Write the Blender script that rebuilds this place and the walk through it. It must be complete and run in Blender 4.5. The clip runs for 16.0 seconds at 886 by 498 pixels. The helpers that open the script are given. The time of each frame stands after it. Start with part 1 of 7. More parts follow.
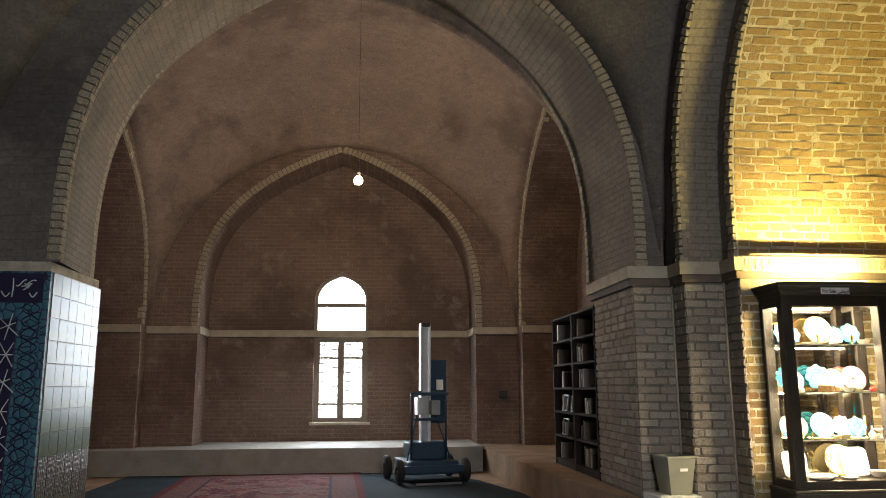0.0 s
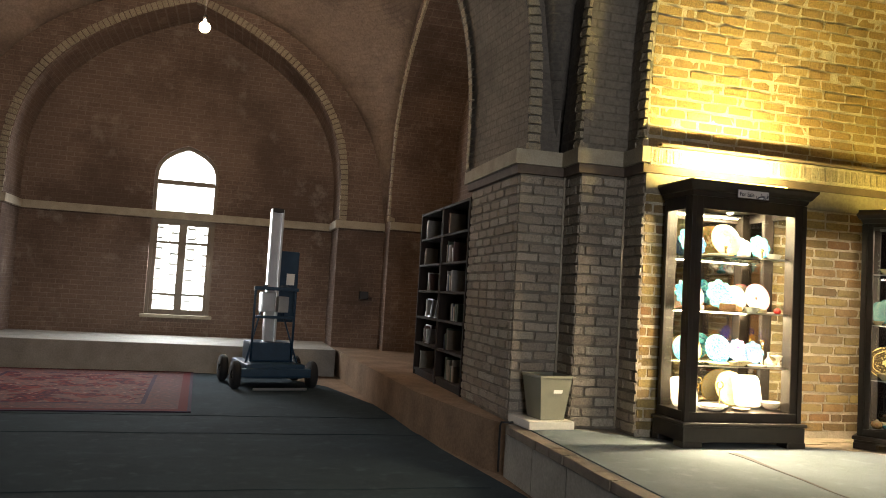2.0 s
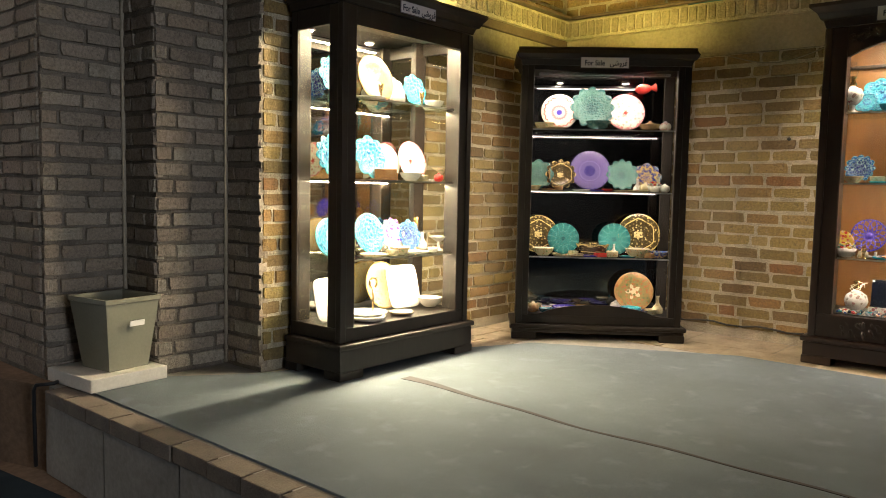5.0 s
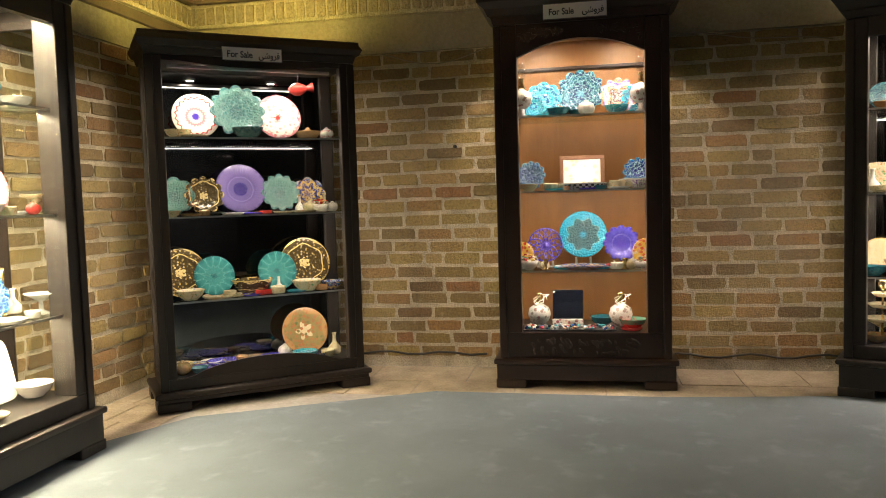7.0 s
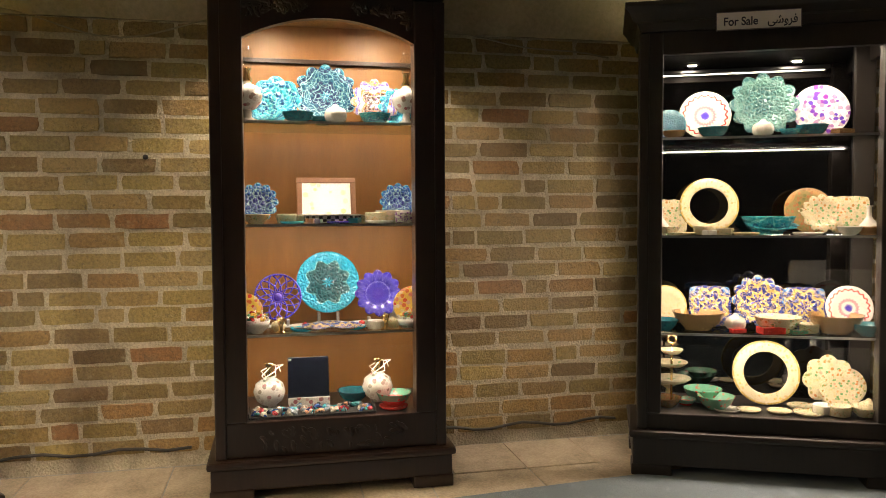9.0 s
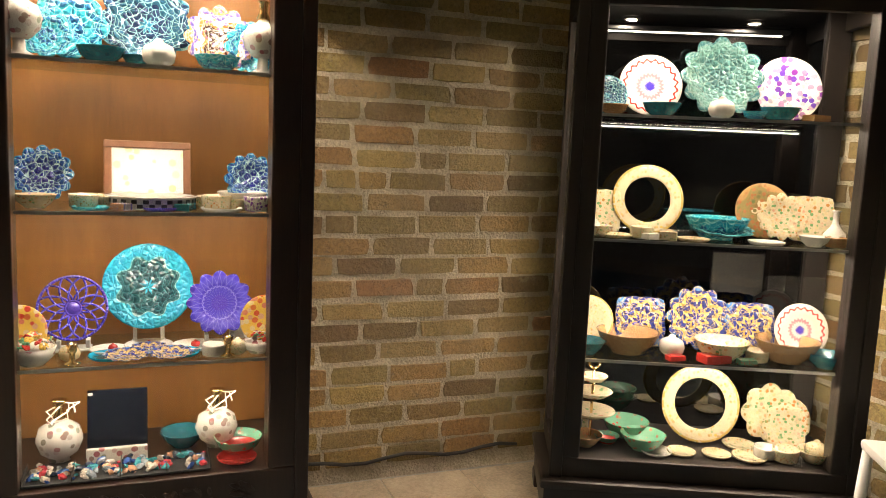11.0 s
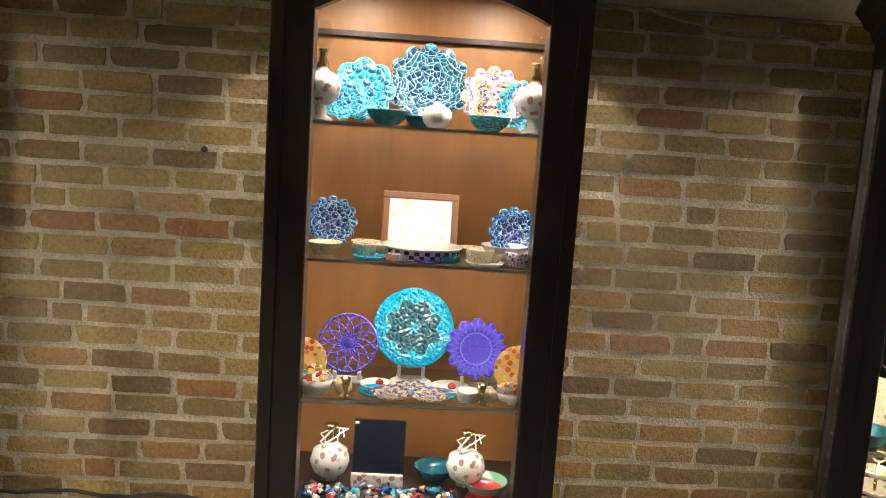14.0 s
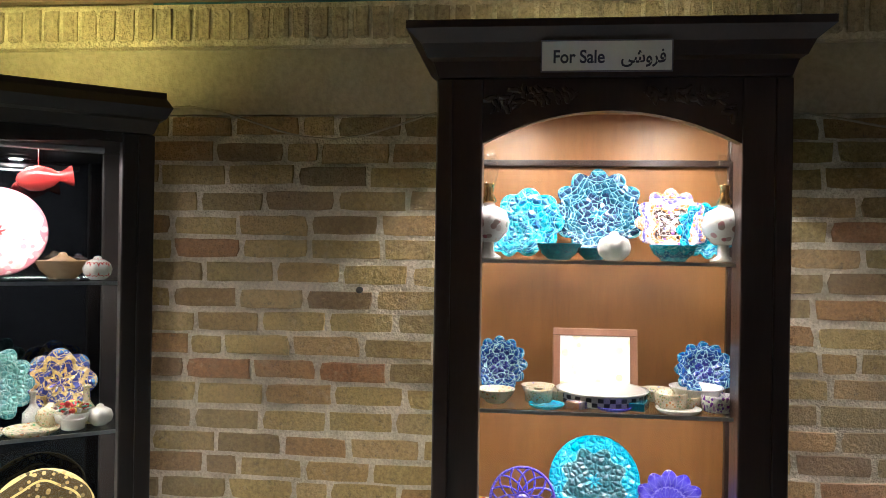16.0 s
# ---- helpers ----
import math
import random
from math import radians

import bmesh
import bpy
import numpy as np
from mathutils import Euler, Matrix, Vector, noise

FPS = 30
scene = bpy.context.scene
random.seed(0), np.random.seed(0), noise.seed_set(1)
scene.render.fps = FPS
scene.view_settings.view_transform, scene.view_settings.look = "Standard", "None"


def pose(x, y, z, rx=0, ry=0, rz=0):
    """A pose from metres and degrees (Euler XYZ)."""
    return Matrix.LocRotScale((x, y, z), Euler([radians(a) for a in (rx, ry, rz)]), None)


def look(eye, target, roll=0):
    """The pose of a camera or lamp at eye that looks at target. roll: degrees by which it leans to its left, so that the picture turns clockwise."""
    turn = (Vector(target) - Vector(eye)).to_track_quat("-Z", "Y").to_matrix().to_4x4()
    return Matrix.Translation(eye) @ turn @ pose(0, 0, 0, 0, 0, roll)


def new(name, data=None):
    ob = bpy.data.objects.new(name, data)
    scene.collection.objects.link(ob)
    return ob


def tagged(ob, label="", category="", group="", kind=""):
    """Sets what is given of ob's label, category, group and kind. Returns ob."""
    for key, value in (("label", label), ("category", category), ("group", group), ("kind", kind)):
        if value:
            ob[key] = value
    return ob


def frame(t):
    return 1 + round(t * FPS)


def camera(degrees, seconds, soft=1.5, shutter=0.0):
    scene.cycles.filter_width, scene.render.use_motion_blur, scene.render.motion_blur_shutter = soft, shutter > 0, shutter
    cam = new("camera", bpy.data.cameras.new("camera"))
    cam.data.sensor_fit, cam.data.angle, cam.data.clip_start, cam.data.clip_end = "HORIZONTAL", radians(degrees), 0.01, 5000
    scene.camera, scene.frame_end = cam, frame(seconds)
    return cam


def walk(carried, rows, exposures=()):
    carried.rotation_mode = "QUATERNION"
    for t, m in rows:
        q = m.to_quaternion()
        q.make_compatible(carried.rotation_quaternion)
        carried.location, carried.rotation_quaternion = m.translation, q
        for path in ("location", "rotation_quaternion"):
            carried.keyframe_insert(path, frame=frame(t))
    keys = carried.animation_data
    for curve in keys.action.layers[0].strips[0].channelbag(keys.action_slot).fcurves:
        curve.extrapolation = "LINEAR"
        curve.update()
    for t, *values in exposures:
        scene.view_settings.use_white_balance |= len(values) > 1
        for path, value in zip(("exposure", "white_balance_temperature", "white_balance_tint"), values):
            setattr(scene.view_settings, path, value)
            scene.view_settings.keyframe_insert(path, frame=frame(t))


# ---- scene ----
cam = camera(60.5, 16.0, 0.8)
METRES, EYE, TILT, LEAN, TURN = 7.5, 1.5, 0.0, 0.0, -5.6
ROWS = [
    (0.0, 0.0, 0.0, 0.0, 0.04, 10.28, 0.23),
    (0.5, 0.0127, 0.0382, -0.0016, -2.65, 7.64, -0.73),
    (1.0, 0.0187, 0.0885, 0.0001, -5.87, 5.53, -2.04),
    (1.5, 0.0302, 0.1496, -0.0043, -8.34, 4.25, -2.83),
    (2.0, 0.0372, 0.2031, -0.0087, -9.69, 3.49, -3.39),
    (2.5, 0.0444, 0.2553, -0.0105, -13.41, 1.7, -3.56),
    (3.0, 0.0616, 0.3089, -0.0121, -17.38, 0.02, -3.09),
    (3.5, 0.0712, 0.3617, -0.0119, -23.49, -1.96, -2.72),
    (4.0, 0.08, 0.412, -0.0121, -32.44, -3.56, -2.54),
    (6.5, 0.1592, 0.5876, -0.0097, -62.74, -4.06, 1.36),
    (7.0, 0.1876, 0.6045, -0.0056, -73.57, -3.82, 1.68),
    (7.5, 0.223, 0.6154, -0.0068, -78.63, -3.43, 2.5),
    (8.0, 0.2549, 0.6285, -0.0067, -81.5, -3.16, 2.25),
    (8.5, 0.2958, 0.6457, -0.001, -90.75, -2.33, 0.6),
    (9.0, 0.3307, 0.651, 0.0025, -96.69, -2.64, 0.31),
    (9.5, 0.3693, 0.6466, 0.0279, -101.25, -1.99, -0.03),
    (12.0, 0.4454, 0.6332, 0.0222, -104.49, -10.67, -3.73),
    (12.5, 0.4447, 0.6377, 0.0242, -97.67, -10.72, -4.24),
    (13.0, 0.4428, 0.638, 0.0282, -91.71, -10.02, -4.25),
    (13.5, 0.4404, 0.6373, 0.0358, -88.21, -8.98, -4.08),
    (14.0, 0.4391, 0.6369, 0.044, -86.28, -7.62, -3.76),
    (14.5, 0.443, 0.641, 0.049, -84.8, -5.72, -2.92),
    (15.0, 0.451, 0.6511, 0.0523, -83.58, -3.96, -2.25),
    (15.5, 0.4552, 0.6628, 0.0527, -82.19, -2.14, -1.67),
    (16.0, 0.4617, 0.6662, 0.0544, -78.52, 0.04, -0.91),
]
EXPOSURES = [(0.0, 0.5, 6500, 10), (1.0, 0.42, 6600, 10), (2.0, 0.38, 6800, 10), (3.4, 0.3, 6900, 10), (4.1, 0.1, 6600, 10), (6.5, 0.0, 6250, 10), (9.0, 0.05, 6500, 10), (12.5, 0.14, 6350, 10), (14.0, 0.12, 5700, 10), (15.0, 0.2, 5250, 10), (16.0, 0.24, 5100, 10)]
walk(cam, [(t, pose(0, 0, EYE, TILT, LEAN, TURN) @ pose(METRES * x, METRES * y, METRES * z, 90 + pitch, roll, yaw)) for t, x, y, z, yaw, pitch, roll in ROWS], EXPOSURES)

# ---- world and daylight ----
world = bpy.data.worlds.new("sky")
scene.world = world
world.use_nodes = True
sky = world.node_tree.nodes.new("ShaderNodeTexSky")
sky.sky_type, sky.sun_disc = "NISHITA", False
sky.sun_elevation, sky.sun_rotation = radians(40), radians(200)
world.node_tree.links.new(sky.outputs[0], world.node_tree.nodes["Background"].inputs[0])
world.node_tree.nodes["Background"].inputs[1].default_value = 0.1


def area_lamp(name, m, sx, sy, watts, colour):
    d = bpy.data.lights.new(name, "AREA")
    d.shape, d.size, d.size_y, d.energy, d.color = "RECTANGLE", sx, sy, watts, colour
    ob = new(name, d)
    ob.matrix_world = m
    return ob


# daylight in the far window, and an added unseen fill lamp behind the walk's start
area_lamp("window_daylight", look((-0.55, 15.95, 2.3), (-0.55, 10, 0.6)), 1.0, 2.8, 170, (0.86, 0.93, 1.0))
area_lamp("rear_fill", look((1.5, -3.8, 2.2), (0.6, 6, 1.8)), 2.6, 3.8, 265, (0.92, 0.95, 1.0))


# ---- materials ----
def mat(name, rough=0.6, metal=0.0, spec=0.5):
    m = bpy.data.materials.new(name)
    m.use_nodes = True
    b = m.node_tree.nodes["Principled BSDF"]
    b.inputs["Roughness"].default_value = rough
    b.inputs["Metallic"].default_value = metal
    b.inputs["Specular IOR Level"].default_value = spec
    return m, m.node_tree, b


def node(nt, kind, **inputs):
    n = nt.nodes.new("ShaderNode" + kind)
    for k, v in inputs.items():
        n.inputs[k.replace("_", " ")].default_value = v
    return n


def coords(nt, scale=(1, 1, 1), kind="Object"):
    t = nt.nodes.new("ShaderNodeTexCoord")
    mp = nt.nodes.new("ShaderNodeMapping")
    mp.inputs["Scale"].default_value = scale
    nt.links.new(t.outputs[kind], mp.inputs[0])
    return mp.outputs[0]


def ramp(nt, fac, stops):
    r = nt.nodes.new("ShaderNodeValToRGB")
    e = r.color_ramp.elements
    while len(e) < len(stops):
        e.new(0.5)
    for el, (p, c) in zip(e, stops):
        el.position, el.color = p, (*c, 1)
    nt.links.new(fac, r.inputs[0])
    return r.outputs[0]


def mix(nt, fac, a, b, how="MIX"):
    n = nt.nodes.new("ShaderNodeMix")
    n.data_type, n.blend_type = "RGBA", how
    for sock, v in ((n.inputs[0], fac), (n.inputs[6], a), (n.inputs[7], b)):
        if isinstance(v, (int, float)):
            sock.default_value = v
        elif isinstance(v, tuple):
            sock.default_value = (*v, 1)
        else:
            nt.links.new(v, sock)
    return n.outputs[2]


def bump(nt, b, height, strength=0.3, dist=0.01):
    n = nt.nodes.new("ShaderNodeBump")
    n.inputs["Strength"].default_value, n.inputs["Distance"].default_value = strength, dist
    nt.links.new(height, n.inputs["Height"])
    nt.links.new(n.outputs[0], b.inputs["Normal"])
    return n


def noise_tex(nt, vec, scale, detail=6, rough=0.6):
    n = nt.nodes.new("ShaderNodeTexNoise")
    n.inputs["Scale"].default_value, n.inputs["Detail"].default_value, n.inputs["Roughness"].default_value = scale, detail, rough
    nt.links.new(vec, n.inputs["Vector"])
    return n.outputs[0]


def world_vec(nt):
    g = nt.nodes.new("ShaderNodeNewGeometry")
    return g.outputs["Position"], g.outputs["Random Per Island"]


def plain(name, colour, rough=0.6, metal=0.0, vary=0.25, scale=6.0, grain=0.15, dist=0.004, spec=0.5):
    """A surface of one base colour with stains and grain at two scales."""
    m, nt, b = mat(name, rough, metal, spec)
    p, _ = world_vec(nt)
    n1, n2 = noise_tex(nt, p, scale), noise_tex(nt, p, scale * 14, 3)
    dark = tuple(c * (1 - vary) for c in colour)
    light = tuple(min(1, c * (1 + vary)) for c in colour)
    c = ramp(nt, n1, [(0.3, dark), (0.7, light)])
    c = mix(nt, 0.35, c, ramp(nt, n2, [(0.35, dark), (0.65, light)]))
    nt.links.new(c, b.inputs["Base Color"])
    bump(nt, b, n2, grain, dist)
    return m


def brick_paint(name, per_island, tones, dirt=(0.15, 0.125, 0.088)):
    """Fired brick: a tone for each piece, speckle, dust and a rough face."""
    m, nt, b = mat(name, 0.88, 0, 0.25)
    p, island = world_vec(nt)
    if not per_island:
        island = nt.nodes.new("ShaderNodeObjectInfo").outputs["Random"]
    n = len(tones)
    tone = ramp(nt, island, [(i / (n - 1), c) for i, c in enumerate(tones)])
    n1, n2, n3 = noise_tex(nt, p, 9), noise_tex(nt, p, 70, 4, 0.7), noise_tex(nt, p, 1.1, 3)
    c = mix(nt, 1.0, tone, ramp(nt, n2, [(0.3, (0.62, 0.6, 0.58)), (0.62, (1.12, 1.1, 1.05))]), "MULTIPLY")
    c = mix(nt, ramp(nt, n1, [(0.54, (0, 0, 0)), (0.8, (0.5,) * 3)]), c, dirt)
    c = mix(nt, ramp(nt, noise_tex(nt, p, 23, 5, 0.7), [(0.58, (0, 0, 0)), (0.70, (0.4,) * 3)]), c, (0.40, 0.34, 0.22))
    c = mix(nt, ramp(nt, noise_tex(nt, p, 38, 5, 0.75), [(0.30, (0.75,) * 3), (0.42, (0, 0, 0))]), c, tuple(d * 0.5 for d in dirt))
    c = mix(nt, ramp(nt, n3, [(0.45, (0, 0, 0)), (0.7, (0.35,) * 3)]), c, tuple(d * 1.6 for d in dirt))
    nt.links.new(c, b.inputs["Base Color"])
    h = mix(nt, 0.5, n1, n2)
    bump(nt, b, h, 1.0, 0.02)
    return m


OCHRE = [(0.12, 0.082, 0.045), (0.29, 0.222, 0.085), (0.34, 0.265, 0.105), (0.24, 0.125, 0.055), (0.32, 0.25, 0.10), (0.16, 0.105, 0.055), (0.36, 0.285, 0.13), (0.28, 0.165, 0.07), (0.20, 0.15, 0.07), (0.25, 0.20, 0.085)]
GREY = [(0.27, 0.23, 0.195), (0.40, 0.37, 0.315), (0.30, 0.26, 0.22), (0.43, 0.38, 0.325), (0.30, 0.25, 0.20), (0.36, 0.31, 0.265), (0.28, 0.24, 0.205)]
PALE = [(0.34, 0.30, 0.23), (0.38, 0.335, 0.26), (0.36, 0.315, 0.24), (0.32, 0.28, 0.21)]
M_BRICK, M_BRICK_J = brick_paint("ochre_brick", False, OCHRE), brick_paint("ochre_brick_joined", True, OCHRE)
M_VBRICK, M_VBRICK_J = (brick_paint(nm, k, [(0.29, 0.20, 0.095), (0.36, 0.26, 0.12), (0.33, 0.235, 0.11), (0.27, 0.185, 0.085), (0.38, 0.28, 0.14)]) for nm, k in (("vault_brick", False), ("vault_brick_joined", True)))
M_PIER, M_PIER_J = brick_paint("grey_brick", False, GREY), brick_paint("grey_brick_joined", True, GREY)
M_RING, M_RING_J = brick_paint("pale_arch_brick", False, PALE), brick_paint("pale_arch_brick_joined", True, PALE)
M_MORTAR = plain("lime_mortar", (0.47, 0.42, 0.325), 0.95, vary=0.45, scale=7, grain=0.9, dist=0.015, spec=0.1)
# pier mortar: shade between the proud bricks is put into a darker colour
M_SHADED_MORTAR = plain("shaded_joint_mortar", (0.20, 0.175, 0.145), 0.95, vary=0.4, scale=7, grain=0.9, dist=0.015, spec=0.1)
M_PLASTER = plain("old_lime_plaster", (0.27, 0.24, 0.19), 0.92, vary=0.3, scale=3, grain=0.4, dist=0.01, spec=0.15)
M_TRIM = plain("pale_cornice_plaster", (0.36, 0.32, 0.25), 0.9, vary=0.25, scale=5, grain=0.4, dist=0.008, spec=0.15)
# dark colour that stands in for shade under the cornice and along the ledge
M_UNDER = plain("cornice_shade_dark", (0.12, 0.09, 0.07), 0.9, vary=0.3, scale=9, grain=0.4)


def far_brick(name, c1, c2, mort, turn=False):
    """Brickwork seen from afar, as colour and relief."""
    m, nt, b = mat(name, 0.92, 0, 0.2)
    t = nt.nodes.new("ShaderNodeUVMap")
    br = nt.nodes.new("ShaderNodeTexBrick")
    br.inputs["Color1"].default_value, br.inputs["Color2"].default_value, br.inputs["Mortar"].default_value = (*c1, 1), (*c2, 1), (*mort, 1)
    for k, v in (("Scale", 1.0), ("Mortar Size", 0.008), ("Mortar Smooth", 0.3), ("Brick Width", 0.235), ("Row Height", 0.083)):
        br.inputs[k].default_value = v
    nt.links.new(t.outputs[0], br.inputs[0])
    p, _ = world_vec(nt)
    n1, n2 = noise_tex(nt, p, 0.9, 5), noise_tex(nt, p, 30, 4)
    c = mix(nt, 1.0, br.outputs[0], ramp(nt, n1, [(0.3, (0.6, 0.58, 0.56)), (0.7, (1.2, 1.15, 1.1))]), "MULTIPLY")
    c = mix(nt, 0.5, c, ramp(nt, n2, [(0.3, tuple(x * 0.7 for x in c1)), (0.7, tuple(x * 1.2 for x in c2))]))
    n3, n4 = noise_tex(nt, p, 0.55, 6, 0.65), noise_tex(nt, p, 2.4, 6, 0.7)
    c = mix(nt, ramp(nt, n3, [(0.50, (0, 0, 0)), (0.62, (0.6,) * 3)]), c, tuple(x * 0.45 for x in c1))
    c = mix(nt, ramp(nt, n4, [(0.56, (0, 0, 0)), (0.70, (0.3,) * 3)]), c, tuple(min(1, x * 1.5 + 0.03) for x in mort))
    nt.links.new(c, b.inputs["Base Color"])
    h = mix(nt, 0.25, mix(nt, 1.0, br.outputs[1], (1, 1, 1), "DIFFERENCE"), n2)
    bump(nt, b, h, 0.8, 0.012)
    return m


M_FAR = far_brick("weathered_red_brick", (0.150, 0.105, 0.085), (0.21, 0.15, 0.12), (0.29, 0.245, 0.21))
M_VAULT = far_brick("sooty_vault_brick", (0.12, 0.11, 0.10), (0.17, 0.15, 0.13), (0.16, 0.145, 0.125))
M_DOME = far_brick("brown_plastered_dome", (0.20, 0.155, 0.13), (0.27, 0.21, 0.17), (0.24, 0.19, 0.155))
M_INTRADOS = far_brick("arch_soffit_brick", (0.20, 0.18, 0.15), (0.26, 0.23, 0.19), (0.15, 0.13, 0.11))


def carpet_paint(name, base, seam=1.2):
    m, nt, b = mat(name, 0.97, 0, 0.1)
    p, _ = world_vec(nt)
    n1, n2, n3 = noise_tex(nt, p, 1.3, 4), noise_tex(nt, p, 320, 2, 0.8), noise_tex(nt, p, 7, 5)
    c = ramp(nt, n1, [(0.3, tuple(x * 0.7 for x in base)), (0.7, tuple(x * 1.25 for x in base))])
    c = mix(nt, 0.35, c, ramp(nt, n2, [(0.3, tuple(x * 0.6 for x in base)), (0.7, tuple(x * 1.5 for x in base))]))
    c = mix(nt, ramp(nt, n3, [(0.55, (0, 0, 0)), (0.72, (0.35,) * 3)]), c, tuple(x * 1.6 + 0.03 for x in base))
    nt.links.new(c, b.inputs["Base Color"])
    bump(nt, b, n2, 0.5, 0.004)
    return m


M_CARPET_LOW = carpet_paint("blue_green_felt_carpet", (0.027, 0.041, 0.052))
M_CARPET = carpet_paint("grey_green_felt_carpet", (0.145, 0.175, 0.20))
M_EARTH = plain("worn_brick_floor", (0.23, 0.16, 0.11), 0.95, vary=0.35, scale=2.5, grain=0.5, dist=0.01, spec=0.1)
M_STONE = plain("grey_podium_stone", (0.26, 0.245, 0.22), 0.8, vary=0.3, scale=3, grain=0.35, dist=0.006)
M_KERB = plain("podium_edge_brick", (0.17, 0.14, 0.11), 0.9, vary=0.35, scale=8, grain=0.5, dist=0.008)
M_PAVER = plain("worn_paving_brick", (0.34, 0.28, 0.20), 0.85, vary=0.4, scale=6, grain=0.4, dist=0.006)


def wood_paint(name, c1, c2, rough=0.35, axis=(14, 14, 1.2), coat=0.0):
    m, nt, b = mat(name, rough, 0, 0.45)
    p, _ = world_vec(nt)
    mp = nt.nodes.new("ShaderNodeMapping")
    mp.inputs["Scale"].default_value = axis
    nt.links.new(p, mp.inputs[0])
    n1, n2 = noise_tex(nt, mp.outputs[0], 2.2, 6, 0.65), noise_tex(nt, mp.outputs[0], 14, 3)
    c = mix(nt, 0.35, ramp(nt, n1, [(0.3, c1), (0.7, c2)]), ramp(nt, n2, [(0.3, c1), (0.7, c2)]))
    nt.links.new(c, b.inputs["Base Color"])
    b.inputs["Coat Weight"].default_value = coat
    bump(nt, b, n2, 0.12, 0.002)
    return m


M_DARK = wood_paint("dark_stained_wood", (0.007, 0.005, 0.004), (0.017, 0.011, 0.008), 0.5, coat=0.04)
M_MAHOGANY = wood_paint("dark_brown_carved_wood", (0.013, 0.007, 0.005), (0.029, 0.014, 0.009), 0.35, coat=0.2)
M_ORANGE = wood_paint("orange_veneer", (0.165, 0.070, 0.015), (0.24, 0.108, 0.025), 0.45, axis=(5, 5, 0.7))
M_SHELF = wood_paint("bookcase_wood", (0.014, 0.008, 0.006), (0.026, 0.015, 0.010), 0.85)
M_FRAME = wood_paint("window_frame_wood", (0.16, 0.13, 0.10), (0.22, 0.18, 0.14), 0.6)
M_STEEL = plain("brushed_steel", (0.55, 0.55, 0.56), 0.3, 1.0, vary=0.1, grain=0.05)
M_BRASS = plain("polished_brass", (0.78, 0.55, 0.24), 0.22, 1.0, vary=0.1, grain=0.03)
M_BLACK = plain("matt_black", (0.015, 0.015, 0.017), 0.6, vary=0.2)
M_BACK = plain("smoked_back_mirror", (0.12, 0.12, 0.125), 0.03, 1.0, vary=0.06, grain=0.0)
M_MIRROR = plain("mirror_back", (0.66, 0.66, 0.62), 0.03, 1.0, vary=0.04, grain=0.0)
M_WHITE = plain("white_card", (0.8, 0.79, 0.76), 0.6, vary=0.03)
M_INK = plain("navy_ink", (0.02, 0.025, 0.07), 0.6, vary=0.1)


def glass_paint(name, tint=(1, 1, 1), rough=0.0):
    """Thin clear glass: see-through with a mirror-like sheen that grows at grazing angles."""
    m = bpy.data.materials.new(name)
    m.use_nodes = True
    nt = m.node_tree
    nt.nodes.clear()
    o, t, g, f, x = (nt.nodes.new("ShaderNode" + k) for k in ("OutputMaterial", "BsdfTransparent", "BsdfGlossy", "LayerWeight", "MixShader"))
    t.inputs[0].default_value = (*tint, 1)
    g.inputs["Roughness"].default_value = rough
    pw, ad = nt.nodes.new("ShaderNodeMath"), nt.nodes.new("ShaderNodeMath")
    pw.operation, ad.operation = "POWER", "MULTIPLY_ADD"
    pw.inputs[1].default_value, ad.inputs[1].default_value, ad.inputs[2].default_value = 5.0, 0.3, 0.03
    nt.links.new(f.outputs["Facing"], pw.inputs[0]), nt.links.new(pw.outputs[0], ad.inputs[0]), nt.links.new(ad.outputs[0], x.inputs[0])
    f.inputs["Blend"].default_value = 0.5
    nt.links.new(t.outputs[0], x.inputs[1]), nt.links.new(g.outputs[0], x.inputs[2])
    nt.links.new(x.outputs[0], o.inputs[0])
    return m


M_GLASS = glass_paint("clear_pane", (0.97, 0.98, 0.97))
M_SHELFGLASS = glass_paint("green_edged_glass", (0.88, 0.93, 0.90))


def glow(name, colour, strength):
    m = bpy.data.materials.new(name)
    m.use_nodes = True
    nt = m.node_tree
    nt.nodes.clear()
    o, e = nt.nodes.new("ShaderNodeOutputMaterial"), nt.nodes.new("ShaderNodeEmission")
    e.inputs[0].default_value, e.inputs[1].default_value = (*colour, 1), strength
    nt.links.new(e.outputs[0], o.inputs[0])
    return m


G_BULB = glow("lit_bulb", (1.0, 0.74, 0.48), 800)
G_STRIP = glow("lit_yellow_strip", (1.0, 0.72, 0.18), 6)
G_COOL = glow("lit_white_strip", (1.0, 0.93, 0.82), 25)
G_WARM = glow("lit_warm_spot", (1.0, 0.80, 0.52), 20)
G_OUT = glow("bright_sky_outside", (0.93, 0.97, 1.0), 6)


# ---- mesh helpers ----
def box(bm, x0, x1, y0, y1, z0, z1, bevel=0.0):
    m = Matrix.Translation(((x0 + x1) / 2, (y0 + y1) / 2, (z0 + z1) / 2)) @ Matrix.Diagonal((abs(x1 - x0), abs(y1 - y0), abs(z1 - z0), 1))
    r = bmesh.ops.create_cube(bm, size=1, matrix=m)
    if bevel:
        es = list({e for v in r["verts"] for e in v.link_edges})
        bmesh.ops.bevel(bm, geom=es, offset=bevel, segments=2, affect="EDGES", profile=0.6)
    return bm


def B():
    return bmesh.new()


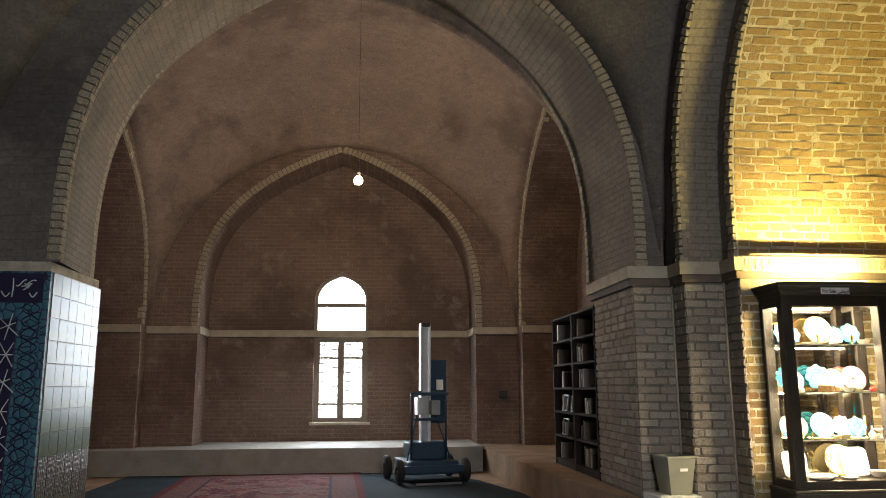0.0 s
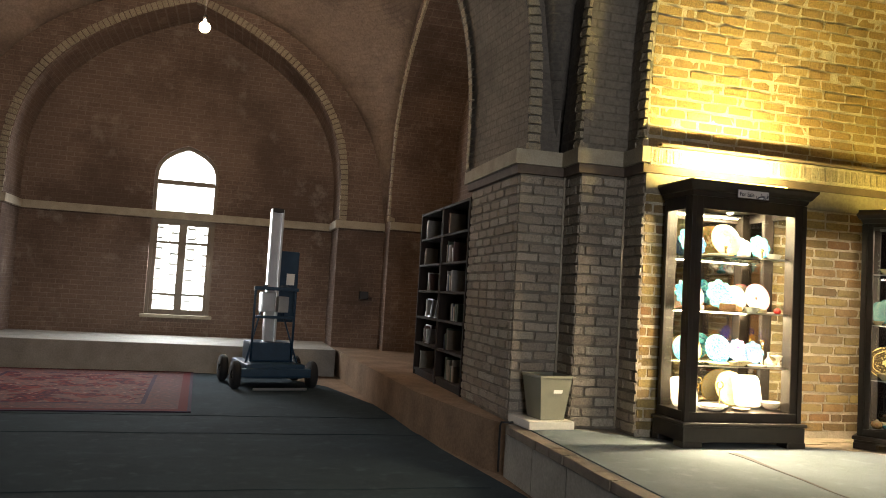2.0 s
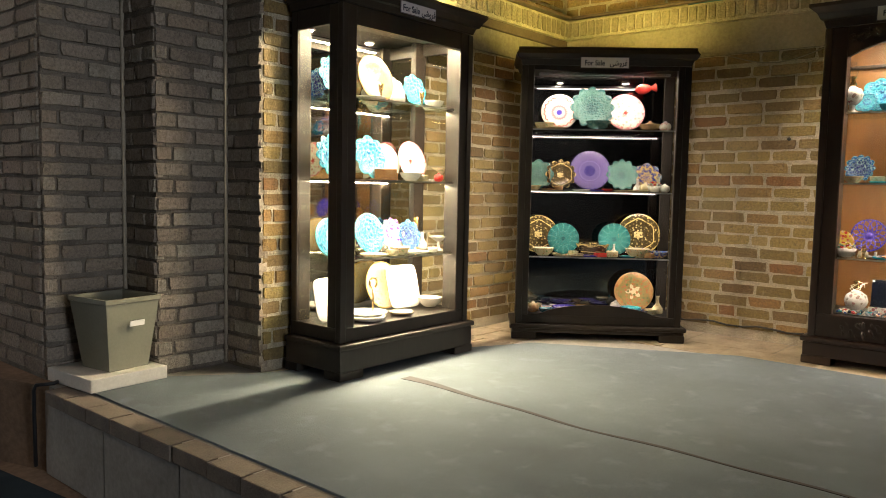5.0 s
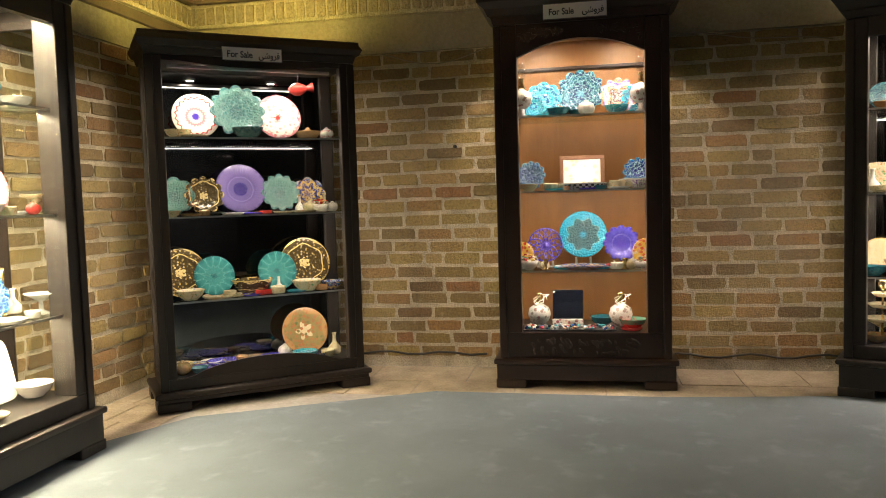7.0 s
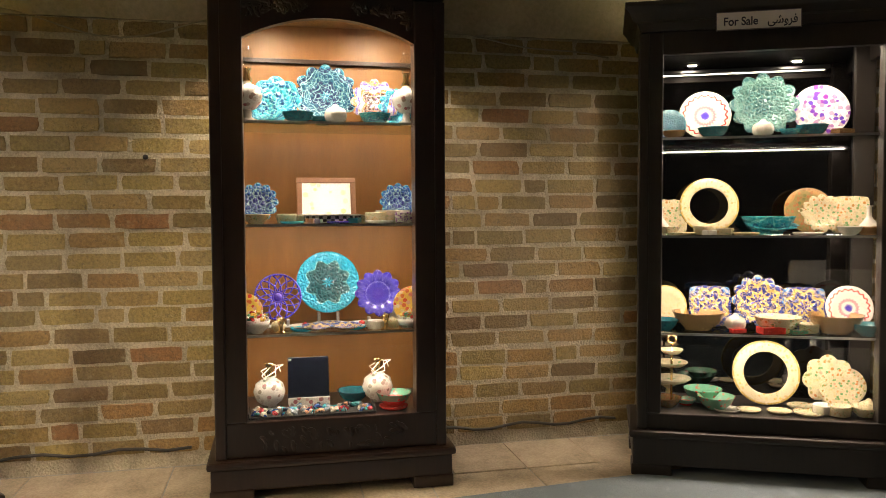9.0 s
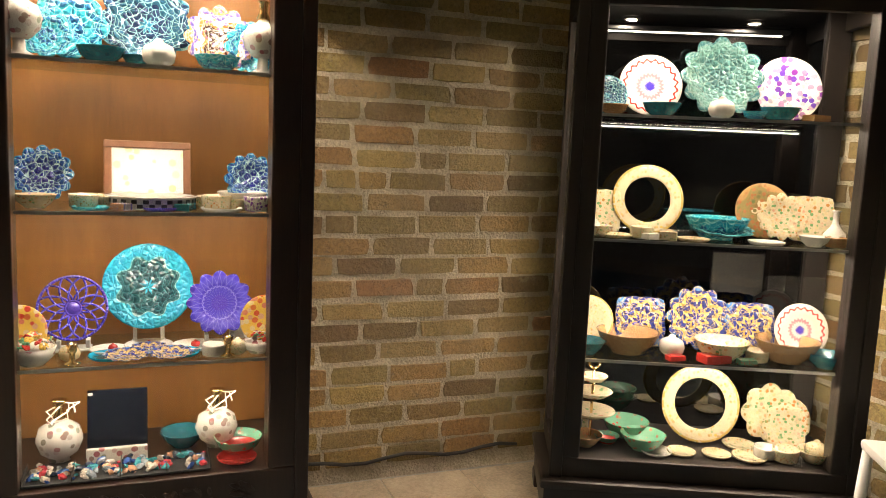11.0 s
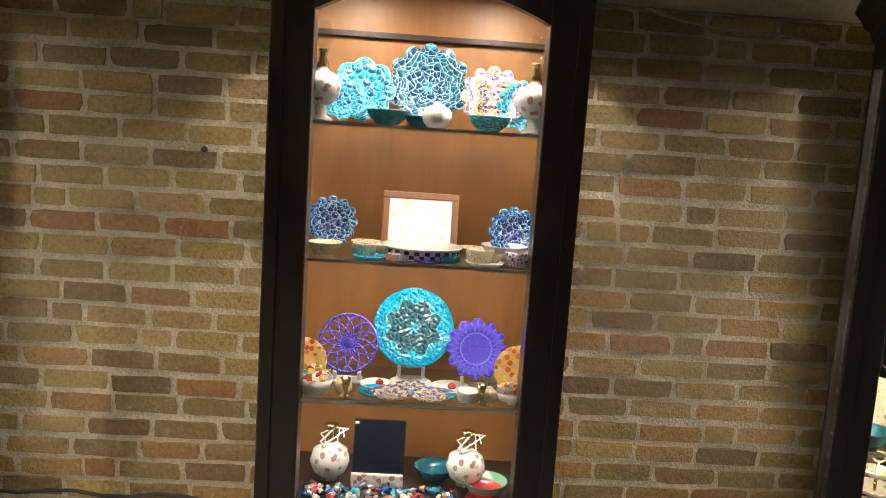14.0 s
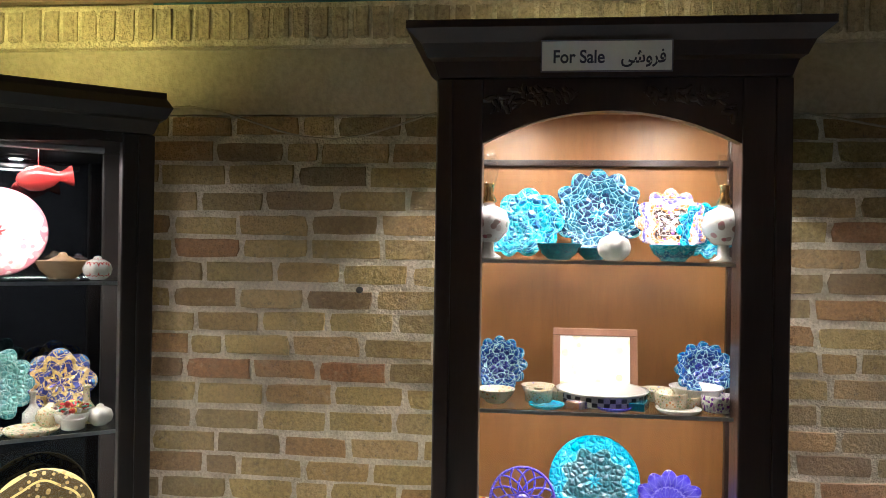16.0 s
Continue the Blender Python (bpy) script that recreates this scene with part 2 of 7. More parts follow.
def prism(bm, pts, z0, z1):
    lo = [bm.verts.new((x, y, z0)) for x, y in pts]
    hi = [bm.verts.new((x, y, z1)) for x, y in pts]
    n = len(pts)
    for i in range(n):
        bm.faces.new((lo[i], lo[(i + 1) % n], hi[(i + 1) % n], hi[i]))
    bm.faces.new(hi)
    bm.faces.new(lo[::-1])
    bmesh.ops.recalc_face_normals(bm, faces=bm.faces)
    return bm


def lathe(bm, prof, seg=24, lobes=0, wave=0.0, wave_from=0.5):
    """A turned shape from (radius, height) pairs, with an optional scalloped rim."""
    rmax = max(r for r, z in prof)
    rings = []
    for r, z in prof:
        if r < 1e-5:
            rings.append([bm.verts.new((0, 0, z))])
            continue
        ring = []
        for i in range(seg):
            a = 2 * math.pi * i / seg
            k = 1 + (wave * abs(math.cos(lobes * a / 2)) - wave if lobes and r > wave_from * rmax else 0) * (r / rmax)
            ring.append(bm.verts.new((r * k * math.cos(a), r * k * math.sin(a), z)))
        rings.append(ring)
    for a, b in zip(rings, rings[1:]):
        for i in range(seg):
            j = (i + 1) % seg
            if len(a) == 1 and len(b) == 1:
                break
            if len(a) == 1:
                bm.faces.new((a[0], b[i], b[j]))
            elif len(b) == 1:
                bm.faces.new((a[i], b[0], a[j]))
            else:
                bm.faces.new((a[i], b[i], b[j], a[j]))
    bmesh.ops.recalc_face_normals(bm, faces=bm.faces)
    for f in bm.faces:
        f.smooth = True
    return bm


def tube(bm, pts, r, seg=8):
    """A round bar or cable along points."""
    pts = [Vector(p) for p in pts]
    prev = None
    for i, p in enumerate(pts):
        d = (pts[min(i + 1, len(pts) - 1)] - pts[max(i - 1, 0)]).normalized()
        q = d.to_track_quat("Z", "Y").to_matrix()
        ring = [bm.verts.new(p + q @ Vector((r * math.cos(2 * math.pi * k / seg), r * math.sin(2 * math.pi * k / seg), 0))) for k in range(seg)]
        if prev:
            best = min(range(seg), key=lambda o: sum((ring[(k + o) % seg].co - prev[k].co).length for k in range(seg)))
            ring = ring[best:] + ring[:best]
            for k in range(seg):
                bm.faces.new((prev[k], prev[(k + 1) % seg], ring[(k + 1) % seg], ring[k]))
        else:
            bm.faces.new(ring[::-1])
        prev = ring
    bm.faces.new(prev)
    bmesh.ops.recalc_face_normals(bm, faces=bm.faces)
    for f in bm.faces:
        f.smooth = True
    return bm


def mesh_of(name, bm, material):
    me = bpy.data.meshes.new(name)
    bm.to_mesh(me)
    bm.free()
    for m in material if isinstance(material, list) else [material]:
        me.materials.append(m)
    return me


def part(name, bm, material, parent=None, label="", m=None):
    ob = new(name, mesh_of(name, bm, material))
    if parent:
        ob.parent = parent
    if m is not None:
        ob.matrix_basis = m
    if label:
        tagged(ob, label)
    return ob


def thing(name, m, label, category, group=""):
    ob = new(name)
    ob.matrix_basis = m
    return tagged(ob, label, category, group)


def structure(name, bm, material, label, category="wall", uv=None):
    ob = part(name, bm, material)
    tagged(ob, label, category, "", "structure")
    return ob


def planar_uv(ob):
    """Metre-true coordinates on each face: along the face, and up it."""
    me = ob.data
    uv = me.uv_layers.new(name="metres")
    for p in me.polygons:
        n = p.normal
        up = Vector((0, 0, 1)) if abs(n.z) < 0.9 else Vector((0, 1, 0))
        s = up.cross(n).normalized()
        t = n.cross(s)
        for li in p.loop_indices:
            co = me.vertices[me.loops[li].vertex_index].co
            uv.data[li].uv = (co.dot(s), co.dot(t) if abs(n.z) < 0.9 else co.y)
    return ob


def arch_profile(half, spring, rise, n=28):
    """One side of a pointed arch: (half width, height) from the springing to the crown."""
    out = []
    for i in range(n + 1):
        u = math.sin(i / n * math.pi / 2) ** 0.9
        out.append((half * max(0.0, 1 - u ** 3.2) ** 0.9, spring + rise * u))
    return out


def arch_wall(name, place, half, spring, rise, s0, s1, top, depth, materials, label, base=0.0, n=28):
    """A wall with a pointed opening. place(s, d, z): along the wall, into it, up. materials: face and soffit."""
    bm = B()
    prof = arch_profile(half, spring, rise, n)
    edge = [(half, base)] + prof
    side = [(-h, z) for h, z in edge] + [(h, z) for h, z in reversed(edge)][1:]
    verts = {}

    def v(s, d, z):
        k = (round(s, 5), round(d, 5), round(z, 5))
        if k not in verts:
            verts[k] = bm.verts.new(place(s, d, z))
        return verts[k]

    def quad(*q):
        q = [x for i, x in enumerate(q) if x is not q[i - 1]]
        if len(set(q)) >= 3:
            try:
                return bm.faces.new(q)
            except ValueError:
                return None

    for (a, za), (b, zb) in zip(side, side[1:]):
        for d in (0, depth):
            if abs(a - b) > 1e-5:
                quad(v(a, d, za), v(b, d, zb), v(b, d, top), v(a, d, top))
        f = quad(v(a, 0, za), v(b, 0, zb), v(b, depth, zb), v(a, depth, za))
        if f:
            f.material_index = 1
    for a, b in ((s0, -half), (half, s1)):
        for d in (0, depth):
            quad(v(a, d, base), v(b, d, base), v(b, d, top), v(a, d, top))
    for s in (s0, s1):
        quad(v(s, 0, base), v(s, depth, base), v(s, depth, top), v(s, 0, top))
    ob = part(name, bm, materials)
    me = ob.data
    uv = me.uv_layers.new(name="metres")
    for p in me.polygons:
        c = p.center
        soff = p.material_index == 1
        nrm = p.normal
        t = Vector((0, 0, 1)) - nrm * nrm.z
        t = t.normalized() if t.length > 0.05 else Vector((1, 0, 0))
        s = t.cross(nrm)
        for li in p.loop_indices:
            co = me.vertices[me.loops[li].vertex_index].co
            uv.data[li].uv = (co.dot(s), co.dot(t) if not soff else co.z * 1.2)
    tagged(ob, label, "wall", "", "structure")
    return ob


def arch_ring(name, place, half, spring, rise, width, out, material, parent, piece=0.075, lift=0.0):
    """Voussoirs laid along an arch's edge, each a piece of its own on one shared mesh."""
    prof = arch_profile(half, spring, rise, 80)
    pts = [(half, lift)] + prof
    full = [Vector((-h, z)) for h, z in pts] + [Vector((h, z)) for h, z in reversed(pts)][1:]
    lens = [0.0]
    for a, b in zip(full, full[1:]):
        lens.append(lens[-1] + (b - a).length)
    n = int(lens[-1] / piece)
    meshes = [chamfer_brick("arch_brick", 1, 1, 1, material, k) for k in range(4)]
    j = 0
    for i in range(n):
        d = (i + 0.5) * lens[-1] / n
        while lens[j + 1] < d:
            j += 1
        k = (d - lens[j]) / (lens[j + 1] - lens[j])
        p = full[j].lerp(full[j + 1], k)
        t = (full[j + 1] - full[j]).normalized()
        o = Vector(place(p.x, 0, p.y))
        along = (Vector(place(p.x + t.x, 0, p.y + t.y)) - o)
        inward = (Vector(place(p.x, 1, p.y)) - o)
        radial = along.cross(inward)
        m = Matrix.Identity(4)
        w = width * random.uniform(0.94, 1.04)
        for c, (ax, size) in enumerate(((radial, w), (inward, 0.11), (along, piece * 0.87))):
            m.col[c].xyz = ax * size
        nrm2 = Vector((-t.y, t.x))
        away = p + (nrm2 if (p + nrm2).length > p.length and nrm2.x * p.x >= 0 else -nrm2) * (width / 2)
        if (Vector(place(away.x, 0, away.y)) - o).dot(radial) < 0:
            m.col[0].xyz = -radial * w
        m.translation = Vector(place(away.x, 0.055 - out + random.uniform(-0.004, 0.004), away.y))
        ob = new("brick", meshes[i % 4])
        ob.parent = parent
        ob.matrix_basis = m


BRICK_MESHES = {}


def chamfer_brick(name, lx, ly, lz, material, seed):
    """A unit brick with its face towards -y, uneven and worn at the edges."""
    key = (material.name, seed)
    if key in BRICK_MESHES:
        return BRICK_MESHES[key]
    rnd = random.Random(seed)
    bm = B()
    j = lambda s: rnd.uniform(-s, s)
    edge = [(-0.5, -0.5), (-0.28, -0.5), (0.02, -0.5), (0.27, -0.5), (0.5, -0.5), (0.5, 0.05), (0.5, 0.5), (0.3, 0.5), (0.0, 0.5), (-0.26, 0.5), (-0.5, 0.5), (-0.5, -0.04)]
    chip = [rnd.choice((1.0, 0.985, 0.96, 0.93)) if abs(x) == 0.5 and abs(z) == 0.5 else 1.0 for x, z in edge]
    shape = [(x * c + j(0.010), z * c * (1 - 0.35 * (1 - c)) + j(0.03)) for (x, z), c in zip(edge, chip)]
    back = [bm.verts.new((x, 0.5, z)) for x, z in edge]
    mid = [bm.verts.new((x, -0.22 + j(0.10), z)) for x, z in shape]
    fr = [bm.verts.new((x * 0.98 + j(0.004), -0.5 + j(0.07), z * 0.925 + j(0.02))) for x, z in shape]
    for i in range(12):
        n = (i + 1) % 12
        bm.faces.new((back[i], back[n], mid[n], mid[i])), bm.faces.new((mid[i], mid[n], fr[n], fr[i]))
    for a, b, c, d in ((0, 1, 9, 10), (1, 2, 8, 9), (2, 3, 7, 8)):
        bm.faces.new((fr[a], fr[b], fr[c], fr[d]))
    bm.faces.new((fr[3], fr[4], fr[5], fr[6], fr[7])), bm.faces.new((fr[10], fr[11], fr[0]))
    bmesh.ops.recalc_face_normals(bm, faces=bm.faces)
    BRICK_MESHES[key] = mesh_of("brick", bm, material)
    return BRICK_MESHES[key]


def brickwork(parent, place, s0, s1, z0, z1, mat_part, mat_join, near=None, course=0.083, length=0.237, seed=1, soldier=False, proud=0.007, limit=300):
    """Courses of single bricks. place(s, d, z) gives the wall's face; bricks for which near(s, z) holds are parts, the rest one joined part."""
    rnd = random.Random(seed)
    bm = B()
    meshes = [chamfer_brick("brick", 1, 1, 1, mat_part, k) for k in range(14)]
    joined = [chamfer_brick("brick", 1, 1, 1, mat_join, k) for k in range(14)] if mat_join is not mat_part else meshes
    verts, faces, count = [], [], 0
    rows = 1 if soldier else max(1, round((z1 - z0) / course))
    ch = (z1 - z0) / rows
    for r in range(rows):
        zr, ph = z0 + (r + 0.5) * ch, rnd.uniform(0, 6)
        s = s0 - length * (0.5 if r % 2 else 0.0) - rnd.uniform(0.0, 0.05)
        while s < s1 - 0.01:
            ln = course * 0.95 if soldier else length * (0.5 if rnd.random() < 0.06 else rnd.uniform(0.95, 1.05))
            a, b = max(s, s0), min(s + ln, s1)
            s += ln
            if b - a < 0.035:
                continue
            joint = 0.012 + rnd.uniform(0, 0.005)
            mid, w, hgt = (a + b) / 2, b - a - joint, ch - joint - rnd.uniform(0, 0.005)
            z = zr if soldier else zr + 0.0045 * math.sin(mid * 2.3 + ph) + rnd.uniform(-0.002, 0.002)
            o = Vector(place(mid, 0, z))
            ax = (Vector(place(b, 0, z)) - Vector(place(a, 0, z))).normalized()
            up = (Vector(place(mid, 0, z + ch * 0.4)) - Vector(place(mid, 0, z - ch * 0.4))).normalized()
            inn = (Vector(place(mid, 0.1, z)) - o).normalized()
            m = Matrix.Identity(4)
            tilt = rnd.uniform(-0.009, 0.009)
            m.col[0].xyz, m.col[1].xyz, m.col[2].xyz = (ax + up * tilt) * w, inn * 0.05, (up - ax * tilt) * hgt
            m.translation = o + inn * (0.025 - proud + rnd.uniform(-0.0035, 0.0035)) + up * rnd.uniform(-0.002, 0.002)
            k = rnd.randrange(14)
            if near and near(mid, zr) and count < limit:
                ob = new("brick", meshes[k])
                ob.parent = parent
                ob.matrix_basis = m
                count += 1
            else:
                base = len(verts)
                me = joined[k]
                verts.extend(m @ v.co for v in me.vertices)
                faces.extend([base + i for i in p.vertices] for p in me.polygons)
    bm.free()
    if verts:
        me = bpy.data.meshes.new("brickwork")
        me.from_pydata([tuple(v) for v in verts], [], faces)
        me.materials.append(mat_join)
        ob = new("brickwork", me)
        ob.parent = parent
        tagged(ob, kind="stuff")

# ---- the large structure ----
FLOOR_Z, POD = 0.0, 0.42
ground = structure("floor", box(B(), -8, 8, -5, 18, -0.3, -0.01), M_EARTH, "bare worn brick and earth floor of the prayer hall", "floor")
low_carpet = structure("carpet", prism(B(), [(-3.05, -3.5), (2.62, -3.5), (2.63, 6.5), (2.4, 8.4), (2.23, 11.1), (1.83, 12.75), (1.0, 14.0), (-4.1, 14.05), (-4.1, 9.2), (-3.05, 8.9)], -0.012, 0.0), M_CARPET_LOW, "dark blue-green felt carpet laid on the lower floor", "carpet")
# the podium, its edge bending towards the far bench
podium = structure("podium", prism(B(), [(2.66, 1.4), (6.9, 1.4), (6.9, 7.4), (2.66, 7.4)], -0.1, POD - 0.004), M_STONE, "knee-high stone podium along the side of the hall", "podium")
structure("podium_far", prism(B(), [(2.66, 7.4), (6.9, 7.4), (6.9, 15.5), (2.1, 15.5), (2.15, 14.1), (2.32, 9.3), (2.55, 7.75)], -0.1, POD - 0.006), M_EARTH, "bare worn brick podium beside the bookcase", "podium")
structure("bench", box(B(), -6, 2.1, 14.12, 16.3, -0.1, 0.43, 0.012), M_STONE, "long low stone bench before the window wall", "bench")

# the pier between the two bays, stepping back towards the display niche
PX, PY = (2.70, 3.12, 3.53), (7.53, 7.22, 6.91)


def pier_outline(d):
    return [(PX[0] - d, 8.88 + d), (PX[0] - d, PY[0] - d), (PX[1] - d, PY[0] - d), (PX[1] - d, PY[1] - d), (PX[2] - d, PY[1] - d), (PX[2] - d, PY[2] - d), (6.42, PY[2] - d), (6.42, 8.88 + d)]


wall_pier = structure("wall_pier", prism(B(), pier_outline(0), 0, 2.51), [M_MORTAR, M_SHADED_MORTAR], "stepped grey brick pier with mortar joints darkened for shade")
# plain lime mortar on the niche face, shade-darkened mortar on the others
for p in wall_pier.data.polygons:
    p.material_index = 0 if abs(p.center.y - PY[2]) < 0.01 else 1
wall_back = structure("wall_niche_back", box(B(), 6.42, 6.9, 1.4, 7.4, 0, 7.0), M_MORTAR, "ochre brick back wall of the display niche")
wall_right = structure("wall_niche_side", box(B(), PX[2], 6.42, 1.4, 2.04, 0, 2.57), M_MORTAR, "ochre brick side wall of the display niche")
structure("pier_cornice", prism(B(), pier_outline(0.075), 2.585, 2.71), M_TRIM, "pale plaster cornice around the pier", "cornice")
structure("pier_cornice_shadow_course", prism(B(), pier_outline(0.045), 2.51, 2.585), M_UNDER, "brick course under the cornice, coloured dark for its shade", "cornice")

# the niche's pointed barrel vault and its two stepped orders
NC, NH, NR = 4.475, 2.435, 3.45


def niche_order(name, half, rise, x0, x1, mats, label):
    return arch_wall(name, lambda s, d, z: (x0 + d, NC + s, z), half, 2.71, rise, -3.4, 3.4, 8.2, x1 - x0, mats, label, 2.71)


order_outer = niche_order("wall_niche_outer", PY[1] - NC, 3.75, PX[1], PX[2], [M_VAULT, M_INTRADOS], "sooty brick wall around the niche's outer arch")
order_inner = niche_order("wall_niche_vault", NH, NR, PX[2], 6.42, [M_INTRADOS, M_MORTAR], "pointed brick barrel vault over the display niche")

# the wall with the great arch between the bays
AC = -0.11
wall_arch = arch_wall("wall_great_arch", lambda s, d, z: (AC + s - 0.105 * d, 7.55 + d, z), 2.86, 2.70, 3.95, -3.6, 3.16, 8.2, 1.33, [M_VAULT, M_INTRADOS], "sooty brick wall with the great pointed arch", 2.70)
wall_left_pier = structure("wall_left_pier", box(B(), -4.6, -3.05, 7.55, 8.88, 0, 2.70), M_MORTAR, "brick pier behind glazed tile panels")
# walls that close the first bay
wall_west = structure("wall_west", box(B(), -4.4, -3.9, 1.27, 7.55, 0, 8.2), M_VAULT, "sooty brick side wall of the first bay")
planar_uv(wall_west)
wall_south = arch_wall("wall_south_arch", lambda s, d, z: (AC + s, 1.27 - d, z), 2.90, 2.70, 3.95, -3.7, 7.1, 8.2, 1.33, [M_VAULT, M_INTRADOS], "brick wall with an arch behind the walk's start", 0.0)
wall_entry = structure("wall_entry", box(B(), -5, 7, -4.4, -4.0, 0, 8.2), M_VAULT, "plain brick wall behind the start")
planar_uv(wall_entry)
for k, x in enumerate((-3.6, 3.2)):
    w = structure("wall_entry_side", box(B(), x - 0.2, x + 0.2, -4.0, -0.06, 0, 8.2), M_VAULT, "plain brick side wall of the entrance bay")
    planar_uv(w)
structure("ceiling_entry", box(B(), -4, 4, -4.0, 0.0, 8.2, 8.5), M_VAULT, "plain brick ceiling of the entrance bay", "ceiling")


def sail_vault(name, x0, x1, y0, y1, spring, k, label, n=40, material=M_VAULT):
    """A brick vault that rises from four corners into a shallow dome."""
    bm = B()
    g = []
    for i in range(n + 1):
        row = []
        for j in range(n + 1):
            u, v = 2 * i / n - 1, 2 * j / n - 1
            row.append(bm.verts.new((x0 + (x1 - x0) * i / n, y0 + (y1 - y0) * j / n, spring + k * math.sqrt(max(0.0, 2 - u * u - v * v)))))
        g.append(row)
    for i in range(n):
        for j in range(n):
            f = bm.faces.new((g[i][j], g[i][j + 1], g[i + 1][j + 1], g[i + 1][j]))
            f.smooth = True
    ob = part(name, bm, material)
    tagged(ob, label, "ceiling", "", "structure")
    planar_uv(ob)
    sol = ob.modifiers.new("thickness", "SOLIDIFY")
    sol.thickness, sol.offset = 0.2, -1
    return ob


sail_vault("ceiling_first_bay", -3.9, 3.02, 1.25, 7.57, 2.70, 4.0, "soot-darkened brick vault over the first bay")

# the far domed bay
FX0, FX1, FY0, FY1 = -4.2, 2.95, 8.88, 15.0
FC = (FX0 + FX1) / 2
wall_far = arch_wall("wall_far", lambda s, d, z: (-0.57 + s, FY1 + d, z), 2.69, 2.6, 3.6, -4.7, 4.7, 8.4, 1.0, [M_FAR, M_FAR], "weathered red brick wall with a blind pointed arch", 0.0)
wall_far_left = arch_wall("wall_far_left", lambda s, d, z: (FX0 - d, 11.9 + s, z), 2.7, 2.6, 3.5, -3.0, 3.1, 8.4, 1.1, [M_FAR, M_FAR], "weathered red brick side wall with a deep arch", 0.0)
wall_far_right = arch_wall("wall_far_right", lambda s, d, z: (FX1 + d, 11.9 + s, z), 2.6, 2.6, 3.5, -3.0, 3.1, 8.4, 1.1, [M_FAR, M_FAR], "weathered red brick side wall with a deep arch", 0.0)
for nm, b in (("wall_far_left_end", (-5.6, -5.3, 8.5, 15.2, 0, 8.4)), ("wall_far_right_end", (4.05, 4.4, 8.9, 15.2, 0, 8.4))):
    planar_uv(structure(nm, box(B(), *b), M_FAR, "weathered red brick end wall of a side recess"))
# end wall with the window's opening
WX0, WX1, WZ0, WZ1 = -1.12, -0.01, 0.80, 3.20
bm = B()
for b in ((-4.0, WX0, 16.0, 16.5, 0, 6.6), (WX1, 3.2, 16.0, 16.5, 0, 6.6), (WX0, WX1, 16.0, 16.5, 0, WZ0)):
    box(bm, *b)
wp = [(WX0, WZ1)] + [((WX0 + WX1) / 2 - h, z) for h, z in arch_profile((WX1 - WX0) / 2, WZ1, 0.68, 10)] + [((WX0 + WX1) / 2 + h, z) for h, z in reversed(arch_profile((WX1 - WX0) / 2, WZ1, 0.68, 10))][1:]
for (a, za), (b_, zb) in zip(wp, wp[1:]):
    if b_ - a > 1e-4:
        vs = [bm.verts.new(c) for c in ((a, 16.0, za), (b_, 16.0, zb), (b_, 16.0, 6.6), (a, 16.0, 6.6), (a, 16.5, za), (b_, 16.5, zb), (b_, 16.5, 6.6), (a, 16.5, 6.6))]
        for q in ((0, 1, 2, 3), (7, 6, 5, 4), (0, 4, 5, 1), (3, 2, 6, 7)):
            bm.faces.new([vs[i] for i in q])
wall_window = structure("wall_window", bm, M_FAR, "weathered brick wall with a tall arched window")
planar_uv(wall_window)
sail_vault("ceiling_far_bay", FX0, FX1, FY0, FY1, 2.6, 3.7, "dark plastered brick dome over the far bay", 40, M_DOME)
# ledges of the far bay
bm = B()
for b in ((-3.22, 2.08, 15.94, 16.0), (-4.26, -3.20, 14.94, 15.0), (2.06, 3.0, 14.94, 15.0), (-3.28, -3.20, 15.0, 15.98), (2.06, 2.14, 15.0, 15.98), (-5.3, -4.2, 14.55, 14.62), (2.95, 4.05, 14.45, 14.52)):
    box(bm, b[0], b[1], b[2], b[3], 2.52, 2.66, 0.01)
structure("far_ledge", bm, M_TRIM, "pale plaster ledge around the far bay", "ledge")

# the niche's lit ledge: plaster band, soldier course, thin dark line
bm = B()
SY = PY[2]
box(bm, PX[2], 6.42, SY - 0.08, SY, 2.57, 2.71)
box(bm, 6.36, 6.42, 2.04, SY - 0.08, 2.57, 2.71)
box(bm, PX[2], 6.42, 2.04, 2.10, 2.57, 2.71)
ledge = structure("niche_ledge", bm, M_MORTAR, "ledge of upright bricks around the niche", "ledge")
bm = B()
box(bm, PX[2], 6.41, SY - 0.015, SY + 0.01, 2.35, 2.57)
box(bm, 6.405, 6.43, 2.05, SY - 0.015, 2.35, 2.57)
structure("plaster_band", bm, M_PLASTER, "stained plaster band under the niche's ledge", "plaster band")
# slim dark strip placed as the ledge's shadow line
structure("ledge_shadow_line", box(box(B(), 3.60, 6.34, SY - 0.12, SY - 0.06, 2.722, 2.74), 6.34, 6.38, 2.2, SY - 0.12, 2.722, 2.74), M_UNDER, "thin dark strip standing in for shade along the ledge", "ledge")

# carpet on the podium, and the bare paving strip along the walls
structure("podium_carpet", prism(B(), [(2.70, 1.9), (5.95, 2.06), (5.75, 4.0), (5.78, 5.2), (5.2, 6.30), (4.7, 6.55), (3.5, 6.86), (3.08, 7.18), (2.74, 7.3)], POD - 0.003, POD + 0.006), M_CARPET, "grey-green felt carpet over the podium", "carpet")


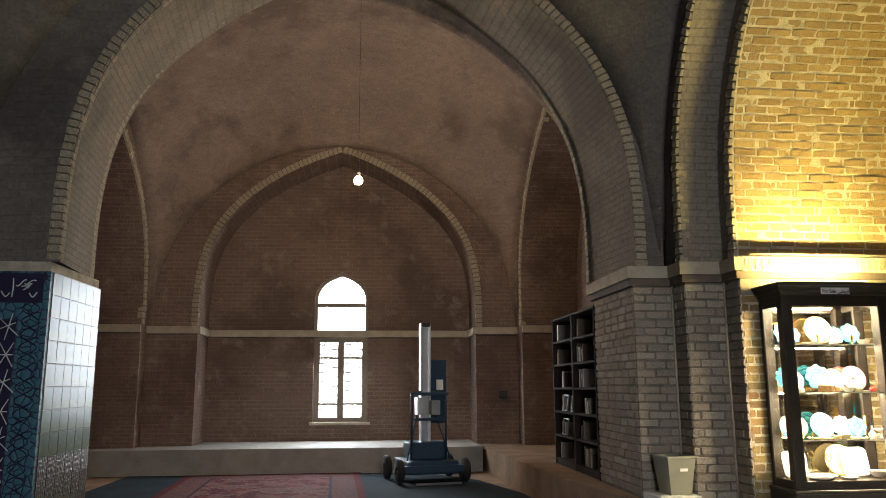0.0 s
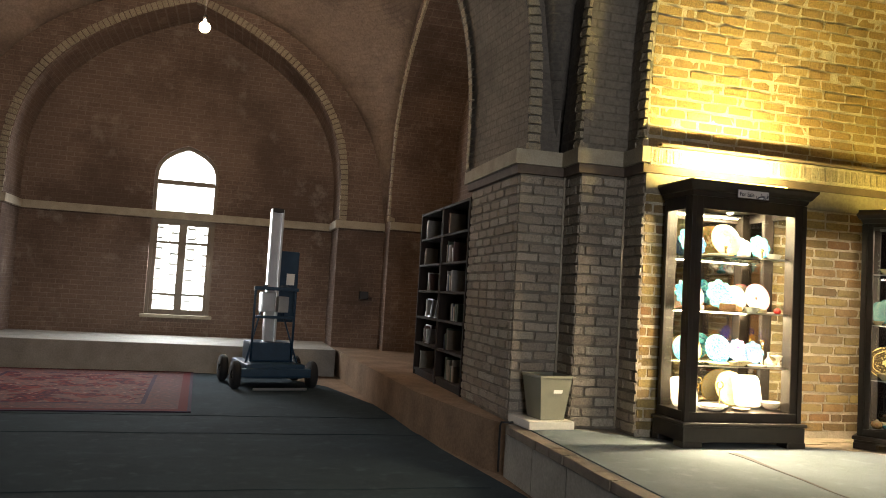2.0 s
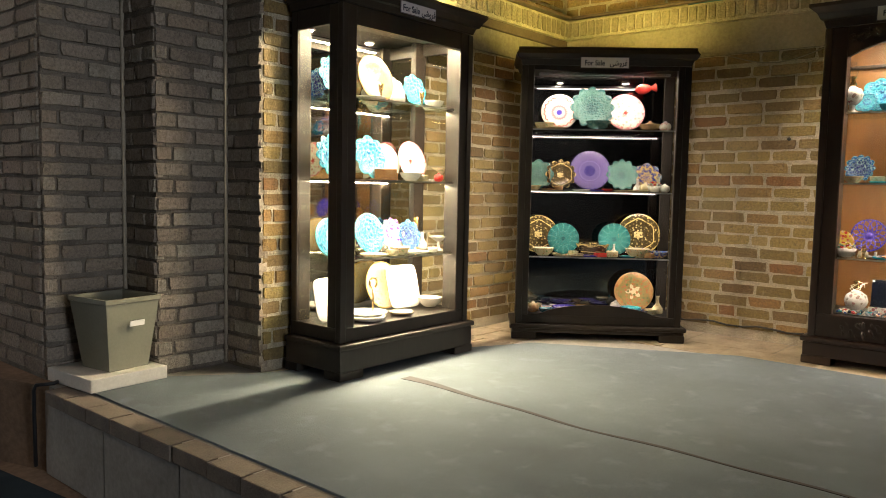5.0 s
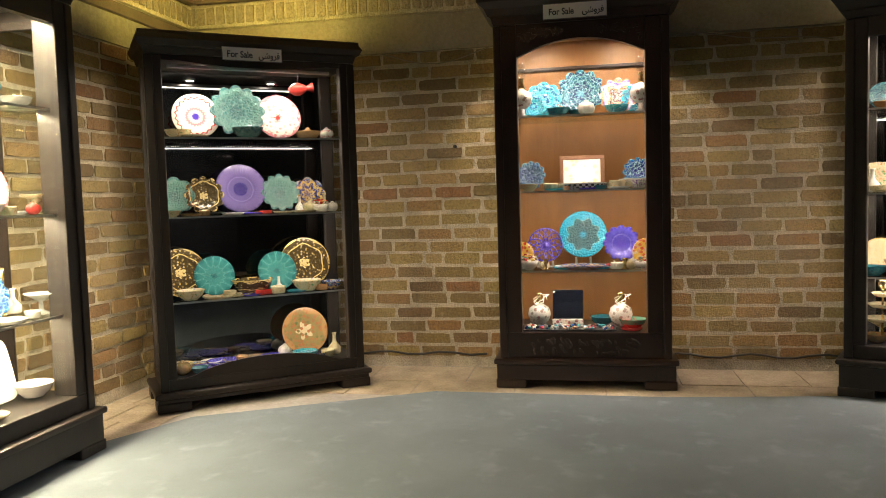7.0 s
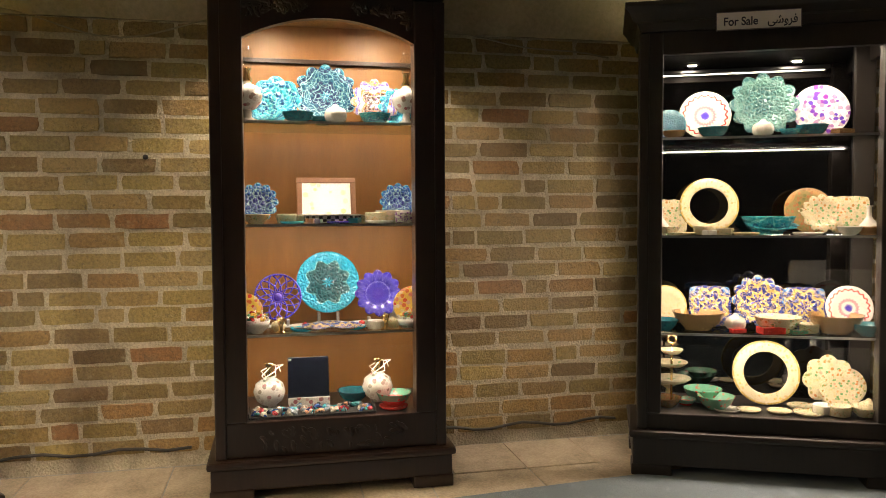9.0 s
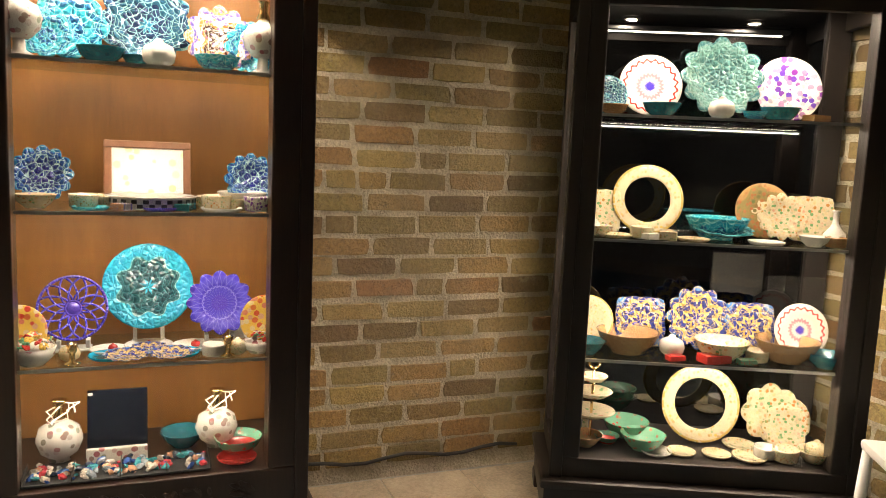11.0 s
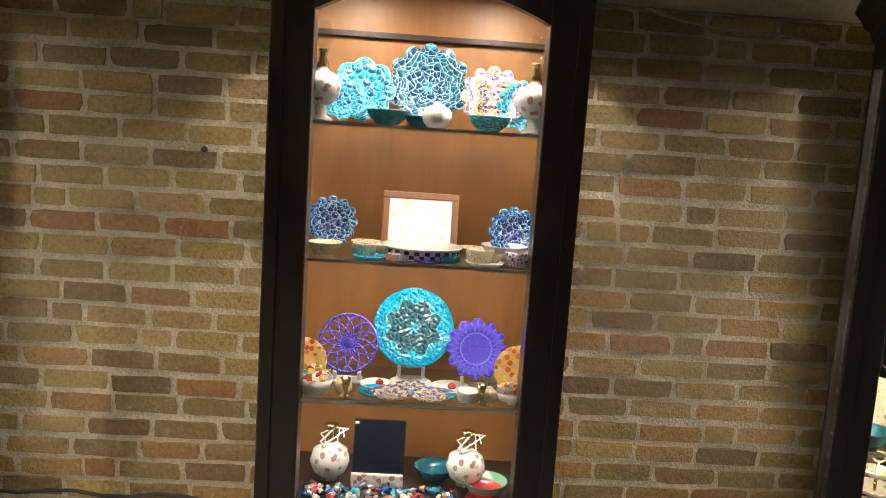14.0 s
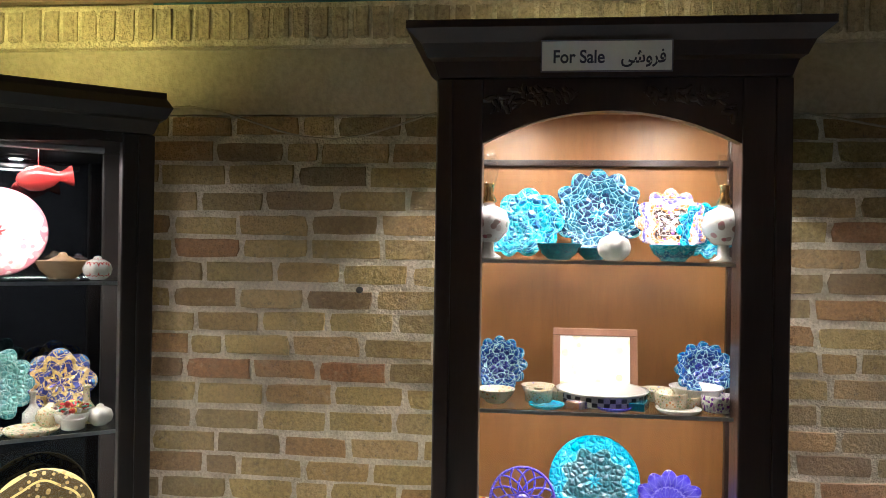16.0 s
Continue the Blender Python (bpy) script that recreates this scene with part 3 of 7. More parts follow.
# ---- display cabinets ----
def cabinet(name, m, w, d, h, glass_z, post, label, wood=M_DARK, side_glass=True, back=M_BACK, arch=0.0, shelves=(), plinth=0.16, crown=0.11, over=0.07, carved=False, apron=0.0, deep=0.0):
    """A tall glazed cabinet. Its front is at local y = 0 facing -y, its back at y = d; x runs along the front."""
    root = thing(name, m, label, "display cabinet", "display cabinets in the niche")
    g0, g1 = glass_z
    hw, pd = w / 2, deep or post * 0.8
    # plinth with bracket feet and a moulded top
    bm = B()
    box(bm, -hw - 0.03, hw + 0.03, -0.03, d, 0.045, plinth, 0.006)
    box(bm, -hw - 0.045, hw + 0.045, -0.045, d, plinth, plinth + 0.03, 0.012)
    part("plinth", bm, wood, root)
    for sx in (-1, 1):
        for y0, y1 in ((-0.035, 0.09), (d - 0.10, d)):
            x0, x1 = sorted((sx * (hw + 0.035), sx * (hw - 0.13)))
            part("foot", box(B(), x0, x1, y0, y1, 0, 0.05, 0.008), wood, root)
    bm = B()
    box(bm, -hw, hw, 0, d, plinth + 0.03, g0 - 0.012, 0.006)
    part("base_panel", bm, wood, root)
    if apron:
        bm = B()
        ax, n = hw - post, 20
        for i in range(n):
            a, b = -ax + 2 * ax * i / n, -ax + 2 * ax * (i + 1) / n
            f = lambda x: g0 - 0.012 + apron * max(0.0, 1 - (x / (0.82 * ax)) ** 2) ** 0.7 + 0.004
            vs = [bm.verts.new(c) for c in ((a, 0.004, g0 - 0.02), (b, 0.004, g0 - 0.02), (b, 0.004, f(b)), (a, 0.004, f(a)), (a, 0.016, g0 - 0.02), (b, 0.016, g0 - 0.02), (b, 0.016, f(b)), (a, 0.016, f(a)))]
            for q in ((0, 1, 2, 3), (7, 6, 5, 4), (3, 2, 6, 7)):
                bm.faces.new([vs[k] for k in q])
        bmesh.ops.remove_doubles(bm, verts=bm.verts, dist=1e-5)
        part("apron", bm, wood, root, "curved wooden apron")
    if carved:
        bm = B()
        rnd = random.Random(5)
        for i in range(46):
            x, z = rnd.uniform(-hw * 0.62, hw * 0.62), rnd.uniform(plinth + 0.05, g0 - 0.05)
            bmesh.ops.create_icosphere(bm, subdivisions=1, radius=rnd.uniform(0.008, 0.016), matrix=pose(x, -0.002, z, 0, rnd.uniform(0, 90), 0) @ Matrix.Diagonal((1.8, 0.5, 0.8, 1)))
        tagged(part("carving", bm, wood, root, "carved foliage relief"), kind="stuff")
    # posts
    for sx in (-1, 1):
        x0, x1 = sorted((sx * hw, sx * (hw - post)))
        part("post", box(box(B(), x0, x1, 0, pd, g0 - 0.012, h - crown, 0.006), sx * hw - 0.012 if sx < 0 else sx * hw - 0.03, sx * hw + 0.03 if sx < 0 else sx * hw + 0.012, -0.008, 0.03, plinth + 0.03, h - crown - 0.004, 0.005), wood, root)
        bx0, bx1 = sorted((sx * hw, sx * (hw - (0.035 if carved else post))))
        bm = box(B(), bx0, bx1, d - 0.05, d, g0 - 0.012, h - crown, 0.005)
        if not side_glass:
            box(bm, sx * hw - (0.02 if sx > 0 else 0), sx * hw + (0.02 if sx < 0 else 0), pd, d - 0.05, g0 - 0.012, h - crown)
        part("back_post", bm, wood, root)
    # frieze over the glass, arched below where the cabinet is
    gx = hw - post
    bm = B()
    n = 18
    zt = h - crown
    for i in range(n):
        a, b = -gx + 2 * gx * i / n, -gx + 2 * gx * (i + 1) / n
        f = lambda x: g1 + arch * (1 - (x / gx) ** 2) if arch else g1
        vs = [bm.verts.new(c) for c in ((a, 0.005, f(a)), (b, 0.005, f(b)), (b, 0.005, zt), (a, 0.005, zt), (a, 0.04, f(a)), (b, 0.04, f(b)), (b, 0.04, zt), (a, 0.04, zt))]
        for q in ((0, 1, 2, 3), (7, 6, 5, 4), (0, 4, 5, 1)):
            bm.faces.new([vs[k] for k in q])
    bmesh.ops.remove_doubles(bm, verts=bm.verts, dist=1e-5)
    bmesh.ops.recalc_face_normals(bm, faces=bm.faces)
    part("frieze", bm, wood, root)
    if arch < 0:
        for sx in (-1, 1):
            part("corner_bracket", prism(B(), [(sx * gx, 0.006), (sx * (gx - 0.06), 0.006), (sx * (gx - 0.06), 0.016), (sx * gx, 0.016)], g1 - 0.012, g1 + 0.01), wood, root)
    if carved:
        for sx in (-1, 1):
            bm = B()
            rnd = random.Random(7 + sx)
            for i in range(40):
                t = rnd.random()
                x = sx * (gx * (0.28 + 0.68 * t))
                z = zt - 0.02 - rnd.uniform(0.01, 0.035 + 0.075 * t ** 3)
                bmesh.ops.create_icosphere(bm, subdivisions=1, radius=rnd.uniform(0.006, 0.013), matrix=pose(x, 0.003, z, 0, rnd.uniform(0, 180), 0) @ Matrix.Diagonal((1.9, 0.6, 0.8, 1)))
            tagged(part("carving", bm, wood, root, "carved acanthus spray"), kind="stuff")
    # side rails
    for sx in (-1, 1):
        x0, x1 = sorted((sx * hw, sx * (hw - 0.03)))
        part("side_rail", box(B(), x0, x1, pd, d - 0.05, g1, zt, 0.004), wood, root)
    # stepped cornice, wider towards the top
    steps = [(0.0, 0.008), (0.30, 0.02), (0.36, 0.035), (0.62, 0.05), (0.85, over), (1.0, over)]
    bm = B()
    prev = None
    for k, e in steps:
        z = zt + k * crown
        ring = [bm.verts.new(c) for c in ((-hw - e, -e, z), (hw + e, -e, z), (hw + e, d, z), (-hw - e, d, z))]
        if prev:
            for i in range(4):
                bm.faces.new((prev[i], prev[(i + 1) % 4], ring[(i + 1) % 4], ring[i]))
        else:
            bm.faces.new(ring[::-1])
        prev = ring
    bm.faces.new(prev)
    part("cornice", bm, wood, root)
    # back panel, floor and ceiling of the case
    part("back_panel", box(B(), -hw + 0.02, hw - 0.02, d - 0.03, d - 0.012, g0 - 0.01, zt), back, root)
    part("case_ceiling", box(B(), -hw + 0.03, hw - 0.03, 0.045, d - 0.03, zt - 0.02, zt - 0.004), back if back is M_ORANGE else wood, root)
    if back is M_ORANGE:
        part("back_rail", box(B(), -hw + 0.03, hw - 0.03, d - 0.05, d - 0.031, g1 - 0.015, g1 + 0.005, 0.003), wood, root)
    # panes
    pane = part("pane", box(B(), -gx + 0.002, gx - 0.002, 0.018, 0.023, g0 - 0.01, g1 + max(arch, 0.0)), M_GLASS, root)
    pane.visible_shadow = False
    if side_glass:
        for sx in (-1, 1):
            p = part("pane", box(B(), sx * (hw - 0.012) - 0.002, sx * (hw - 0.012) + 0.002, pd, d - 0.05, g0 - 0.01, g1), M_GLASS, root)
            p.visible_shadow = False
    for z in shelves:
        s = part("glass_shelf", box(B(), -hw + 0.035, hw - 0.035, 0.05, d - 0.035, z - 0.008, z), M_SHELFGLASS, root, "clear glass shelf")
        s.visible_shadow = False
        part("shelf_edge", box(B(), -hw + 0.035, hw - 0.035, 0.042, 0.05, z - 0.009, z), M_STEEL, s)
    return root


def along(px, py, qx, qy):
    """A cabinet's pose from its front's two floor corners, seen from the front: left, then right."""
    a = math.degrees(math.atan2(qy - py, qx - px))
    return pose((px + qx) / 2, (py + qy) / 2, POD, 0, 0, a)


C1 = along(3.69, 6.47, 4.69, 6.47)
C2 = along(5.27, 6.50, 5.92, 5.64)
C3 = along(5.93, 4.85, 5.93, 3.97)
C4 = along(5.87, 3.14, 5.45, 2.22)
SH1, SH2, SH3, SH4 = (0.605, 1.02, 1.445), (0.545, 0.982, 1.387), (0.63, 1.062, 1.464), (0.592, 1.003, 1.412)
cab1 = cabinet("display_cabinet", C1, 1.0, 0.40, 1.99, (0.275, 1.785), 0.092, "tall black-stained glazed cabinet with glass sides, brightly lit", shelves=SH1, back=M_MIRROR, deep=0.105)
cab2 = cabinet("display_cabinet", C2, 1.06, 0.42, 1.90, (0.17, 1.775), 0.07, "black-stained glazed corner cabinet with curved aprons", shelves=SH2, plinth=0.07, arch=-0.035, apron=0.07, back=M_BACK, over=0.035)
cab3 = cabinet("display_cabinet", C3, 0.88, 0.46, 2.07, (0.31, 1.77), 0.11, "dark carved cabinet with an arched glazed door and orange veneer back", wood=M_MAHOGANY, side_glass=True, back=M_ORANGE, arch=0.085, shelves=SH3, plinth=0.13, crown=0.13, over=0.085, carved=True)
cab4 = cabinet("display_cabinet", C4, 1.0, 0.42, 1.95, (0.27, 1.75), 0.085, "black-stained glazed corner cabinet with dark mirror back", shelves=SH4)


# ---- light in and on the cabinets ----
CREAM, YELLOW = (1.0, 0.80, 0.50), (1.0, 0.76, 0.16)
WARM = (1.0, 0.80, 0.605)
# m, half width, depth, height, shelves, tube under the ceiling, under each shelf, each spotlight, on top
LIT = ((C1, 0.50, 0.40, 1.97, SH1, 22, 26, 20, 95, CREAM, (1.0, 0.79, 0.26)),
       (C2, 0.53, 0.42, 1.88, SH2, 3.2, 5.0, 3.0, 10, WARM, YELLOW),
       (C3, 0.44, 0.46, 2.02, SH3, 0.9, 4.4, 8.5, 1.2, WARM, (1.0, 0.86, 0.5)),
       (C4, 0.5, 0.42, 1.93, SH4, 2.6, 7.0, 4.6, 3.0, WARM, (1.0, 0.86, 0.45)))
SPOT_X = (-0.24, 0.23)


def spot_place(m, h, d, x):
    """Where a round spotlight sits under a cabinet's ceiling; h and d are the cabinet's."""
    return m @ pose(x, 0.125 if m is C3 else d * 0.42, h - (0.162 if m is C3 else 0.136))


def disc_lamp(m, watts, colour):
    d = bpy.data.lights.new("spot_bulb", "AREA")
    d.shape, d.size, d.energy, d.color = "DISK", 0.04, watts, colour
    new("spot_bulb", d).matrix_world = m


for m, hw, d, h, zs, top, each, spot, up, col, upcol in LIT:
    area_lamp("cabinet_lamp", m @ pose(0, 0.075, h - 0.150, 14, 0, 0), hw * 1.5, 0.014, top, col)
    tube_lamp = thing("lamp_batten", m @ pose(0, 0.075, h - 0.144), "slim lamp batten behind a cabinet's frieze", "lamp batten", "lamp battens in the cabinets")
    part("housing", box(B(), -hw * 0.8, hw * 0.8, -0.014, 0.014, 0, 0.016, 0.003), M_STEEL, tube_lamp)
    for z, share in zip(zs, (0.85, 1.35, 0.95)):
        area_lamp("shelf_lamp", m @ pose(0, 0.11, z - 0.014, 8, 0, 0), hw * 1.84, 0.012, each * share, col)
    for x in SPOT_X:
        disc_lamp(spot_place(m, h + (0.05 if m is C3 else 0.02), d, x) @ pose(0, 0, -0.008), spot, col)
    area_lamp("uplight", m @ pose(0, 0.12 if m is C1 else d - 0.12, h + 0.09, 160, 0, 0), hw * 1.6, 0.05, up, upcol)


def strip_light(m, w, y):
    root = thing("strip_light", m, "slim lit lamp strip lying on a cabinet top", "strip light", "strip lights on the cabinets")
    part("housing", box(B(), -w * 0.42, w * 0.42, y - 0.03, y + 0.03, 0, 0.03, 0.004), M_STEEL, root)
    part("diffuser", box(B(), -w * 0.41, w * 0.41, y - 0.02, y + 0.02, 0.03, 0.045, 0.003), G_STRIP, root, "glowing yellow diffuser")


for m, w, d, h in ((C1, 1.0, 0.40, 1.99), (C2, 1.06, 0.42, 1.90), (C3, 0.88, 0.46, 2.07), (C4, 1.0, 0.42, 1.95)):
    strip_light(m @ pose(0, 0, h), w, 0.12 if m is C1 else d - 0.12)
    for x in SPOT_X:
        sp = thing("downlight", spot_place(m, h, d, x), "small round lit spotlight in a cabinet ceiling", "spotlight", "cabinet spotlights")
        part("ring", lathe(B(), [(0.024, 0.004), (0.034, 0.004), (0.034, -0.004), (0.026, -0.006), (0.024, 0.004)], 20), M_STEEL, sp)
        part("lens", lathe(B(), [(0, 0.0), (0.024, 0.0), (0.024, -0.003), (0, -0.003)], 16), G_WARM, sp, "glowing lens")


# ---- signs ----
def text_mesh(body, size):
    c = bpy.data.curves.new("lettering", "FONT")
    c.offset = 0.0009
    c.body, c.size, c.extrude, c.align_x, c.align_y = body, size, 0.0006, "CENTER", "CENTER"
    ob = bpy.data.objects.new("lettering", c)
    scene.collection.objects.link(ob)
    me = bpy.data.meshes.new_from_object(ob.evaluated_get(bpy.context.evaluated_depsgraph_get()))
    bpy.data.objects.remove(ob)
    me.materials.clear()
    me.materials.append(M_INK)
    return me


M_SIGN = plain("pale_sign_card", (0.56, 0.56, 0.64), 0.5, vary=0.06)
M_EDGE = plain("dark_sign_border", (0.10, 0.09, 0.14), 0.5)
LATIN, PERSIAN = text_mesh("For Sale", 0.046), text_mesh("\ufbfd\ufeb7\ufeed\ufeae\ufed3", 0.046)


def sale_sign(m, w=0.31, h=0.050):
    root = thing("sign", m, "small white card sign lettered For Sale in English and Persian", "sign", "sale signs")
    part("card", box(B(), -w / 2, w / 2, -0.004, 0, -h / 2, h / 2, 0.001), M_SIGN, root)
    part("border", box(box(box(box(B(), -w / 2 - 0.003, w / 2 + 0.003, -0.005, 0, h / 2, h / 2 + 0.003), -w / 2 - 0.003, w / 2 + 0.003, -0.005, 0, -h / 2 - 0.003, -h / 2), -w / 2 - 0.003, -w / 2, -0.005, 0, -h / 2, h / 2), w / 2, w / 2 + 0.003, -0.005, 0, -h / 2, h / 2), M_EDGE, root)
    for me, x in ((LATIN, -w * 0.215), (PERSIAN, w * 0.285)):
        ob = new("lettering", me)
        ob.parent = root
        ob.matrix_basis = pose(x, -0.0052, -0.004, 90, 0, 0) @ Matrix.Diagonal((0.86, 1, 1, 1))


sale_sign(C1 @ pose(-0.02, -0.052, 1.915), 0.27, 0.058)
sale_sign(C2 @ pose(-0.02, -0.052, 1.80), 0.30, 0.064)
sale_sign(C3 @ pose(-0.02, -0.060, 1.980), 0.32, 0.074)
sale_sign(C4 @ pose(-0.06, -0.052, 1.855), 0.31, 0.066)


# ---- pottery ----
def glaze(name, bands, petals=12, swing=0.08, spots=None, spot_scale=6.0, spot_size=0.25, lines=None, lace=0.0, rough=0.18, coat=0.3, fine=0.0, fine_to=2.0):
    """Painted glaze: rings of colour that swing with the angle, spots and fine outlines, in the dish's own space."""
    m, nt, b = mat(name, rough, 0, 0.5)
    t = nt.nodes.new("ShaderNodeTexCoord").outputs["Object"]
    s = nt.nodes.new("ShaderNodeSeparateXYZ")
    nt.links.new(t, s.inputs[0])

    def calc(op, a, b_=0.0):
        n = nt.nodes.new("ShaderNodeMath")
        n.operation = op
        for i, v in enumerate((a, b_)):
            if isinstance(v, (int, float)):
                n.inputs[i].default_value = v
            else:
                nt.links.new(v, n.inputs[i])
        return n.outputs[0]

    x, y = s.outputs[0], s.outputs[1]
    r = calc("SQRT", calc("ADD", calc("MULTIPLY", x, x), calc("MULTIPLY", y, y)))
    a = calc("ARCTAN2", y, x)
    f = calc("ADD", r, calc("MULTIPLY", calc("COSINE", calc("MULTIPLY", a, float(petals))), swing))
    rr = nt.nodes.new("ShaderNodeValToRGB")
    rr.color_ramp.interpolation = "CONSTANT"
    e = rr.color_ramp.elements
    while len(e) > len(bands):
        e.remove(e[-1])
    while len(e) < len(bands):
        e.new(0.5)
    for el, (p, c) in zip(e, bands):
        el.position, el.color = p, (*c, 1)
    nt.links.new(f, rr.inputs[0])
    c = rr.outputs[0]
    vor = nt.nodes.new("ShaderNodeTexVoronoi")
    vor.inputs["Scale"].default_value = spot_scale
    nt.links.new(t, vor.inputs["Vector"])
    if spots:
        tone = ramp(nt, vor.outputs["Color"], [(i / max(1, len(spots) - 1), q) for i, q in enumerate(spots)])
        hit = calc("LESS_THAN", vor.outputs["Distance"], spot_size * 1.55)
        c = mix(nt, hit, c, tone)
    if lines and lace:
        half = calc("MULTIPLY", a, petals / 2)
        for sign in (1, -1):
            wave = calc("ABSOLUTE", calc("SINE", calc("ADD", half, calc("MULTIPLY", r, sign * lace))))
            c = mix(nt, calc("LESS_THAN", wave, 0.10), c, lines)
        ring = calc("ABSOLUTE", calc("SUBTRACT", f, 0.5))
        c = mix(nt, calc("LESS_THAN", ring, 0.018), c, lines)
    if fine:
        g = calc("ADD", r, calc("MULTIPLY", calc("ABSOLUTE", calc("COSINE", calc("MULTIPLY", a, petals / 2))), 0.12))
        inside = calc("LESS_THAN", f, fine_to)
        c = mix(nt, calc("MULTIPLY", inside, calc("LESS_THAN", calc("ABSOLUTE", calc("SINE", calc("MULTIPLY", g, 15.0))), 0.15)), c, lines)
        v3 = nt.nodes.new("ShaderNodeTexVoronoi")
        v3.feature = "DISTANCE_TO_EDGE"
        v3.inputs["Scale"].default_value = fine
        nt.links.new(t, v3.inputs["Vector"])
        c = mix(nt, calc("MULTIPLY", inside, calc("LESS_THAN", v3.outputs["Distance"], 0.032)), c, lines)
        bump(nt, b, v3.outputs["Distance"], 0.35, 0.06)
    elif lines and not lace:
        v2 = nt.nodes.new("ShaderNodeTexVoronoi")
        v2.feature = "DISTANCE_TO_EDGE"
        v2.inputs["Scale"].default_value = spot_scale * 1.4
        nt.links.new(t, v2.inputs["Vector"])
        c = mix(nt, calc("LESS_THAN", v2.outputs["Distance"], 0.06), c, lines)
        bump(nt, b, v2.outputs["Distance"], 0.25, 0.05)
    nt.links.new(c, b.inputs["Base Color"])
    b.inputs["Coat Weight"].default_value = coat
    return m


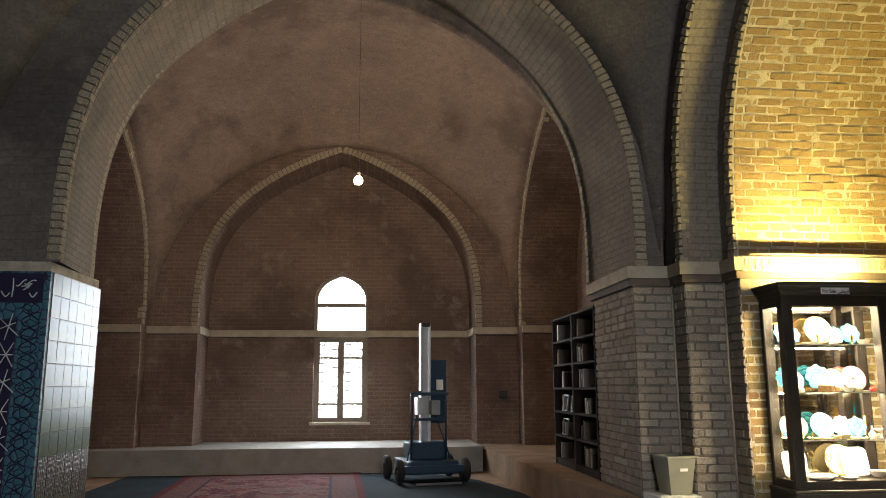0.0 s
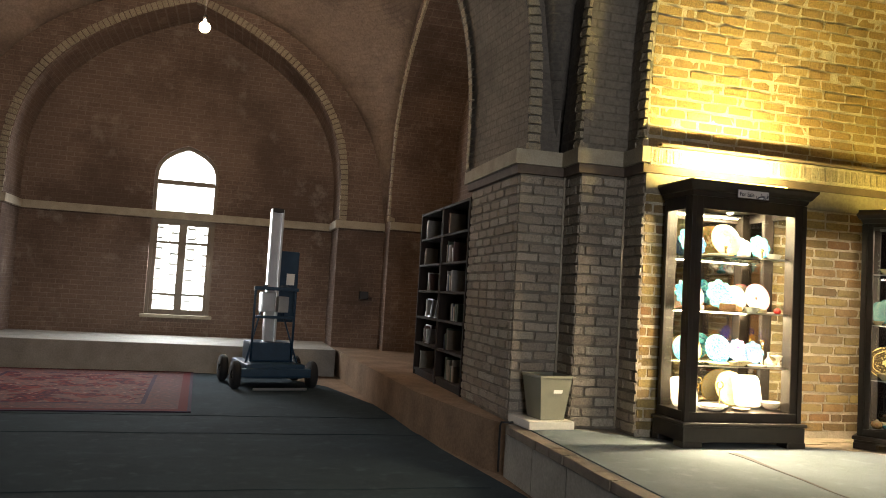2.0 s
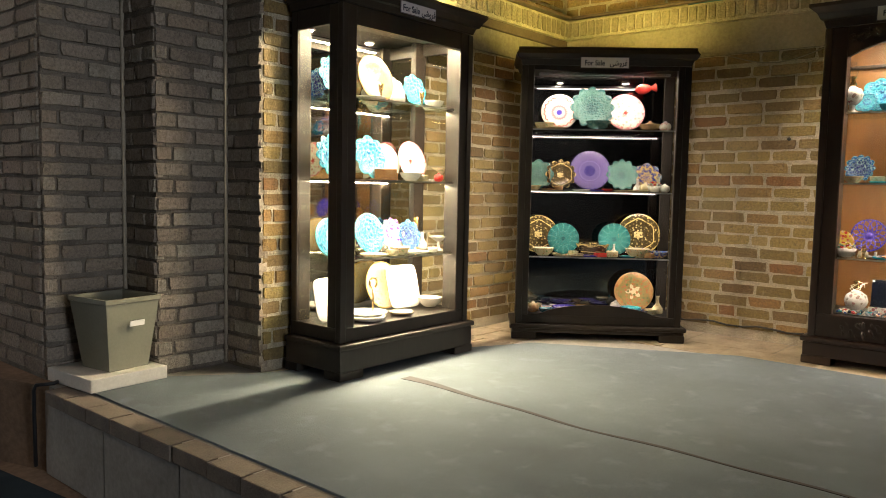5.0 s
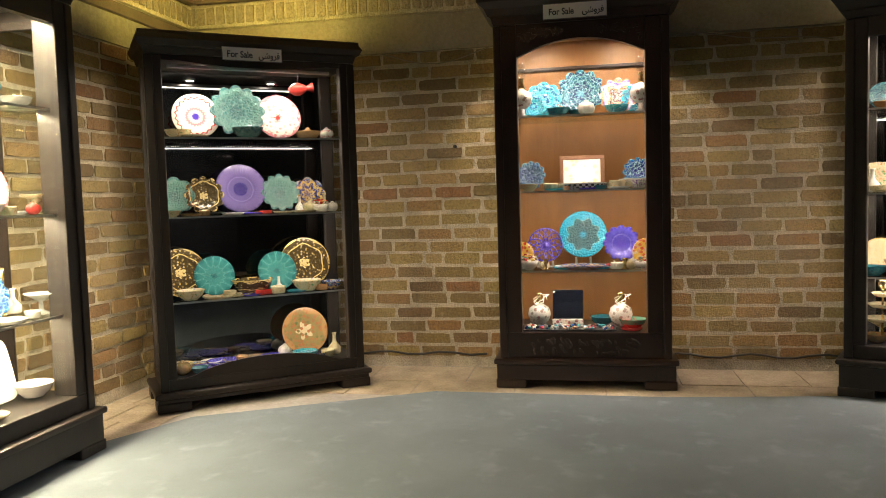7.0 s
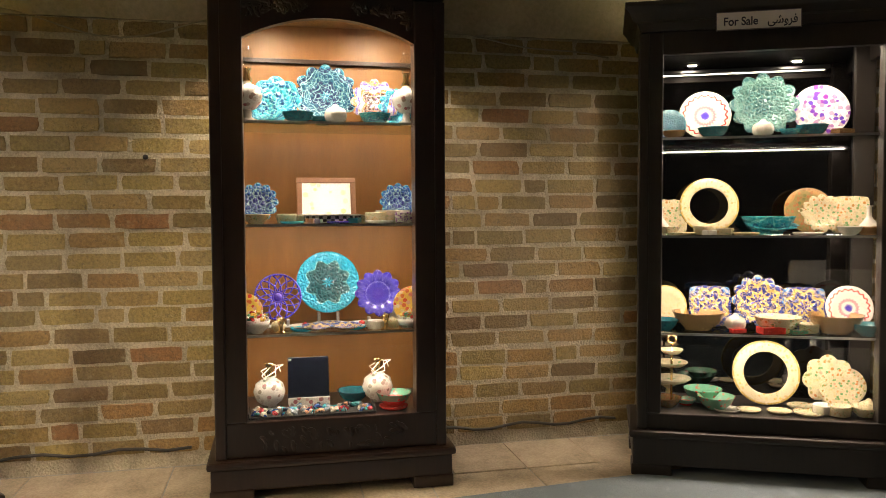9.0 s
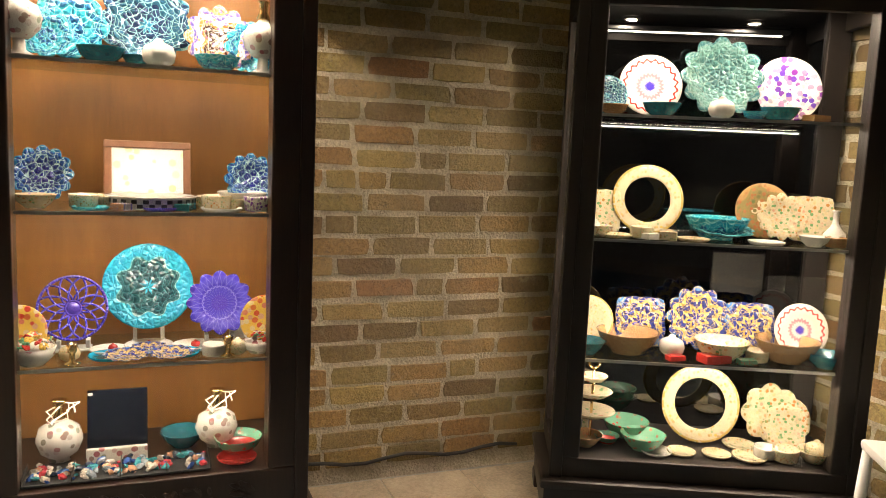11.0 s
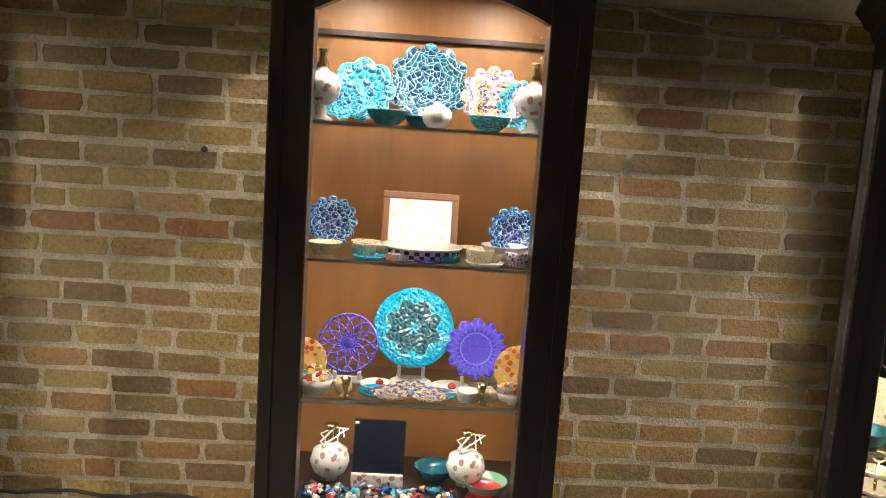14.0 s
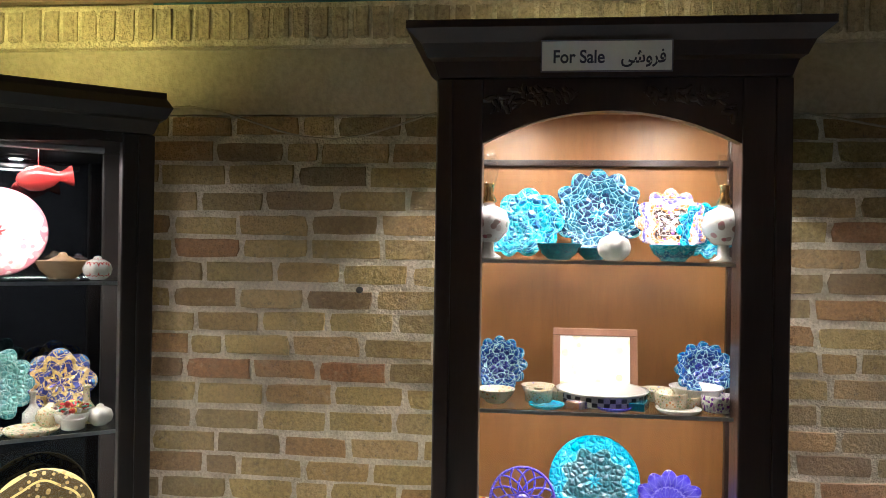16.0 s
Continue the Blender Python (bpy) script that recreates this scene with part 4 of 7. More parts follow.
TEAL, TURQ, NAVY, BLUE, PURPLE = (0.010, 0.085, 0.17), (0.02, 0.21, 0.42), (0.012, 0.025, 0.16), (0.02, 0.09, 0.42), (0.07, 0.045, 0.45)
IVORY, RED, ORANGE, YEL, BLACK, GREEN, WHITE, TAN, ROSE = (0.52, 0.45, 0.31), (0.42, 0.035, 0.03), (0.46, 0.17, 0.04), (0.55, 0.36, 0.07), (0.02, 0.02, 0.025), (0.12, 0.28, 0.12), (0.60, 0.58, 0.54), (0.30, 0.17, 0.07), (0.55, 0.20, 0.24)
GZ = {
    "teal": glaze("teal_glaze", [(0, TURQ), (0.16, (0.01, 0.07, 0.2)), (0.36, (0.015, 0.24, 0.36)), (0.62, (0.01, 0.09, 0.22)), (0.82, (0.02, 0.27, 0.38))], 10, 0.06, None, 7, 0.2, (0.16, 0.50, 0.54), 0.0, fine=5.0),
    "navy": glaze("navy_lace_glaze", [(0, (0.02, 0.14, 0.24)), (0.14, (0.012, 0.03, 0.09)), (0.45, (0.012, 0.07, 0.13)), (0.72, (0.01, 0.035, 0.09)), (0.9, (0.02, 0.14, 0.22))], 8, 0.07, None, 6, 0.22, (0.20, 0.42, 0.48), 0.0, fine=7.0),
    "greyteal": glaze("grey_teal_glaze", [(0, (0.03, 0.10, 0.11)), (0.25, (0.05, 0.15, 0.15)), (0.6, (0.07, 0.18, 0.17)), (0.85, (0.03, 0.12, 0.13))], 10, 0.05, None, 8, 0.2, (0.14, 0.25, 0.24), 0.0, fine=8.0),
    "jade": glaze("jade_turquoise_glaze", [(0, (0.02, 0.09, 0.10)), (0.12, (0.035, 0.165, 0.17)), (0.86, (0.02, 0.12, 0.13))], 14, 0.05, None, 8, 0.2, (0.10, 0.28, 0.27), 2.0),
    "greyviolet": glaze("grey_violet_glaze", [(0, (0.03, 0.02, 0.16)), (0.27, (0.11, 0.085, 0.26)), (0.6, (0.14, 0.11, 0.30)), (0.93, (0.08, 0.06, 0.22))], 24, 0.01, None, 8, 0.2, (0.20, 0.17, 0.40), 1.2),
    "mosaic": glaze("orange_and_violet_glaze", [(0, (0.5, 0.46, 0.44)), (0.12, (0.05, 0.03, 0.025)), (0.42, (0.46, 0.19, 0.06)), (0.56, (0.42, 0.40, 0.50)), (0.74, (0.14, 0.12, 0.42)), (0.86, (0.46, 0.22, 0.10))], 4, 0.16, [(0.5, 0.46, 0.44), (0.10, 0.08, 0.36), (0.48, 0.2, 0.06), (0.45, 0.42, 0.48)], 6.5, 0.2, (0.52, 0.46, 0.42), 0.0, fine=7.0),
    "turq": glaze("turquoise_star_glaze", [(0, (0.01, 0.24, 0.42)), (0.12, (0.006, 0.05, 0.07)), (0.60, (0.02, 0.10, 0.12)), (0.645, (0.10, 0.34, 0.40)), (0.675, (0.012, 0.27, 0.46))], 8, 0.075, None, 7, 0.2, (0.02, 0.12, 0.15), 0.0, fine=8.0, fine_to=0.60),
    "purple": glaze("violet_glaze", [(0, (0.06, 0.03, 0.35)), (0.25, (0.055, 0.04, 0.40)), (0.6, (0.08, 0.065, 0.47)), (0.85, (0.05, 0.035, 0.38))], 26, 0.02, None, 9, 0.2, (0.20, 0.19, 0.62), 5.5),
    "blueflower": glaze("blue_flower_glaze", [(0, (0.01, 0.01, 0.16)), (0.26, (0.008, 0.02, 0.13)), (0.62, (0.01, 0.05, 0.22)), (0.86, (0.015, 0.12, 0.28))], 16, 0.06, None, 6, 0.2, (0.26, 0.44, 0.52), 0.0, fine=4.5),
    "whitefloral": glaze("white_rose_painted_glaze", [(0, WHITE)], 6, 0.0, [WHITE, (0.30, 0.22, 0.20), WHITE, (0.35, 0.12, 0.14), (0.25, 0.28, 0.22), WHITE], 42, 0.24),
    "creamsmall": glaze("cream_small_flower_glaze", [(0, IVORY)], 6, 0.0, [RED, IVORY, GREEN, IVORY, ORANGE], 40, 0.22),
    "rosette": glaze("white_and_red_rosette_glaze", [(0, PURPLE), (0.16, WHITE), (0.3, ROSE), (0.42, WHITE), (0.78, RED), (0.84, WHITE)], 20, 0.04),
    "purplefloral": glaze("white_and_purple_floral_glaze", [(0, WHITE)], 8, 0.05, [PURPLE, (0.18, 0.03, 0.25), WHITE, NAVY], 6, 0.36),
    "redlace": glaze("white_and_red_lace_glaze", [(0, RED), (0.14, WHITE), (0.4, WHITE), (0.88, ROSE)], 9, 0.06, [ROSE, WHITE, RED], 6, 0.27),
    "creamring": glaze("cream_plate_glaze", [(0, IVORY), (0.56, IVORY), (0.93, (0.42, 0.30, 0.08))], 1, 0.0, [GREEN, IVORY, YEL, IVORY, (0.4, 0.25, 0.1), (0.45, 0.42, 0.25)], 10, 0.24),
    "cream": glaze("cream_floral_glaze", [(0, IVORY)], 6, 0.0, [RED, IVORY, ORANGE, GREEN, IVORY, (0.5, 0.4, 0.2), IVORY, PURPLE], 7.5, 0.30),
    "white": glaze("white_glaze", [(0, WHITE)], 6, 0.0, [WHITE, (0.7, 0.7, 0.68)], 5, 0.2),
    "bluesquare": glaze("blue_and_gold_square_glaze", [(0, (0.02, 0.02, 0.2)), (0.2, (0.42, 0.28, 0.09)), (0.34, (0.03, 0.035, 0.18)), (0.6, (0.42, 0.29, 0.1)), (0.74, (0.03, 0.04, 0.2)), (0.92, (0.06, 0.16, 0.40))], 8, 0.09, [(0.02, 0.025, 0.16), (0.44, 0.30, 0.10), (0.5, 0.47, 0.42), (0.03, 0.05, 0.24)], 8.0, 0.17, (0.40, 0.30, 0.14), 0.0, fine=5.0),
    "yellowblack": glaze("black_and_yellow_floral_glaze", [(0, (0.55, 0.44, 0.22)), (0.2, (0.05, 0.035, 0.015)), (0.70, (0.50, 0.38, 0.15)), (0.75, (0.05, 0.035, 0.015)), (0.94, (0.5, 0.38, 0.15))], 6, 0.03, [(0.55, 0.44, 0.22), (0.05, 0.035, 0.015), (0.5, 0.38, 0.16)], 9, 0.24),
    "orange": glaze("tan_leaf_painted_glaze", [(0, (0.50, 0.42, 0.29)), (0.30, (0.22, 0.17, 0.07)), (0.84, (0.33, 0.19, 0.08))], 5, 0.10, [(0.08, 0.15, 0.06), (0.32, 0.12, 0.05), (0.30, 0.18, 0.08)], 6, 0.26),
    "tan": glaze("tan_glaze", [(0, (0.34, 0.22, 0.12))], 6, 0.0, [(0.36, 0.24, 0.13), (0.28, 0.17, 0.09)], 9, 0.3),
    "basket": glaze("brown_basket_glaze", [(0, TAN)], 8, 0, [(0.5, 0.28, 0.12), (0.25, 0.12, 0.05)], 12, 0.3, (0.16, 0.08, 0.03)),
    "tealbowl": glaze("dark_teal_bowl_glaze", [(0, (0.02, 0.13, 0.18))], 8, 0, [(0.02, 0.2, 0.25), (0.01, 0.07, 0.12)], 5, 0.3),
    "greenbowl": glaze("green_bowl_glaze", [(0, (0.12, 0.3, 0.2))], 8, 0, [(0.15, 0.36, 0.22), RED, (0.1, 0.25, 0.16)], 4, 0.2),
    "melon": glaze("watermelon_glaze", [(0, RED)], 8, 0, [RED, RED, BLACK], 5, 0.18),
    "red": glaze("red_glaze", [(0, RED)], 4, 0, [RED, (0.6, 0.08, 0.06)], 5, 0.2),
    "copper": M_BRASS,
    "tulip": glaze("yellow_tulip_glaze", [(0, YEL)], 6, 0.0, [ORANGE, RED, IVORY, YEL], 4, 0.3),
}
UNIT = {}


def dish_mesh(kind, gz):
    """Unit dishes: radius one, standing on z = 0."""
    key = (kind, gz)
    if key in UNIT:
        return UNIT[key]
    bm = B()
    if kind == "plate":
        lathe(bm, [(0, 0.03), (0.5, 0.03), (0.62, 0.06), (0.97, 0.16), (1.0, 0.175), (0.97, 0.19), (0.6, 0.09), (0.5, 0.06), (0, 0.06)], 32)
    elif kind == "lobed":
        lathe(bm, [(0, 0.03), (0.45, 0.03), (0.65, 0.08), (0.97, 0.2), (1.0, 0.215), (0.97, 0.23), (0.62, 0.11), (0.45, 0.06), (0, 0.06)], 64, 8, 0.15)
    elif kind == "star":
        lathe(bm, [(0, 0.03), (0.45, 0.03), (0.65, 0.1), (0.97, 0.24), (1.0, 0.255), (0.97, 0.27), (0.62, 0.13), (0.45, 0.06), (0, 0.06)], 72, 12, 0.16)
    elif kind == "square":
        lathe(bm, [(0, 0.03), (0.5, 0.03), (0.97, 0.12), (1.0, 0.135), (0.97, 0.15), (0.5, 0.06), (0, 0.06)], 48)
        for v in bm.verts:
            a = math.atan2(v.co.y, v.co.x)
            f = (abs(math.cos(a)) ** 6 + abs(math.sin(a)) ** 6) ** (-1 / 6) * (0.855 - 0.02 * math.cos(12 * a) * (0 if gz == "white" else 1))
            v.co.x, v.co.y = v.co.x * f, v.co.y * f
    elif kind == "ring":
        lathe(bm, [(0.65, 0.02), (0.70, 0.015), (0.97, 0.08), (1.0, 0.095), (0.97, 0.11), (0.70, 0.05), (0.65, 0.045), (0.65, 0.02)], 48)
    elif kind == "lattice":
        n, seg = 12, 5
        for i in range(n):
            for sgn in (-1, 1):
                pts = []
                for k in range(seg + 1):
                    r = 0.22 + 0.74 * k / seg
                    a = 2 * math.pi * i / n + sgn * 0.75 * k / seg
                    pts.append((r * math.cos(a), r * math.sin(a), 0.05 + 0.16 * (k / seg) ** 2))
                tube(bm, pts, 0.035, 5)
        for r, z in ((0.96, 0.21), (0.22, 0.05)):
            tube(bm, [(r * math.cos(2 * math.pi * k / 36), r * math.sin(2 * math.pi * k / 36), z) for k in range(37)], 0.045, 5)
        lathe(bm, [(0, 0.03), (0.24, 0.03), (0.24, 0.07), (0, 0.07)], 20)
    elif kind == "bowl":
        lathe(bm, [(0, 0), (0.5, 0), (0.52, 0.06), (0.82, 0.32), (0.98, 0.66), (1.0, 0.70), (0.94, 0.69), (0.78, 0.36), (0.45, 0.12), (0, 0.1)], 32)
        if gz == "melon":
            for f in bm.faces:
                c = f.calc_center_median()
                f.material_index = 1 if c.z < 0.08 or math.hypot(c.x, c.y) > 0.60 + 0.42 * c.z ** 0.8 or c.z > 0.66 else 0
    elif kind == "cup":
        lathe(bm, [(0, 0), (0.8, 0), (0.95, 0.1), (1.0, 0.9), (0.97, 1.0), (0.9, 0.98), (0.88, 0.2), (0, 0.12)], 28)
    elif kind == "tray":
        lathe(bm, [(0, 0), (0.85, 0), (0.97, 0.12), (1.0, 0.2), (0.95, 0.2), (0.84, 0.08), (0, 0.06)], 32)
    elif kind == "pot":
        lathe(bm, [(0, 0), (0.5, 0), (0.9, 0.35), (1.0, 0.75), (0.85, 1.2), (0.45, 1.42), (0.3, 1.45), (0.25, 1.6), (0.12, 1.68), (0, 1.7)], 32, 8, 0.08, 0.4)
    elif kind == "vase":
        lathe(bm, [(0, 0), (0.55, 0), (0.9, 0.4), (1.0, 0.95), (0.85, 1.45), (0.45, 1.8), (0.3, 2.0), (0.28, 2.4), (0.5, 2.75), (0.44, 2.75), (0.22, 2.4), (0, 2.35)], 28)
    elif kind == "bottle":
        lathe(bm, [(0, 0), (0.8, 0), (0.95, 0.2), (0.9, 1.0), (0.4, 1.6), (0.26, 1.9), (0.24, 2.8), (0.4, 3.0), (0.34, 3.0), (0.18, 2.8), (0, 2.7)], 24)
    elif kind == "compote":
        lathe(bm, [(0, 0), (0.6, 0), (0.55, 0.1), (0.16, 0.3), (0.13, 0.8), (0.5, 1.05), (1.0, 1.35), (0.96, 1.38), (0.45, 1.15), (0, 1.1)], 28)
    elif kind == "box":
        box(bm, -1, 1, -0.6, 0.6, 0, 0.6, 0.06)
    UNIT[key] = mesh_of("dish", bm, [GZ[gz], GZ["greenbowl"]] if gz == "melon" else GZ[gz])
    return UNIT[key]


WORDS = {"plate": "plate", "lobed": "scalloped plate", "star": "star-rimmed plate", "square": "square scalloped plate", "ring": "broad-rimmed plate", "lattice": "openwork plate", "bowl": "bowl", "cup": "cup", "tray": "dish", "pot": "lidded pot", "vase": "vase", "bottle": "bottle", "compote": "footed dish", "box": "small box"}
TONE = {"tulip": "yellow tulip-painted", "teal": "turquoise and teal", "navy": "navy and turquoise", "greyteal": "grey-teal embossed", "jade": "jade turquoise", "greyviolet": "greyish violet", "mosaic": "orange and violet mosaic", "turq": "turquoise", "purple": "violet-blue", "blueflower": "blue flower-shaped", "rosette": "white and red rosette", "purplefloral": "white and purple floral", "redlace": "white and red lace-painted", "creamring": "cream", "cream": "cream flower-painted", "white": "white", "whitefloral": "white flower-painted", "bluesquare": "blue and yellow", "yellowblack": "black and yellow floral", "tan": "plain tan", "orange": "tan leaf-painted", "basket": "brown basket-textured", "tealbowl": "dark teal", "greenbowl": "green and red", "melon": "red watermelon-painted", "red": "red", "copper": "polished brass"}
EASEL = plain("clear_plastic_stand", (0.5, 0.52, 0.52), 0.2, vary=0.05)


def dish(cab, kind, gz, x, y, z, r, lean=None, where="on glass shelf"):
    """One dish. Plates lean back on their rims; bowls stand."""
    up = kind in ("plate", "lobed", "star", "square", "ring", "lattice")
    if lean is None:
        lean = 76 if up else 0
    reach = r * (1.0 if kind != "square" else 0.855 if gz == "white" else 0.84)
    if kind in ("lobed", "star"):
        reach = r * (0.995)
    m = cab @ (pose(x, y, z + reach * math.sin(radians(lean)) + 0.003, lean, 0, 0) if lean else pose(x, y, z + 0.001, 0, 0, (x * 700) % 90)) @ Matrix.Diagonal((r, r, r, 1))
    ob = new(WORDS[kind].replace(" ", "_").replace("-", "_"), dish_mesh(kind, gz))
    ob.matrix_basis = m
    pose_word = "leaning" if up and lean > 30 else "standing"
    return tagged(ob, f"{TONE[gz]} glazed {WORDS[kind]} {pose_word} {where}", WORDS[kind].split()[-1], "pottery for sale")


def plate_stand(cab, x, y, z, h):
    """A low clear stand: a foot plate and two props."""
    root = thing("plate_stand", cab @ pose(x, y, z + 0.001), "low clear plastic plate stand on a glass shelf", "plate stand", "plate stands")
    part("foot", box(B(), -0.05, 0.05, -0.035, 0.03, 0, 0.006, 0.002), EASEL, root)
    for sx in (-1, 1):
        part("prop", box(B(), sx * 0.04 - 0.006, sx * 0.04 + 0.006, -0.02, 0.015, 0.006, h + 0.006, 0.002), EASEL, root)


def shelf_row(cab, z, items, where="on glass shelf"):
    for it in items:
        dish(cab, it[0], it[1], it[2], it[3], z, it[4], it[5] if len(it) > 5 else None, where)


F1, F2, F3, F4 = 0.271, 0.16, 0.30, 0.26
IN = "on cabinet floor"
# bright cabinet
shelf_row(C1, SH1[2], [("plate", "orange", -0.03, 0.27, 0.135), ("lobed", "teal", 0.27, 0.25, 0.10), ("lobed", "white", 0.15, 0.29, 0.085), ("tray", "white", 0.42, 0.2, 0.075), ("lobed", "teal", -0.40, 0.2, 0.105), ("lobed", "blueflower", -0.28, 0.29, 0.09), ("cup", "white", 0.05, 0.15, 0.04), ("bowl", "white", 0.33, 0.13, 0.06), ("tray", "white", -0.18, 0.13, 0.08)])
shelf_row(C1, SH1[1], [("lobed", "teal", -0.07, 0.27, 0.125), ("plate", "white", 0.10, 0.30, 0.105), ("plate", "redlace", 0.28, 0.27, 0.118), ("compote", "cream", 0.43, 0.15, 0.06), ("star", "teal", -0.41, 0.2, 0.115), ("plate", "redlace", -0.30, 0.28, 0.10), ("box", "basket", -0.06, 0.14, 0.10), ("box", "basket", 0.02, 0.22, 0.075), ("bowl", "white", 0.13, 0.12, 0.065), ("cup", "cream", 0.22, 0.11, 0.035), ("pot", "red", 0.36, 0.11, 0.03), ("box", "white", -0.32, 0.16, 0.06), ("tray", "white", 0.32, 0.19, 0.07)])
shelf_row(C1, SH1[0], [("plate", "teal", -0.08, 0.25, 0.115), ("star", "purplefloral", 0.12, 0.27, 0.10), ("lobed", "blueflower", 0.25, 0.25, 0.095), ("plate", "teal", -0.41, 0.2, 0.105), ("plate", "creamring", -0.29, 0.30, 0.10), ("compote", "white", 0.42, 0.15, 0.065), ("tray", "cream", -0.14, 0.13, 0.08), ("bowl", "cream", 0.06, 0.13, 0.06), ("tray", "white", 0.19, 0.12, 0.075), ("cup", "white", 0.32, 0.11, 0.03), ("cup", "cream", -0.03, 0.10, 0.035), ("bottle", "white", 0.44, 0.30, 0.035)])
shelf_row(C1, F1, [("square", "white", 0.19, 0.24, 0.15), ("plate", "creamring", 0.08, 0.30, 0.14), ("square", "white", -0.40, 0.2, 0.135), ("tray", "white", -0.14, 0.19, 0.12), ("tray", "white", -0.22, 0.10, 0.10), ("bowl", "whitefloral", 0.37, 0.17, 0.08), ("tray", "cream", 0.05, 0.10, 0.07)], IN)
# dark-backed corner cabinet
shelf_row(C2, SH2[2], [("plate", "rosette", -0.27, 0.26, 0.125), ("star", "greyteal", -0.055, 0.24, 0.15), ("plate", "redlace", 0.175, 0.26, 0.128), ("bowl", "greyteal", -0.02, 0.14, 0.085), ("bowl", "cream", -0.37, 0.2, 0.07), ("bowl", "tan", 0.34, 0.24, 0.075), ("pot", "tan", 0.34, 0.24, 0.045), ("pot", "rosette", 0.42, 0.14, 0.04), ("tray", "cream", -0.3, 0.11, 0.07)])
shelf_row(C2, SH2[1], [("lobed", "greyteal", -0.40, 0.24, 0.105), ("star", "yellowblack", -0.25, 0.24, 0.105), ("plate", "greyviolet", -0.05, 0.26, 0.138), ("star", "greyteal", 0.165, 0.25, 0.11), ("lobed", "bluesquare", 0.34, 0.28, 0.10), ("bottle", "cream", 0.40, 0.17, 0.035), ("pot", "cream", 0.31, 0.15, 0.04), ("tray", "orange", -0.33, 0.13, 0.06), ("tray", "white", -0.12, 0.12, 0.06), ("box", "red", 0.05, 0.11, 0.03), ("tray", "cream", 0.15, 0.12, 0.055), ("bowl", "cream", -0.43, 0.12, 0.045)])
shelf_row(C2, SH2[0], [("plate", "yellowblack", -0.385, 0.27, 0.132), ("plate", "jade", -0.22, 0.22, 0.108), ("plate", "jade", 0.13, 0.25, 0.11), ("plate", "yellowblack", 0.30, 0.28, 0.145), ("bowl", "yellowblack", -0.02, 0.20, 0.115), ("tray", "cream", -0.22, 0.11, 0.085), ("bowl", "cream", -0.36, 0.12, 0.075), ("cup", "cream", 0.10, 0.11, 0.04), ("bowl", "cream", 0.27, 0.13, 0.085), ("bowl", "bluesquare", 0.41, 0.12, 0.065), ("tray", "purple", -0.05, 0.10, 0.05)])
shelf_row(C2, F2, [("plate", "orange", 0.28, 0.27, 0.135), ("tray", "purple", -0.18, 0.25, 0.10), ("tray", "blueflower", -0.28, 0.14, 0.08), ("tray", "cream", -0.05, 0.2, 0.08), ("tray", "purple", 0.10, 0.24, 0.09), ("tray", "cream", -0.2, 0.10, 0.055), ("bowl", "cream", -0.41, 0.2, 0.06), ("tray", "purple", 0.02, 0.1, 0.07), ("bottle", "cream", 0.43, 0.18, 0.04), ("pot", "orange", -0.42, 0.1, 0.045), ("bowl", "teal", 0.24, 0.12, 0.07), ("cup", "cream", 0.37, 0.12, 0.04), ("tray", "bluesquare", -0.33, 0.28, 0.07)], IN)
shelf_row(C2, F2, [("tray", "cream", -0.12, 0.30, 0.06), ("tray", "orange", 0.0, 0.32, 0.06), ("tray", "purple", -0.30, 0.21, 0.06), ("bowl", "cream", 0.13, 0.13, 0.05), ("tray", "cream", -0.11, 0.14, 0.05), ("bowl", "tealbowl", -0.34, 0.09, 0.045), ("pot", "white", 0.17, 0.30, 0.04), ("tray", "bluesquare", 0.16, 0.18, 0.05), ("bowl", "bluesquare", 0.30, 0.09, 0.05), ("cup", "orange", -0.08, 0.26, 0.035), ("tray", "white", -0.24, 0.33, 0.06)], IN)
shelf_row(C2, SH2[0], [("tray", "cream", -0.10, 0.14, 0.06), ("cup", "cream", -0.16, 0.11, 0.035), ("box", "red", 0.03, 0.12, 0.045), ("tray", "tealbowl", 0.20, 0.10, 0.055), ("bottle", "white", 0.12, 0.17, 0.028), ("cup", "orange", 0.34, 0.09, 0.035)])
shelf_row(C2, SH2[1], [("cup", "orange", -0.27, 0.11, 0.03), ("tray", "purple", -0.02, 0.10, 0.05), ("bottle", "white", 0.27, 0.22, 0.03), ("tray", "cream", 0.26, 0.10, 0.07), ("cup", "white", 0.36, 0.10, 0.032), ("pot", "white", 0.43, 0.12, 0.035)])
shelf_row(C4, SH4[1], [("lobed", "teal", 0.05, 0.20, 0.10, 12), ("lobed", "teal", 0.05, 0.18, 0.105, 8), ("tray", "cream", -0.07, 0.10, 0.055), ("cup", "orange", 0.40, 0.11, 0.035), ("box", "white", -0.21, 0.09, 0.035)])
shelf_row(C4, F4, [("bowl", "melon", -0.30, 0.15, 0.045), ("cup", "white", 0.24, 0.11, 0.04), ("tray", "white", -0.14, 0.09, 0.055), ("plate", "cream", 0.38, 0.30, 0.08), ("pot", "cream", 0.42, 0.13, 0.04)], IN)
